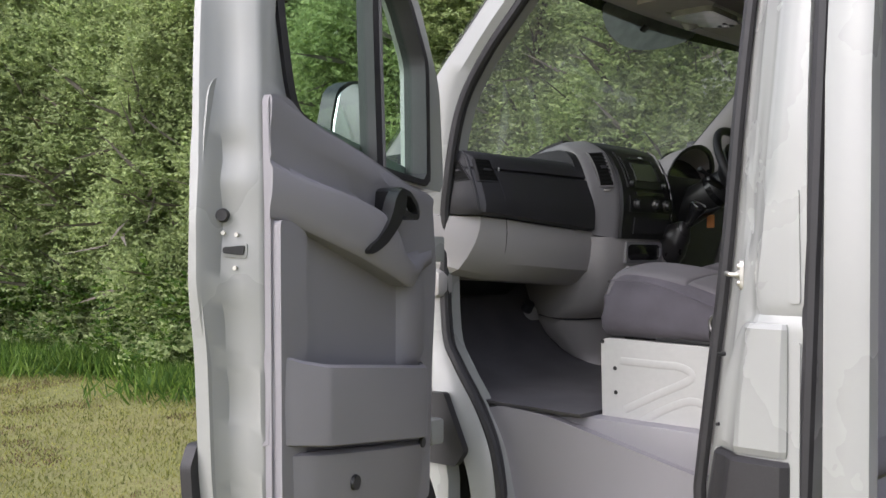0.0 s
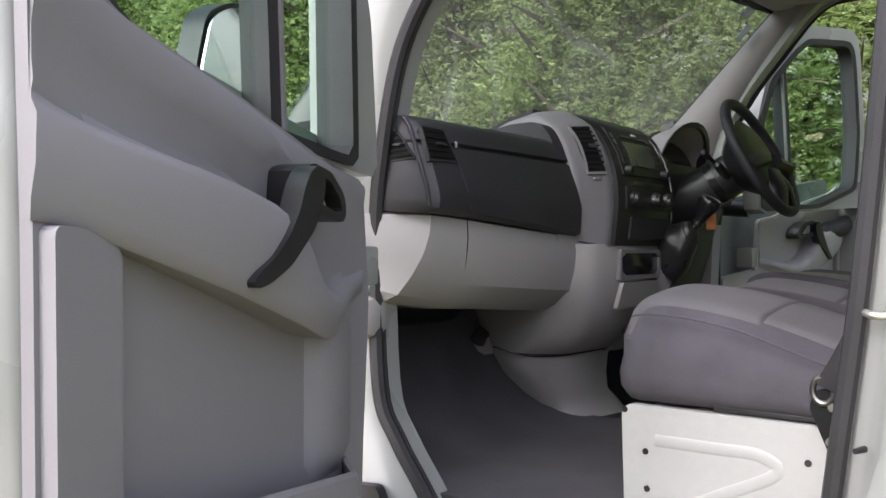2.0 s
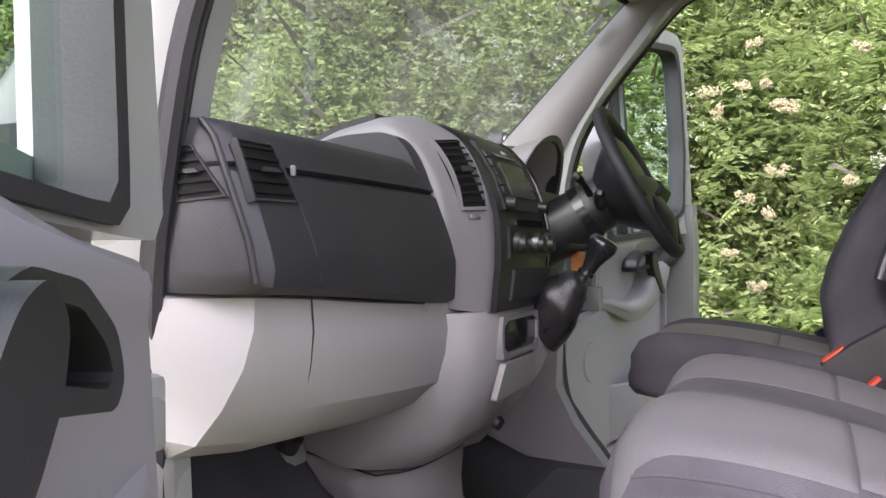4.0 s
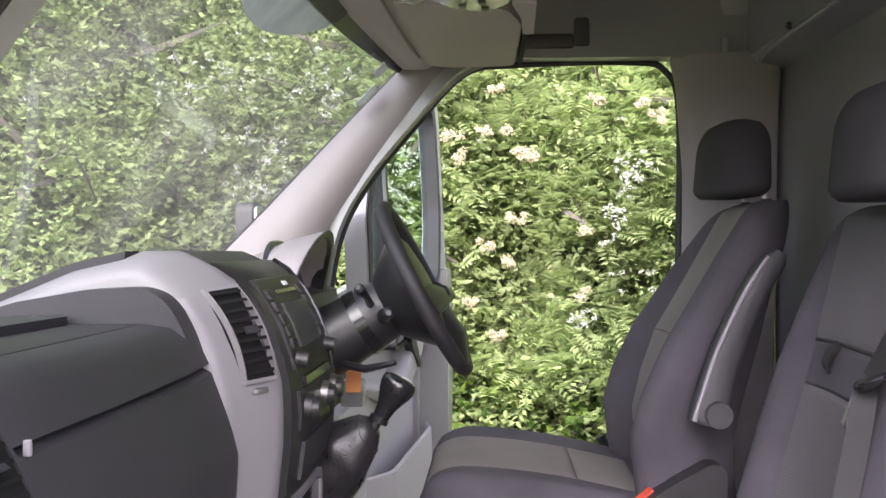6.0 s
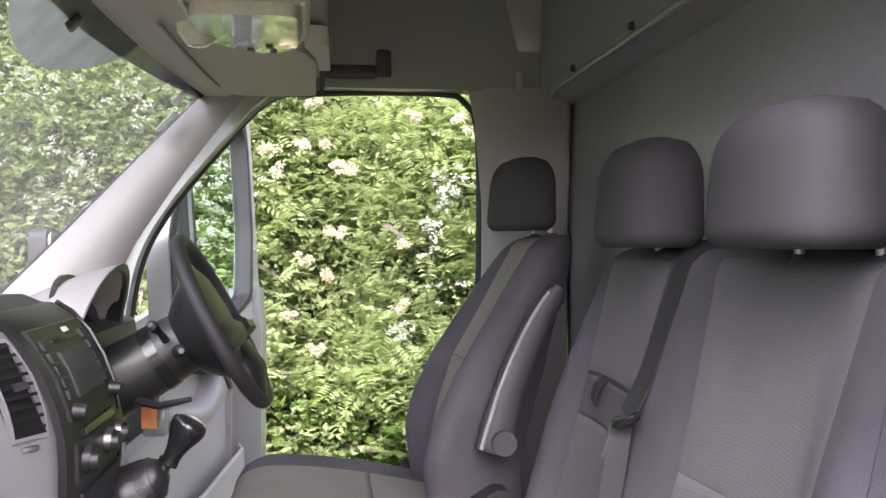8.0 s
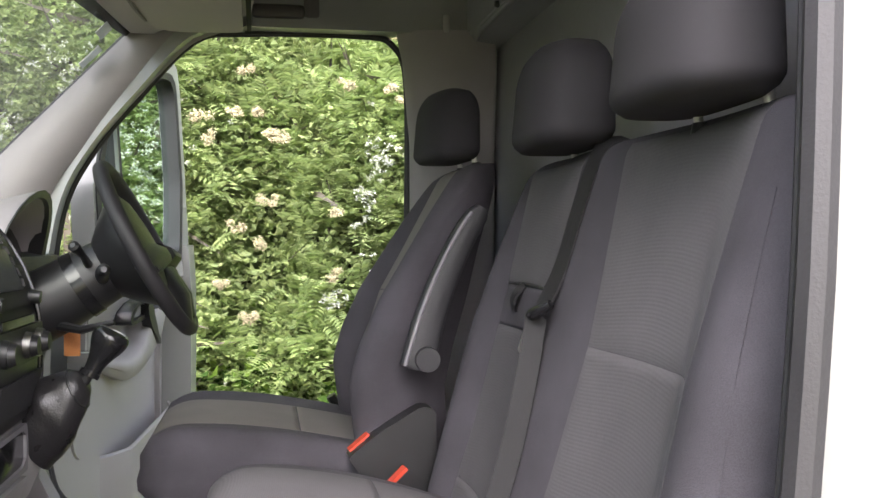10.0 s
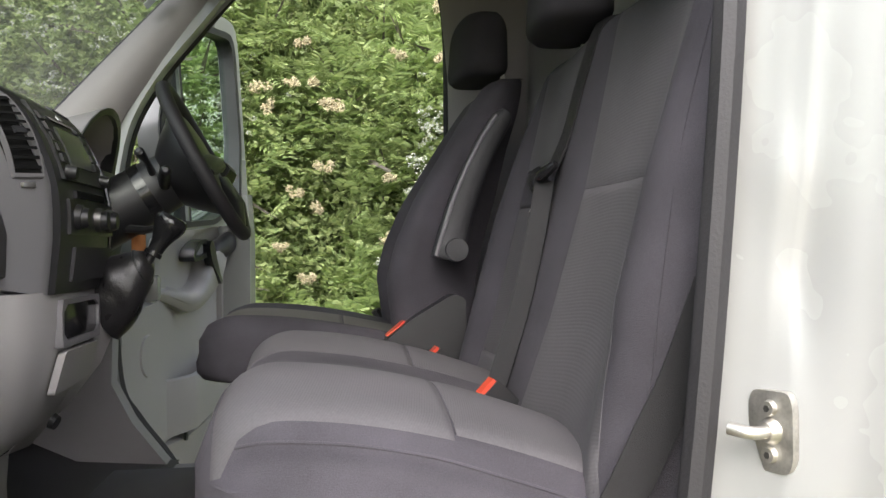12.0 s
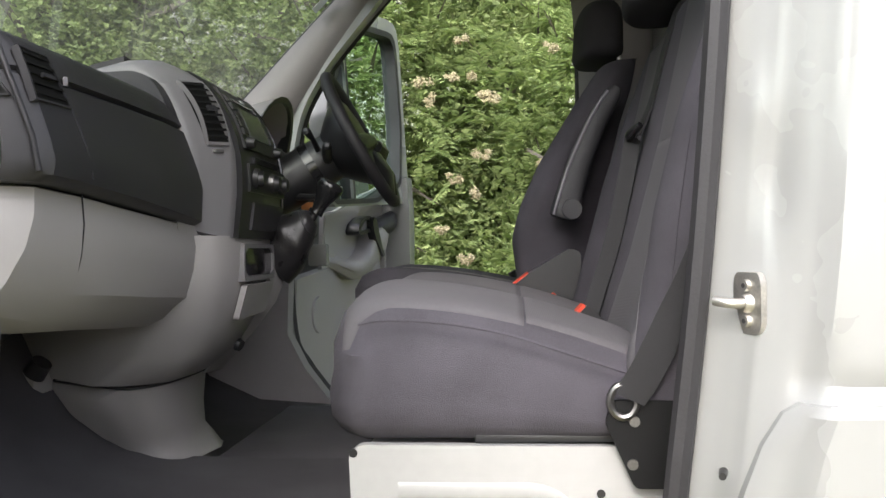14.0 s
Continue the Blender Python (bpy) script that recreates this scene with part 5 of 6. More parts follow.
# tunnel cover: it draws in below a ledge and flares over the floor mat
rings = []
for z, pts in ((1.004, ((-0.06, 1.3), (-0.088, 1.19), (-0.215, 1.0), (-0.212, 0.975), (-0.165, 0.945), (-0.05, 0.932), (0.10, 0.934), (0.145, 0.95), (0.16, 1.3))),
               (0.985, ((-0.06, 1.3), (-0.085, 1.19), (-0.205, 1.05), (-0.198, 0.985), (-0.158, 0.952), (-0.05, 0.938), (0.10, 0.936), (0.14, 0.955), (0.16, 1.3))),
               (0.94, ((-0.05, 1.3), (-0.065, 1.18), (-0.165, 1.05), (-0.155, 0.99), (-0.12, 0.962), (-0.03, 0.946), (0.10, 0.940), (0.135, 0.965), (0.16, 1.3))),
               (0.89, ((-0.04, 1.3), (-0.045, 1.16), (-0.105, 1.05), (-0.10, 1.0), (-0.075, 0.974), (0.0, 0.954), (0.115, 0.942), (0.15, 0.962), (0.17, 1.3))),
               (0.855, ((-0.035, 1.3), (-0.03, 1.12), (-0.062, 1.04), (-0.06, 1.0), (-0.04, 0.98), (0.01, 0.960), (0.135, 0.938), (0.185, 0.945), (0.20, 1.3))),
               (0.828, ((-0.03, 1.3), (-0.03, 1.10), (-0.05, 1.03), (-0.055, 0.985), (-0.04, 0.962), (0.01, 0.938), (0.15, 0.925), (0.208, 0.935), (0.22, 1.3))),
               (0.822, ((-0.03, 1.3), (-0.03, 1.10), (-0.062, 1.03), (-0.070, 0.98), (-0.052, 0.950), (0.005, 0.925), (0.155, 0.915), (0.22, 0.928), (0.23, 1.3)))):
    rings.append([(x, y, z) for x, y in pts])
part("tunnel_cover", loft(rings), LIGHT_GREY, dash, "grey moulded tunnel cover", 60)
part("cover_seam", tube(smooth_path([(-0.095, 1.185, 1.008), (-0.219, 0.998, 1.008), (-0.216, 0.972, 1.008), (-0.17, 0.938, 1.008), (-0.05, 0.925, 1.008), (0.10, 0.928, 1.008), (0.15, 0.946, 1.008)], 3), 0.002, 6), BLACK, dash)
part("floor_knob", disc((-0.165, 1.19, 1.03), (-0.17, 1.17, 1.055), 0.022, 0.020, 18, 0.004), DASH, dash)
part("tunnel_shoulder", rbox((-0.11, 1.24, 1.0), (0.10, 0.10, 0.08), 0.03), LIGHT_GREY, dash)
cub = part("cubby", frame_of([(-0.165, 1.205), (0.07, 1.205), (0.075, 1.278), (-0.165, 1.278)], [(-0.155, 1.214), (0.06, 1.214), (0.063, 1.27), (-0.155, 1.27)], lambda x, z, d: (x, 0.772 - d, z), -0.05, 0.003, 40), SILVER, dash)
part("cubby_inside", rbox((-0.047, 0.776, 1.242), (0.212, 0.006, 0.054), 0.001), GLOSS, cub)
part("console_flap", slab(fillet([(-0.145, 1.13), (0.055, 1.135), (0.06, 1.198), (-0.15, 1.198)], 0.008), lambda x, z, d: (x, 0.800 - (z - 1.13) * 0.30 - d, z), 0.0, 0.012, 0.003), LIGHT_GREY, dash)
part("lower_cap", disc((-0.01, 0.83, 1.07), (-0.012, 0.822, 1.066), 0.014, 0.012, 18), BLACK, dash)
part("side_cheek", loft([[(x1 - 0.02, y + 0.004, z), (x1 + 0.05, y - 0.012, z), (x1 + 0.075, y + 0.05, z), (x1 + 0.06, 1.2, z), (x1 - 0.02, 1.2, z)] for z, x1, y in ((1.275, 0.10, 0.775), (1.22, 0.095, 0.768), (1.15, 0.085, 0.795), (1.08, 0.085, 0.85), (1.0, 0.09, 0.925))]), LIGHT_GREY, dash, "", 60)

# driver's side: dash body, binnacle and column
part("driver_dash", loft([[(x, 1.42, 1.42), (x, 1.2, 1.53), (x, 0.98, 1.55), (x, y, 1.53), (x, y - 0.01, 1.46), (x, y + 0.02, 1.34), (x, y + 0.07, 1.16), (x, y + 0.16, 1.04), (x, 1.25, 1.02)] for x, y in ((0.12, 0.86), (0.25, 0.86), (0.5, 0.86), (0.75, 0.86), (0.88, 0.90), (0.95, 1.0))]), DASH, dash, "charcoal driver side dash", 35)
hood = []
for k in range(13):
    a = math.pi * k / 12
    x, z = 0.47 - 0.19 * math.cos(a), 1.485 + 0.175 * math.sin(a) ** 0.75
    hood.append([(x, 0.83 + 0.05 * (1 - math.sin(a)), z), (0.47 + (x - 0.47) * 0.93, 0.835 + 0.05 * (1 - math.sin(a)), 1.485 + (z - 1.485) * 0.92), (0.47 + (x - 0.47) * 0.90, 0.93, 1.485 + (z - 1.485) * 0.85), (0.47 + (x - 0.47) * 0.90, 1.06, 1.485 + (z - 1.485) * 0.50)])
part("instrument_hood", loft([[r[0], (r[0][0] * 0.7 + r[3][0] * 0.3, r[0][1] * 0.7 + r[3][1] * 0.3, r[0][2] * 0.8 + r[3][2] * 0.2), r[3], (r[3][0], r[3][1], r[3][2] - 0.02), (r[1][0], r[1][1] + 0.002, r[1][2])] for r in hood]), PILLAR, dash, "silver grey instrument hood", 45)
part("hood_liner", loft([[r[0], (r[0][0], r[0][1] - 0.003, r[0][2]), (r[1][0], r[1][1] - 0.003, r[1][2]), (r[2][0], r[2][1], r[2][2] - 0.004)] for r in hood], caps=False, closed=False), BLACK, dash, "black instrument surround", 45)
part("instrument_face", slab([(0.47 - 0.175 * math.cos(math.pi * k / 16), 1.485 + 0.155 * math.sin(math.pi * k / 16) ** 0.8) for k in range(17)], lambda x, z, d: (x, 0.90 + (z - 1.485) * 0.2 + d, z), 0.0, 0.01), GLOSS, dash, "dark instrument panel")

column = thing("steering_column", "black steering column shroud with two stalks", "steering column")
part("shroud", tube([(0.44, 0.90, 1.40), (0.45, 0.80, 1.45), (0.455, 0.72, 1.498), (0.458, 0.665, 1.53)], [0.075, 0.068, 0.062, 0.058], 20), BLACK, column)
part("collar", tube([(0.4525, 0.765, 1.471), (0.4535, 0.745, 1.483)], [0.0685, 0.0665], 20), GLOSS, column)
part("stalk", tube([(0.40, 0.735, 1.515), (0.335, 0.735, 1.535), (0.305, 0.741, 1.547), (0.297, 0.743, 1.551), (0.293, 0.744, 1.553)], [0.008, 0.006, 0.010, 0.010, 0.005], 12), BLACK, column)
part("stalk", tube([(0.40, 0.71, 1.49), (0.33, 0.70, 1.50), (0.262, 0.686, 1.508), (0.252, 0.684, 1.509), (0.247, 0.683, 1.510)], [0.012, 0.013, 0.012, 0.010, 0.005], 14), BLACK, column)
part("tilt_lever", tube([(0.42, 0.80, 1.40), (0.36, 0.74, 1.395), (0.34, 0.68, 1.41)], [0.010, 0.008, 0.005], 8), BLACK, column)
tag = thing("key_tag", "orange cardboard tag hanging below the column", "tag")
part("card", rbox((0.45, 0.775, 1.362), (0.006, 0.03, 0.05), 0.001), ORANGE, tag)

# steering wheel
wheel = thing("steering_wheel", "black moulded steering wheel with a broad hub", "steering wheel")
WC, WR = Vector((0.46, 0.635, 1.545)), 0.178
WX = Vector((1, 0, 0))
WY = Vector((0, 0.46, 0.888)).normalized()
WN = WX.cross(WY).normalized()


def on_wheel(a, r, h=0.0):
    return tuple(WC + WX * (r * math.sin(a)) + WY * (r * math.cos(a)) + WN * h)


part("rim", tube([on_wheel(2 * math.pi * k / 48, WR) for k in range(48)], 0.0155, 12, True), RUBBER, wheel, "black leather-look rim")
part("hub", tube([tuple(WC + WN * h) for h in (-0.085, -0.06, -0.025, -0.004, 0.008, 0.014)] if WN.y < 0 else [tuple(WC - WN * h) for h in (-0.085, -0.06, -0.025, -0.004, 0.008, 0.014)], [0.062, 0.088, 0.118, 0.125, 0.10, 0.06], 28), BLACK, wheel)
for a in (math.pi / 2 + 0.25, -math.pi / 2 - 0.25, math.pi - 0.3, math.pi + 0.3):
    part("spoke", tube([on_wheel(a, 0.06, 0.0), on_wheel(a, 0.12, 0.012), on_wheel(a, WR - 0.004)], [0.045, 0.034, 0.022], 10, flat=0.55), BLACK, wheel)

# gear lever
gear = thing("gear_lever", "black gear lever with glossy knob and leather boot", "gear lever")
B0, B1 = Vector((0.128, 0.778, 1.246)), Vector((0.104, 0.690, 1.334))
BA = Vector((0.25, -0.45, -0.86)).normalized()
BS = (B1 - B0).normalized().cross(BA).normalized()
rows = []
for k in range(15):
    t = k / 14
    ra = 0.044 * (1 - t) ** 0.75 + 0.019 + 0.010 * math.sin(math.pi * t)
    rb = 0.034 * (1 - t) ** 0.75 + 0.017 + 0.012 * math.sin(math.pi * t)
    c = B0.lerp(B1, t)
    ring = []
    for j in range(36):
        a = 2 * math.pi * j / 36
        w = 1 + 0.07 * math.sin(3 * a + 7 * t) * math.sin(math.pi * t) + 0.12 * noise.noise(Vector((math.cos(a) * 1.6, math.sin(a) * 1.6, t * 5))) * math.sin(math.pi * min(1, t * 1.2))
        ring.append(tuple(c + BA * (ra * w * math.cos(a)) + BS * (rb * w * math.sin(a))))
    rows.append(ring)
part("boot", loft(rows), LEATHER, gear, "creased black leather boot", 80)
part("boot_stitching", tube([tuple(Vector(p) * 1.0) for p in rows[12]], 0.002, 6, True), BLACK, gear)
part("shaft", tube([tuple(B1 - (B1 - B0).normalized() * 0.01), (0.106, 0.680, 1.352)], [0.0095, 0.009], 12), BLACK, gear)
part("collar", tube([(0.1045, 0.685, 1.343), (0.1055, 0.681, 1.350)], [0.0165, 0.0165], 16), GLOSS, gear)
KD = Vector((0.113, 0.646, 1.412)) - Vector((0.106, 0.680, 1.350))
knob_rows = [(0.0, 0.014), (0.12, 0.0145), (0.28, 0.0165), (0.45, 0.021), (0.62, 0.0265), (0.76, 0.0295), (0.88, 0.0295), (0.96, 0.027), (1.0, 0.022), (1.015, 0.012)]
part("knob", tube([tuple(Vector((0.106, 0.680, 1.350)) + KD * a) for a, r in knob_rows], [r for a, r in knob_rows], 24), GLOSS, gear, "glossy black gear knob")
part("knob_ring", tube([tuple(Vector((0.106, 0.680, 1.350)) + KD * 0.985 + Vector((math.cos(a), math.sin(a) * 0.88, math.sin(a) * 0.48)) * 0.0225) for a in (2 * math.pi * k / 28 for k in range(28))], 0.0016, 6, True), STEEL, gear)

# charcoal cheek beside the pod and the open tray along the top
cheek = [(1.30, 1.470), (1.16, 1.528), (1.06, 1.562), (0.97, 1.578), (0.91, 1.580), (0.886, 1.572), (0.870, 1.556), (0.858, 1.535), (0.848, 1.512), (0.842, 1.492), (0.86, 1.485), (1.0, 1.47)]
part("dash_cheek", slab(fillet(cheek, 0.01), lambda y, z, d: (-0.350 + d, y, z), 0.0, 0.0425, 0.006), DASH, dash)
part("top_tray", loft([[(x, 0.903, 1.5385), (x, 0.99, 1.5375), (x, 1.06, 1.535), (x, 1.06, 1.51), (x, 0.903, 1.51)] for x in (-0.84, -0.345)]), RUBBER, dash, "black open tray behind the lid")
part("tray_flap", slab(fillet([(-0.80, 1.0), (-0.365, 0.985), (-0.352, 1.0), (-0.352, 1.05), (-0.80, 1.06)], 0.008), lambda x, y, d: (x, y, 1.536 + d), 0.0, 0.012, 0.004), DASH, dash, "charcoal flap over the tray")


# ---- seats ----
def ring_level(x0, x1, front, back, z, n=56):
    """One level of a padded back: a shaped front and a plain rear."""
    pts = []
    for k in range(n + 1):
        x = x0 + (x1 - x0) * k / n
        pts.append((x, front(x, z), z))
    for k in range(1, 10):
        x = x1 + (x0 - x1) * k / 10
        pts.append((x, back, z))
    return pts


class Pad:
    """A backrest given by rows of z, x0, x1, y of the face and thickness, and a relief over x and z."""

    def __init__(self, rows, relief, soft=0.04, corner=0.05, near=0.0):
        self.rows, self.relief, self.soft, self.corner, self.near = rows, relief, soft, corner, near or soft
        self.top = rows[-1][0]

    def span(self, z):
        x0, x1, y, th = lerp(self.rows, min(z, self.top))
        d = z - (self.top - self.corner)
        if d > 0:
            k = self.corner - math.sqrt(max(0.0, self.corner ** 2 - min(d, self.corner) ** 2))
            x0, x1 = x0 + k, x1 - k
        return x0, x1, y, th

    def face(self, x, z):
        x0, x1, y, th = self.span(z)
        fall = 0.0
        for e, r in ((x - x0, self.near), (x1 - x, self.soft)):
            if e < r:
                fall += r * (1 - math.sqrt(max(0.0, 1 - (1 - max(e, 0.0) / r) ** 2)))
        d = z - (self.top - 0.03)
        lip = 0.03 - math.sqrt(max(0.0, 0.0009 - min(d, 0.03) ** 2)) if d > 0 else 0.0
        return y + self.relief(x, z) - fall - lip

    def mesh(self, n=44):
        z0 = self.rows[0][0]
        zs = [z0 + (self.top - 0.03 - z0) * k / n for k in range(n + 1)] + [self.top - 0.03 + 0.03 * math.sin(math.pi / 2 * k / 6) for k in range(1, 7)]
        rings = []
        for z in zs:
            x0, x1, y, th = self.span(z)
            rings.append(ring_level(x0, x1, self.face, y - th, z))
        return loft(rings)

    def panel(self, left, right, z0, z1, lift=0.0016, nx=22, nz=26):
        """A sewn cloth panel that follows the face; its rim dips into a seam."""
        rows = []
        for j in range(nz + 1):
            t = j / nz
            z = z0 + (z1 - z0) * t
            a, b = left(z), right(z)
            row = []
            for k in range(nx + 1):
                q = k / nx
                x = a + (b - a) * q
                rim = min(q * (b - a), (1 - q) * (b - a), t * (z1 - z0), (1 - t) * (z1 - z0)) / 0.006
                row.append((x, self.face(x, z) + 0.0003 + lift * math.sin(min(1.0, rim) * math.pi / 2), z))
            rows.append(row + [(p[0], p[1] - 0.008, p[2]) for p in row[::-1]])
        return loft(rows)


def cushion(name, x0, x1, y0, y1, z0, z_of, mat, parent, round_=0.05, label=""):
    """A seat cushion: z_of(sx, sy) is the top's height over shares -1..1 across and 0..1 from rear to front."""
    bm = bmesh.new()
    nx, ny = 26, 26
    xc, hx = (x0 + x1) / 2, (x1 - x0) / 2

    def shape(sx, sy):
        ex, ey = max(0, (abs(sx) - 0.80) / 0.20), max(0, (sy - 0.82) / 0.18)
        k = math.sqrt(ex * ex + ey * ey)
        drop = round_ * (1 - math.sqrt(max(0, 1 - min(1, k) ** 2)))
        return drop
    grid = [[None] * (ny + 1) for _ in range(nx + 1)]
    for i in range(nx + 1):
        for j in range(ny + 1):
            sx, sy = -1 + 2 * i / nx, j / ny
            # round the plan's front corners
            lim = 1.0 - 0.10 * max(0, (abs(sx) - 0.75) / 0.25) ** 2
            y = y0 + (y1 - y0) * sy * lim
            grid[i][j] = bm.verts.new((xc + hx * sx, y, z_of(sx, sy) - shape(sx, sy)))
    low = {}
    for i in range(nx):
        for j in range(ny):
            bm.faces.new((grid[i][j], grid[i + 1][j], grid[i + 1][j + 1], grid[i][j + 1]))
    edge = [grid[i][0] for i in range(nx)] + [grid[nx][j] for j in range(ny)] + [grid[i][ny] for i in range(nx, 0, -1)] + [grid[0][j] for j in range(ny, 0, -1)]
    prev = edge
    for f, dz in ((1.0, 0.3), (1.012, 0.55), (1.008, 0.8), (0.985, 0.96), (0.96, 1.0)):
        ring = []
        for v in edge:
            z = v.co.z + (z0 - v.co.z) * dz
            ring.append(bm.verts.new((xc + (v.co.x - xc) * f, y0 + (v.co.y - y0) * f, z)))
        for k in range(len(edge)):
            bm.faces.new((prev[k], prev[(k + 1) % len(edge)], ring[(k + 1) % len(edge)], ring[k]))
        prev = ring
    bm.faces.new(prev[::-1])
    return part(name, bm, mat, parent, label, 75)


def headrest(xc, y, z0, z1, width, depth, parent, turn=0.0):
    """A boxy padded headrest with a soft crease down each front corner."""
    rows, m = [], 18
    cz, sz = math.cos(radians(turn)), math.sin(radians(turn))
    for j in range(m + 1):
        t = j / m
        z = z0 + (z1 - z0) * t
        cap = max(0.0, (t - 0.55) / 0.45)
        low = max(0.0, (0.14 - t) / 0.14)
        r = math.sqrt(max(0.0, 1 - cap ** 2.6)) if cap else math.sqrt(1 - 0.55 * low ** 2)
        w = width / 2 * (1.0 - 0.10 * t) * (0.50 + 0.50 * r)
        d = depth / 2 * (0.30 + 0.70 * r) * (1.0 - 0.10 * t)
        yc = y - 0.045 * (z - z0)
        ring = []
        for k in range(40):
            a = 2 * math.pi * k / 40
            c, q = math.cos(a), math.sin(a)
            px, py = w * math.copysign(abs(c) ** 0.55, c), d * math.copysign(abs(q) ** 0.6, q)
            py += 0.010 * (1 - (px / w) ** 2) if q > 0 else 0.0
            ring.append((xc + px * cz - py * sz, yc + px * sz + py * cz, z))
        rows.append(ring)
    h = part("headrest", loft(rows), CLOTH_HEAD, parent, "charcoal cloth headrest", 75)
    for dx in (-0.075, 0.075):
        part("post", tube([(xc + dx, y - 0.048, z0 - 0.03), (xc + dx, y - 0.040, z0 + 0.03)], 0.0055, 12), STEEL, h, "chrome post")
        part("post_guide", disc((xc + dx, y - 0.048, z0 - 0.018), (xc + dx, y - 0.048, z0 - 0.006), 0.012, 0.010, 14), BLACK, h)
    return h


def strap(path, width, across, thick=0.0016):
    a = Vector(across).normalized() * width / 2
    rows = []
    pts = [Vector(p) for p in path]
    for i, p in enumerate(pts):
        d = (pts[min(i + 1, len(pts) - 1)] - pts[max(i - 1, 0)]).normalized()
        nn = d.cross(a).normalized() * thick
        rows.append([tuple(p - a + nn), tuple(p + a + nn), tuple(p + a - nn), tuple(p - a - nn)])
    return loft(rows)



bench = thing("bench_seat", "two-place bench seat in charcoal and grey cloth", "seat")


def bump_at(x, a, b, c):
    """A swell that rises from a to b and eases off at c."""
    if x < min(a, c) or x > max(a, c):
        return 0.0
    t = (x - a) / (b - a) if min(a, b) <= x <= max(a, b) else 1 - (x - b) / (c - b) * 0.55
    return math.sin(max(0.0, min(1.0, t)) * math.pi / 2) ** 2


def bench_relief(x, z):
    near = lerp([(1.08, 0.006), (1.18, 0.018), (1.30, 0.032), (1.42, 0.032), (1.54, 0.022), (1.69, 0.006)], z)[0]
    far = lerp([(1.08, 0.026), (1.25, 0.034), (1.40, 0.030), (1.55, 0.016), (1.69, 0.004)], z)[0]
    rise = near * bump_at(x, -0.640, -0.755, -0.86) + far * bump_at(x, 0.050, 0.120, 0.18)
    hollow = -0.010 * math.exp(-((x + 0.54) / 0.12) ** 2) - 0.008 * math.exp(-((x + 0.03) / 0.09) ** 2)
    return rise + hollow + 0.004 * math.exp(-((x + 0.27) / 0.07) ** 2)


BENCH = Pad([(1.06, -0.805, 0.165, 0.118, 0.13), (1.12, -0.812, 0.168, 0.104, 0.13), (1.25, -0.822, 0.168, 0.063, 0.13), (1.42, -0.830, 0.165, 0.020, 0.12), (1.55, -0.818, 0.145, -0.012, 0.09), (1.69, -0.800, 0.110, -0.046, 0.07)], bench_relief, 0.04, 0.05, 0.075)
bench_back = part("backrest", BENCH.mesh(), CLOTH_DARK, bench, "charcoal cloth backrest with grey woven panels", 75)


def line(*rows):
    return lambda z: lerp(rows, z)[0]


part("upper_insert", BENCH.panel(line((1.43, -0.708), (1.69, -0.716)), line((1.43, -0.390), (1.69, -0.368)), 1.4275, 1.678), CLOTH_MID, bench_back, "grey woven panel", 75)
part("lower_insert", BENCH.panel(line((1.08, -0.772), (1.20, -0.748), (1.43, -0.708)), line((1.08, -0.345), (1.43, -0.390)), 1.09, 1.4265), CLOTH_MID, bench_back, "grey woven panel", 75)
part("upper_insert", BENCH.panel(line((1.48, -0.195), (1.69, -0.215)), line((1.48, 0.060), (1.69, 0.062)), 1.490, 1.674), CLOTH_MID, bench_back, "grey woven panel", 75)
part("flap", BENCH.panel(line((1.41, -0.190), (1.49, -0.192)), line((1.41, 0.058), (1.49, 0.055)), 1.419, 1.484, 0.004), CLOTH_DARK, bench_back, "dark cloth flap with pull tab", 75)
part("lower_insert", BENCH.panel(line((1.08, -0.228), (1.43, -0.225)), line((1.08, 0.064), (1.43, 0.058)), 1.163, 1.4175), CLOTH_MID, bench_back, "grey woven panel", 75)
part("foot_roll", BENCH.panel(line((1.08, -0.228), (1.43, -0.225)), line((1.08, 0.064), (1.43, 0.058)), 1.09, 1.162, 0.006), CLOTH_MID, bench_back, "", 75)
part("flap_slot", tube([(x, BENCH.face(x, 1.487) + 0.001, 1.487) for x in (0.055, 0.0, -0.05, -0.10, -0.15, -0.19)], 0.0022, 6), BLACK, bench_back)
part("pull_tab", strap(smooth_path([(-0.035, BENCH.face(-0.035, 1.484) + 0.003, 1.486), (-0.038, 0.014, 1.475), (-0.030, 0.018, 1.458), (-0.022, 0.012, 1.447)], 3), 0.020, (1, 0, 0.35), 0.002), BELT, bench_back)
part("flank_seam", tube(smooth_path([(x, BENCH.face(x, z) + 0.0005, z) for x, z in ((-0.788, 1.11), (-0.800, 1.20), (-0.800, 1.32), (-0.790, 1.45), (-0.770, 1.60))], 4), 0.0008, 6), CLOTH_DARK, bench_back)


def bench_top(sx, sy):
    ridge = 0.010 * math.cos(sx * math.pi * 2)
    return 1.112 + 0.094 * math.sin(min(1.0, sy * 1.12) * math.pi / 2) ** 0.9 - ridge * 0.9


cushion("cushion", -0.775, 0.135, 0.06, 0.505, 1.02, bench_top, CLOTH_DARK, bench, 0.07, "charcoal cloth cushion")


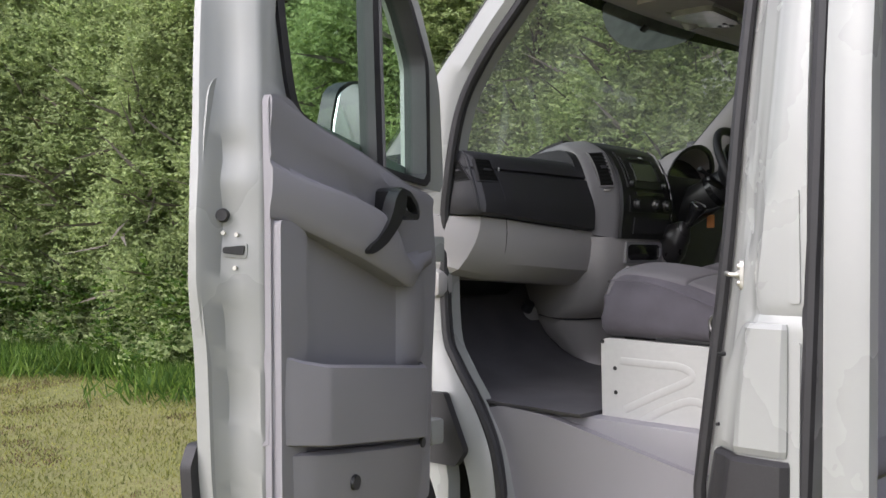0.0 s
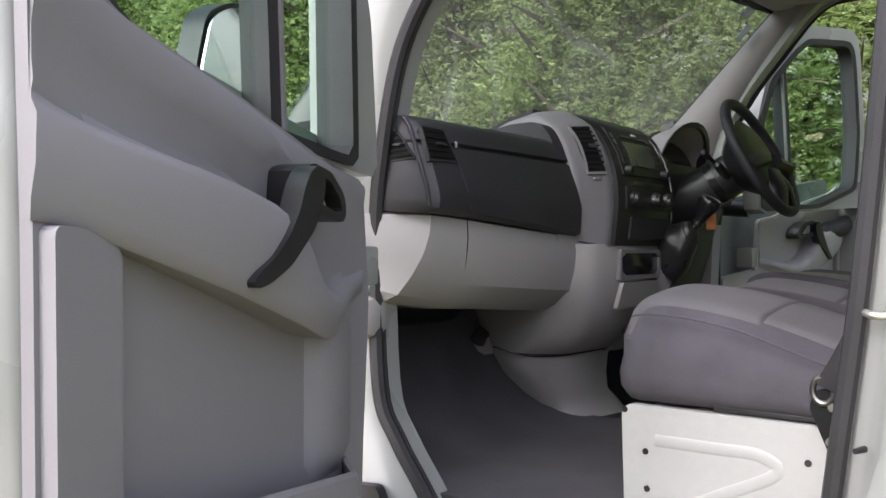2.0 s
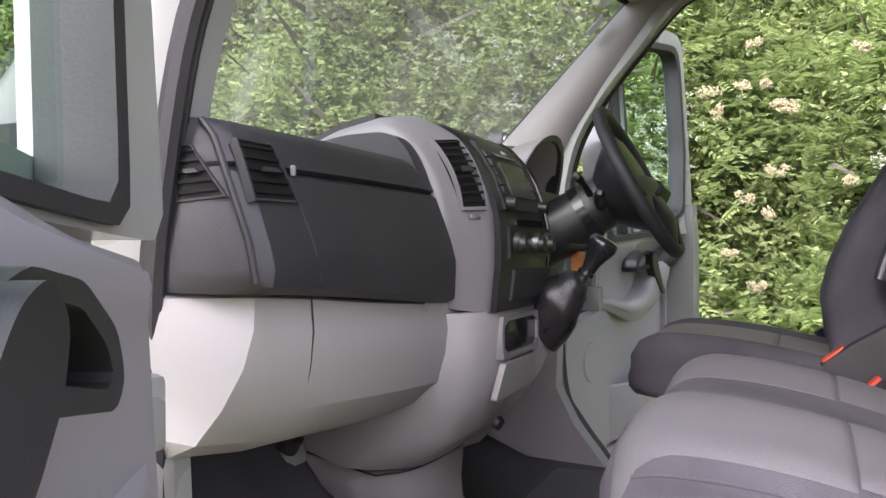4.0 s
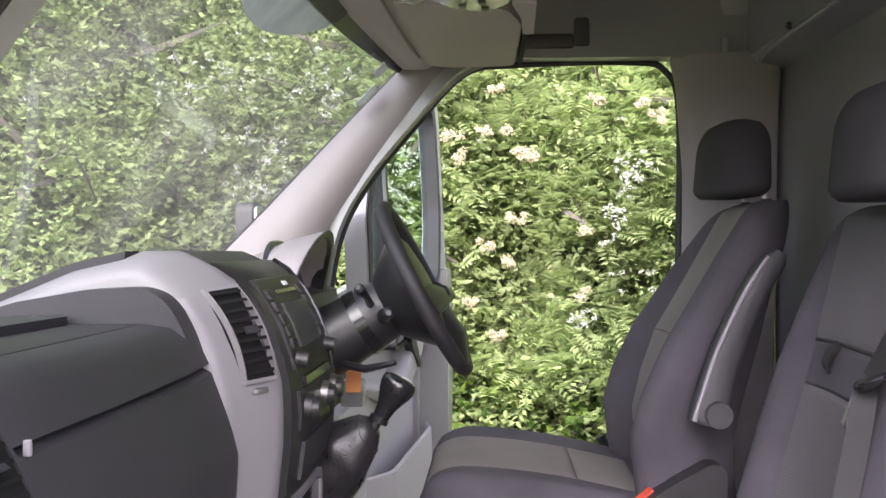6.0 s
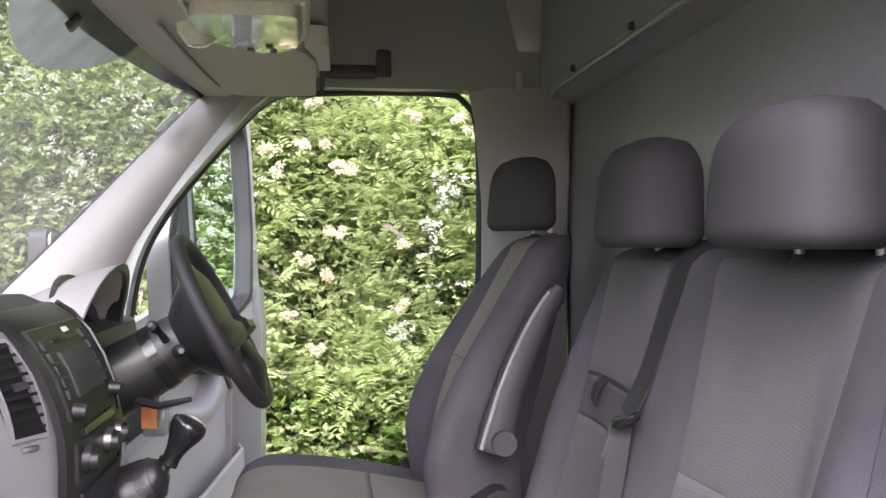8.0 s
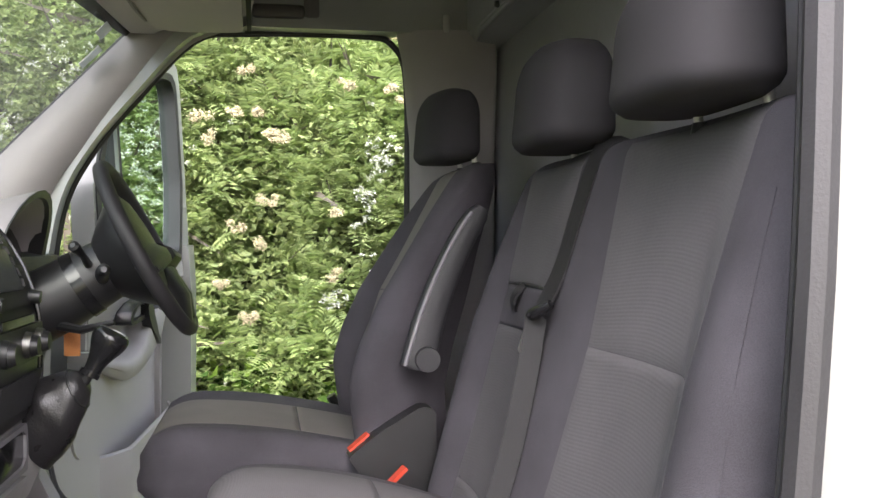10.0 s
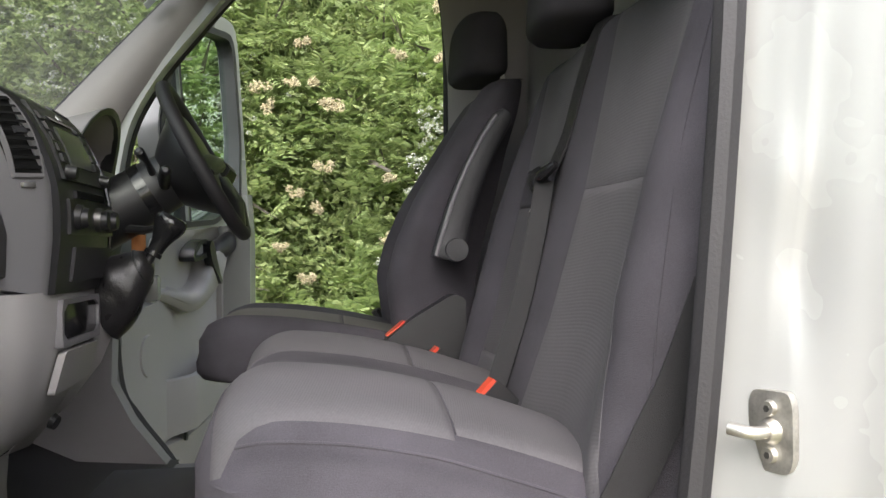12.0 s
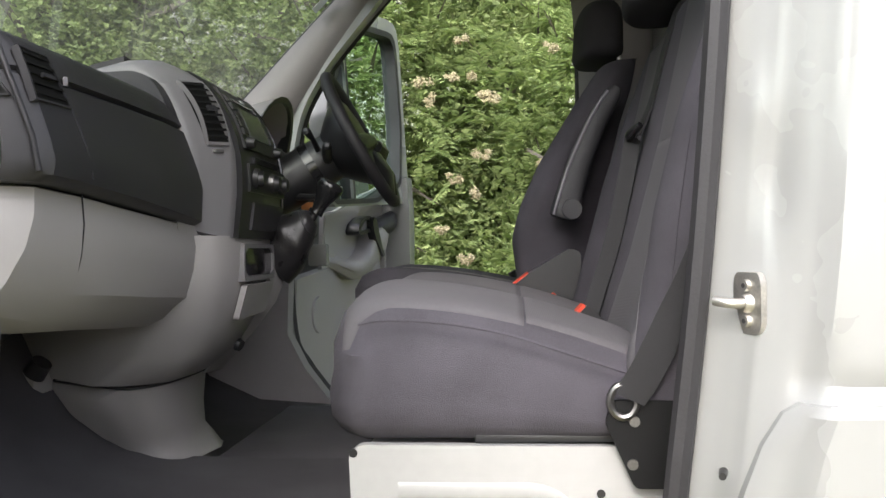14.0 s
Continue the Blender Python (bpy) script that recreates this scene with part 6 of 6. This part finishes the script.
def top_panel(x0, x1, y0, y1, xc, hx, ya, yb, zf, lift=0.0015, round_=0.07):
    """A sewn cloth panel on a cushion's top."""
    rows = []
    for j in range(25):
        t = j / 24
        y = y0 + (y1 - y0) * t
        row = []
        for k in range(17):
            q = k / 16
            x = x0 + (x1 - x0) * q
            sx = (x - xc) / hx
            lim = 1.0 - 0.10 * max(0, (abs(sx) - 0.75) / 0.25) ** 2
            sy = (y - ya) / (yb - ya) / lim
            ex, ey = max(0, (abs(sx) - 0.80) / 0.20), max(0, (sy - 0.82) / 0.18)
            kk = min(1, math.sqrt(ex * ex + ey * ey))
            drop = round_ * (1 - math.sqrt(1 - kk * kk))
            rim = min(q * (x1 - x0), (1 - q) * (x1 - x0), t * (y1 - y0), (1 - t) * (y1 - y0)) / 0.006
            row.append((x, y, zf(sx, sy) - drop + 0.0003 + lift * math.sin(min(1.0, rim) * math.pi / 2)))
        rows.append(row + [(p[0], p[1], p[2] - 0.010) for p in row[::-1]])
    return loft(rows)


for xa, xb, ya, yb in ((-0.735, -0.475, 0.245, 0.482), (-0.725, -0.465, 0.09, 0.242), (-0.245, -0.005, 0.245, 0.490), (-0.240, -0.005, 0.09, 0.242)):
    part("seat_panel", top_panel(xa, xb, ya, yb, -0.32, 0.455, 0.06, 0.505, bench_top), CLOTH_MID, bench, "grey woven seat panel", 75)
part("piping", tube(smooth_path([(-0.775, 0.08, 1.09), (-0.778, 0.135, 1.108), (-0.779, 0.205, 1.132), (-0.778, 0.271, 1.153), (-0.776, 0.348, 1.167), (-0.772, 0.42, 1.171), (-0.766, 0.455, 1.166)], 4), 0.002, 6), CLOTH_DARK, bench)
headrest(-0.607, -0.016, 1.690, 1.828, 0.268, 0.115, bench, -3)
headrest(-0.165, -0.022, 1.690, 1.840, 0.270, 0.115, bench, -4)

# lap and shoulder belt over the middle place
belt = thing("seat_belt", "black seat belt with steel tongue on the backrest", "seat belt")
def on_bench(x, z, d=0.004):
    return (x, BENCH.face(x, z) + d, z)


part("webbing", strap(smooth_path([(-0.278, -0.078, 1.694), on_bench(-0.272, 1.682, 0.006), on_bench(-0.256, 1.60), on_bench(-0.236, 1.52), on_bench(-0.222, 1.462, 0.014)], 4), 0.046, (1, 0, 0.25)), BELT, belt)
part("lap_webbing", strap(smooth_path([on_bench(-0.232, 1.452, 0.022), on_bench(-0.240, 1.38, 0.018), on_bench(-0.246, 1.27, 0.016), on_bench(-0.250, 1.16, 0.018), on_bench(-0.252, 1.09, 0.020)], 4), 0.030, (0.45, 1, 0.3)), BELT, belt)
part("guide", tube(smooth_path([on_bench(-0.275, 1.472, 0.018), on_bench(-0.255, 1.460, 0.028), on_bench(-0.228, 1.454, 0.028), on_bench(-0.195, 1.454, 0.014)], 3), [0.006, 0.007, 0.008, 0.009, 0.009, 0.009, 0.008, 0.007, 0.006, 0.005], 10), GLOSS, belt)
tg = [on_bench(x, z, 0.026) for x, z in ((-0.226, 1.446), (-0.212, 1.446), (-0.196, 1.404), (-0.210, 1.400))]
part("tongue", finish(loft([tg, [(p[0], p[1] + 0.003, p[2]) for p in tg]]), 0.001), STEEL, belt)


def buckle(p, lean, label):
    b = thing("belt_buckle", label, "belt buckle", "seat belt buckles")
    mm = Matrix.Translation(p) @ Euler((radians(lean), 0, radians(8))).to_matrix().to_4x4()
    part("casing", loft([[tuple(mm @ Vector(q)) for q in ring] for ring in ([(-0.014, -0.024, -0.11), (0.014, -0.024, -0.11), (0.014, 0.02, -0.11), (-0.014, 0.02, -0.11)], [(-0.016, -0.030, -0.03), (0.016, -0.030, -0.03), (0.016, 0.026, -0.03), (-0.016, 0.026, -0.03)], [(-0.015, -0.028, -0.002), (0.015, -0.028, -0.002), (0.015, 0.026, -0.002), (-0.015, 0.026, -0.002)])]), BLACK, b)
    part("release_button", finish(loft([[tuple(mm @ Vector(q)) for q in [(-0.011, -0.026, z), (0.011, -0.026, z), (0.011, 0.020, z), (-0.011, 0.020, z)]] for z in (-0.006, 0.004)]), 0.002), RED, b, "red release button")


buckle((0.245, 0.240, 1.186), -38, "black belt buckle with red button beside the driver's seat")
buckle((0.16, 0.182, 1.140), -42, "black belt buckle with red button between the seats")
buckle((-0.325, 0.155, 1.142), -45, "black belt buckle with red button in the bench")

# bench base: white pressed steel box
base = thing("pedestal", "white painted steel pedestal with pressed ribs under the bench", "pedestal")
plate = fillet([(0.075, 0.70), (0.46, 0.765), (0.468, 1.005), (0.455, 1.016), (0.075, 1.012)], 0.008)
part("side_plate", slab(plate, lambda y, z, d: (-0.78 + d, y, z), 0.0, 0.02, 0.004), WHITE_MATT, base)
part("box", rbox((-0.35, 0.255, 0.90), (0.82, 0.40, 0.21), 0.01), WHITE_MATT, base)


def rib(path, r):
    """A flat pressed rib that swells softly out of the plate."""
    bm = tube(smooth_path([(0, y, z) for y, z in path], 5), r, 12)
    for v in bm.verts:
        v.co.x = -0.7795 + v.co.x * 0.2
    return bm


part("rib", rib([(0.406, 0.959), (0.30, 0.958), (0.229, 0.956), (0.204, 0.930), (0.30, 0.880), (0.393, 0.832)], 0.011), WHITE_MATT, base)
part("rib", rib([(0.13, 0.845), (0.204, 0.875), (0.331, 0.814), (0.315, 0.798), (0.204, 0.767)], 0.011), WHITE_MATT, base)
for y, z in ((0.423, 0.938), (0.42, 0.875), (0.155, 0.955), (0.462, 1.006)):
    part("hole", disc((-0.778, y, z), (-0.7815, y, z), 0.0055, 0.0055, 14), BLACK, base)
part("seat_rail", rbox((-0.755, 0.20, 1.022), (0.03, 0.22, 0.012), 0.003), BLACK, base)

anchor = thing("belt_anchor", "black belt bracket with steel ring beside the bench", "belt anchor")
part("bracket", slab(fillet([(0.055, 0.965), (0.115, 0.965), (0.15, 1.045), (0.14, 1.072), (0.055, 1.072)], 0.008), lambda y, z, d: (-0.79 + d, y, z), -0.008, 0.004, 0.002), LOUVRE, anchor)
part("ring", tube([(-0.80, 0.128 + 0.016 * math.cos(t), 1.072 + 0.020 * math.sin(t)) for t in (2 * math.pi * k / 20 for k in range(20))], 0.005, 8, True), DARK_STEEL, anchor)
for y, z in ((0.115, 1.047), (0.118, 0.995)):
    part("bolt", disc((-0.79, y, z), (-0.802, y, z), 0.0075, 0.0065, 14, 0.001), DARK_STEEL, anchor)
part("webbing", strap(smooth_path([(-0.803, 0.122, 1.075), (-0.808, 0.100, 1.110), (-0.812, 0.068, 1.175), (-0.815, 0.035, 1.245), (-0.81, -0.03, 1.42), (-0.80, -0.10, 1.60)], 4), 0.040, (0.1, 1, 0.45)), BELT, anchor)

# driver's seat
seat = thing("driver_seat", "driver's seat in charcoal and grey cloth with folded armrest", "seat")


def driver_relief(x, z):
    k = lerp([(1.10, 0.045), (1.30, 0.056), (1.45, 0.050), (1.60, 0.028), (1.72, 0.006)], z)[0]
    half = 0.5 * (lerp(DRIVER_ROWS, z)[1] - lerp(DRIVER_ROWS, z)[0])
    xc = 0.5 * (lerp(DRIVER_ROWS, z)[1] + lerp(DRIVER_ROWS, z)[0])
    u = abs(x - xc) / half
    return k * math.sin(max(0.0, min(1.0, (u - 0.52) / 0.30)) * math.pi / 2) ** 2 - 0.008 * math.exp(-(u / 0.4) ** 2)


DRIVER_ROWS = [(1.10, 0.262, 0.738, 0.172, 0.12), (1.18, 0.252, 0.748, 0.192, 0.13), (1.28, 0.245, 0.755, 0.198, 0.13), (1.36, 0.246, 0.752, 0.180, 0.13), (1.45, 0.252, 0.736, 0.143, 0.12), (1.55, 0.268, 0.706, 0.096, 0.10), (1.63, 0.290, 0.676, 0.058, 0.09), (1.715, 0.318, 0.640, 0.016, 0.07)]
DRIVER = Pad(DRIVER_ROWS, driver_relief, 0.045, 0.06)
dback = part("backrest", DRIVER.mesh(), CLOTH_DARK, seat, "charcoal cloth backrest with grey centre", 75)
part("upper_insert", DRIVER.panel(line((1.45, 0.352), (1.70, 0.395)), line((1.45, 0.640), (1.70, 0.575)), 1.451, 1.708), CLOTH_LIT, dback, "grey woven panel", 75)
part("lower_insert", DRIVER.panel(line((1.10, 0.372), (1.28, 0.355), (1.45, 0.352)), line((1.10, 0.622), (1.28, 0.642), (1.45, 0.640)), 1.14, 1.449), CLOTH_LIT, dback, "grey woven panel", 75)


def drv_top(sx, sy):
    return 1.150 + 0.062 * math.sin(min(1.0, sy * 1.15) * math.pi / 2) + 0.016 * max(0, (abs(sx) - 0.45) / 0.55) ** 1.5


cushion("cushion", 0.245, 0.765, 0.16, 0.632, 1.088, drv_top, CLOTH_DARK, seat, 0.05, "charcoal cloth cushion")
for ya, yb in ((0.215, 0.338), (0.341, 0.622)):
    part("seat_panel", top_panel(0.365, 0.645, ya, yb, 0.505, 0.26, 0.16, 0.632, drv_top, 0.0015, 0.05), CLOTH_LIT, seat, "grey woven seat panel", 75)
headrest(0.478, 0.028, 1.724, 1.872, 0.255, 0.105, seat, 4)
arm = smooth_path([(0.215, 0.012, 1.618), (0.212, 0.055, 1.55), (0.208, 0.10, 1.45), (0.204, 0.128, 1.36), (0.204, 0.135, 1.325)], 4)


def paddle(path, half, thick):
    rows = []
    P = [Vector(p) for p in path]
    for i, p in enumerate(P):
        d = (P[min(i + 1, len(P) - 1)] - P[max(i - 1, 0)]).normalized()
        w = d.cross(Vector((1, 0, 0))).normalized()
        ring = []
        for k in range(16):
            t = 2 * math.pi * k / 16
            c, q = math.cos(t), math.sin(t)
            ring.append(tuple(p + w * half[i] * math.copysign(abs(c) ** 0.6, c) + Vector((1, 0, 0)) * thick * math.copysign(abs(q) ** 0.6, q)))
        rows.append(ring)
    return loft(rows)


hw = [0.012] + [0.020 + 0.014 * (i / (len(arm) - 3)) for i in range(len(arm) - 2)] + [0.016]
part("armrest", paddle(arm, hw, 0.020), DASH, seat, "dark folded armrest", 60)
# grey line added as a painted highlight along the armrest's edge
part("armrest_highlight", tube([(p[0] - 0.019, p[1] + h * 0.75, p[2] + 0.004) for p, h in list(zip(arm, hw))[1:-1]], 0.004, 8), DOOR_GREY, seat)
part("armrest_pivot", disc((0.20, 0.12, 1.345), (0.172, 0.12, 1.345), 0.024, 0.022, 20, 0.003), DASH, seat)
part("seat_plinth", rbox((0.50, 0.37, 0.95), (0.46, 0.42, 0.26), 0.02), BLACK, seat)
part("side_cover", slab(fillet([(0.262, 1.168), (0.205, 1.212), (0.125, 1.258), (0.10, 1.25), (0.10, 1.10), (0.20, 1.09)], 0.012), lambda y, z, d: (0.205 + d, y, z), 0.0, 0.05, 0.008), BLACK, seat, "black slanted hinge cover")
part("belt_stalk", tube([(0.76, 0.20, 1.10), (0.76, 0.24, 1.17), (0.757, 0.255, 1.195)], 0.012, 8), BLACK, seat)

# ---- overhead fittings ----
VISOR = material("pale_grey_visor_vinyl", (0.46, 0.43, 0.41), 0.7, spread=0.03, scale=5, bump=0.2, fine=700)
visor = thing("sun_visor", "grey padded sun visor folded against the header", "sun visor")
part("pad", slab(fillet([(0.14, 0.665), (0.70, 0.650), (0.735, 0.60), (0.72, 0.452), (0.31, 0.447), (0.20, 0.475)], 0.03), lambda x, y, d: (x, y, 2.046 + d), -0.012, 0.014, 0.008, 3), VISOR, visor)
# solid near-black strip that paints the shade in the gap beside the visor
part("visor_gap_shade", slab(fillet([(0.28, 0.440), (0.72, 0.444), (0.73, 0.434), (0.28, 0.428)], 0.004), lambda x, y, d: (x, y, 2.050 + d), -0.012, 0.012, 0.003), LOUVRE, visor, "near-black strip for the shade along the visor's edge")
part("pivot_cap", slab(fillet([(0.16, 0.468), (0.28, 0.446), (0.40, 0.442), (0.40, 0.420), (0.16, 0.425)], 0.015), lambda x, y, d: (x, y, 2.056 + d), -0.022, 0.012, 0.010, 3), LINING, visor)
part("fold_line", tube([(0.07, 0.690, 2.046), (0.30, 0.684, 2.047), (0.60, 0.672, 2.048), (0.70, 0.664, 2.05)], 0.0035, 8), PILLAR, visor)
lamp = thing("interior_lamp", "grey overhead lamp unit with clear lens and switches", "interior lamp")
part("housing", slab(fillet([(-0.32, 0.655), (-0.02, 0.655), (0.06, 0.60), (0.105, 0.52), (0.06, 0.455), (-0.32, 0.445)], 0.04), lambda x, y, d: (x, y, 2.065 + d), -0.042, 0.0, 0.014, 3), LINING, lamp)
LENS = material("clear_lamp_lens", (0.44, 0.43, 0.40), 0.12, spread=0.08, scale=25, coat=1.0)
part("lens", slab(fillet([(-0.17, 0.615), (0.0, 0.605), (0.065, 0.565), (0.098, 0.515), (0.05, 0.472), (-0.17, 0.465)], 0.03), lambda x, y, d: (x, y, 2.026 + d), -0.022, 0.0, 0.014, 4), LENS, lamp, "clear glossy lamp lens")
part("lens_rim", tube(smooth_path([(-0.17, 0.620, 2.022), (0.0, 0.612, 2.021), (0.07, 0.568, 2.020), (0.103, 0.514, 2.020), (0.052, 0.466, 2.021), (-0.17, 0.459, 2.022)], 4), 0.004, 8), STEEL, lamp)
for x, y in ((0.055, 0.545), (0.070, 0.510), (0.030, 0.515)):
    part("switch", rbox((x, y, 2.004), (0.020, 0.012, 0.006), 0.002), BLACK, lamp)
part("reading_spot", tube([(-0.02, 0.618, 2.04), (-0.015, 0.616, 2.015), (-0.01, 0.614, 1.998), (-0.008, 0.613, 1.992)], [0.034, 0.032, 0.022, 0.008], 20), LENS, lamp, "round glossy reading spot")
grab = thing("grab_handle", "dark grey grab handle above the driver's door", "grab handle")
GRAB = material("dark_grey_handle_plastic", (0.085, 0.08, 0.08), 0.5, spread=0.05, scale=8, bump=0.15, fine=800)
part("bar", rbox((0.792, 0.372, 2.104), (0.022, 0.125, 0.034), 0.010), GRAB, grab)
part("mount", rbox((0.805, 0.294, 2.126), (0.036, 0.042, 0.072), 0.010), GRAB, grab)
part("mount", rbox((0.808, 0.432, 2.106), (0.03, 0.03, 0.036), 0.008), GRAB, grab)

# ---- near front wheel and wing ----
tyre = thing("front_wheel", "black front tyre behind the open door", "wheel")
rows = []
for k in range(40):
    a = 2 * math.pi * k / 40
    rows.append([(x, 1.30 + r * math.cos(a), 0.345 + r * math.sin(a)) for x, r in ((-0.93, 0.21), (-0.95, 0.26), (-0.945, 0.31), (-0.92, 0.338), (-0.83, 0.345), (-0.74, 0.338), (-0.72, 0.30), (-0.73, 0.21))])
part("tyre", loft(rows, loop=True), TYRE, tyre)
part("rim", disc((-0.90, 1.30, 0.345), (-0.76, 1.30, 0.345), 0.215, 0.215, 32, 0.01), STEEL, tyre)
copy_thing(tyre, pose(1.68, 0, 0))
arch = [(1.30 + 0.43 * math.cos(radians(a)), 0.36 + 0.46 * math.sin(radians(a))) for a in range(175, -1, -8)]
wing = [(1.75, 0.35), (1.85, 0.6), (1.80, 0.95), (1.55, 1.18), (1.10, 1.40), (1.03, 1.36), (1.02, 1.0), (0.97, 0.88), (0.90, 0.80), (0.86, 0.60), (0.86, 0.38)]
for sd in (-1, 1):
    part("front_wing", slab(wing + arch, lambda y, z, d: (sd * (0.90 + d), y, z), 0.0, 0.05), WHITE, van, "white front wing")
    part("wing_strip", slab(fillet([(1.03, 0.835), (0.87, 0.846), (0.792, 0.69), (0.825, 0.645), (1.03, 0.64)], 0.012), lambda y, z, d: (sd * (0.94 + d), y, z), 0.0, 0.022, 0.006), RUBBER, van, "black side protection strip")
    part("arch_liner", loft([[(sd * x, 1.30 + 0.44 * math.cos(radians(a)), 0.36 + 0.47 * math.sin(radians(a))) for x in (0.62, 0.91)] for a in range(-10, 191, 10)], caps=False, closed=False), BLACK, van)
part("bonnet", loft([[(x, 1.36, 1.42), (x, 1.60, 1.30), (x, 1.80, 1.12), (x, 1.92, 0.8), (x, 1.95, 0.4), (x, 1.88, 0.4), (x, 1.36, 1.36)] for x in (-0.92, -0.5, 0, 0.5, 0.92)]), WHITE, van, "white bonnet")
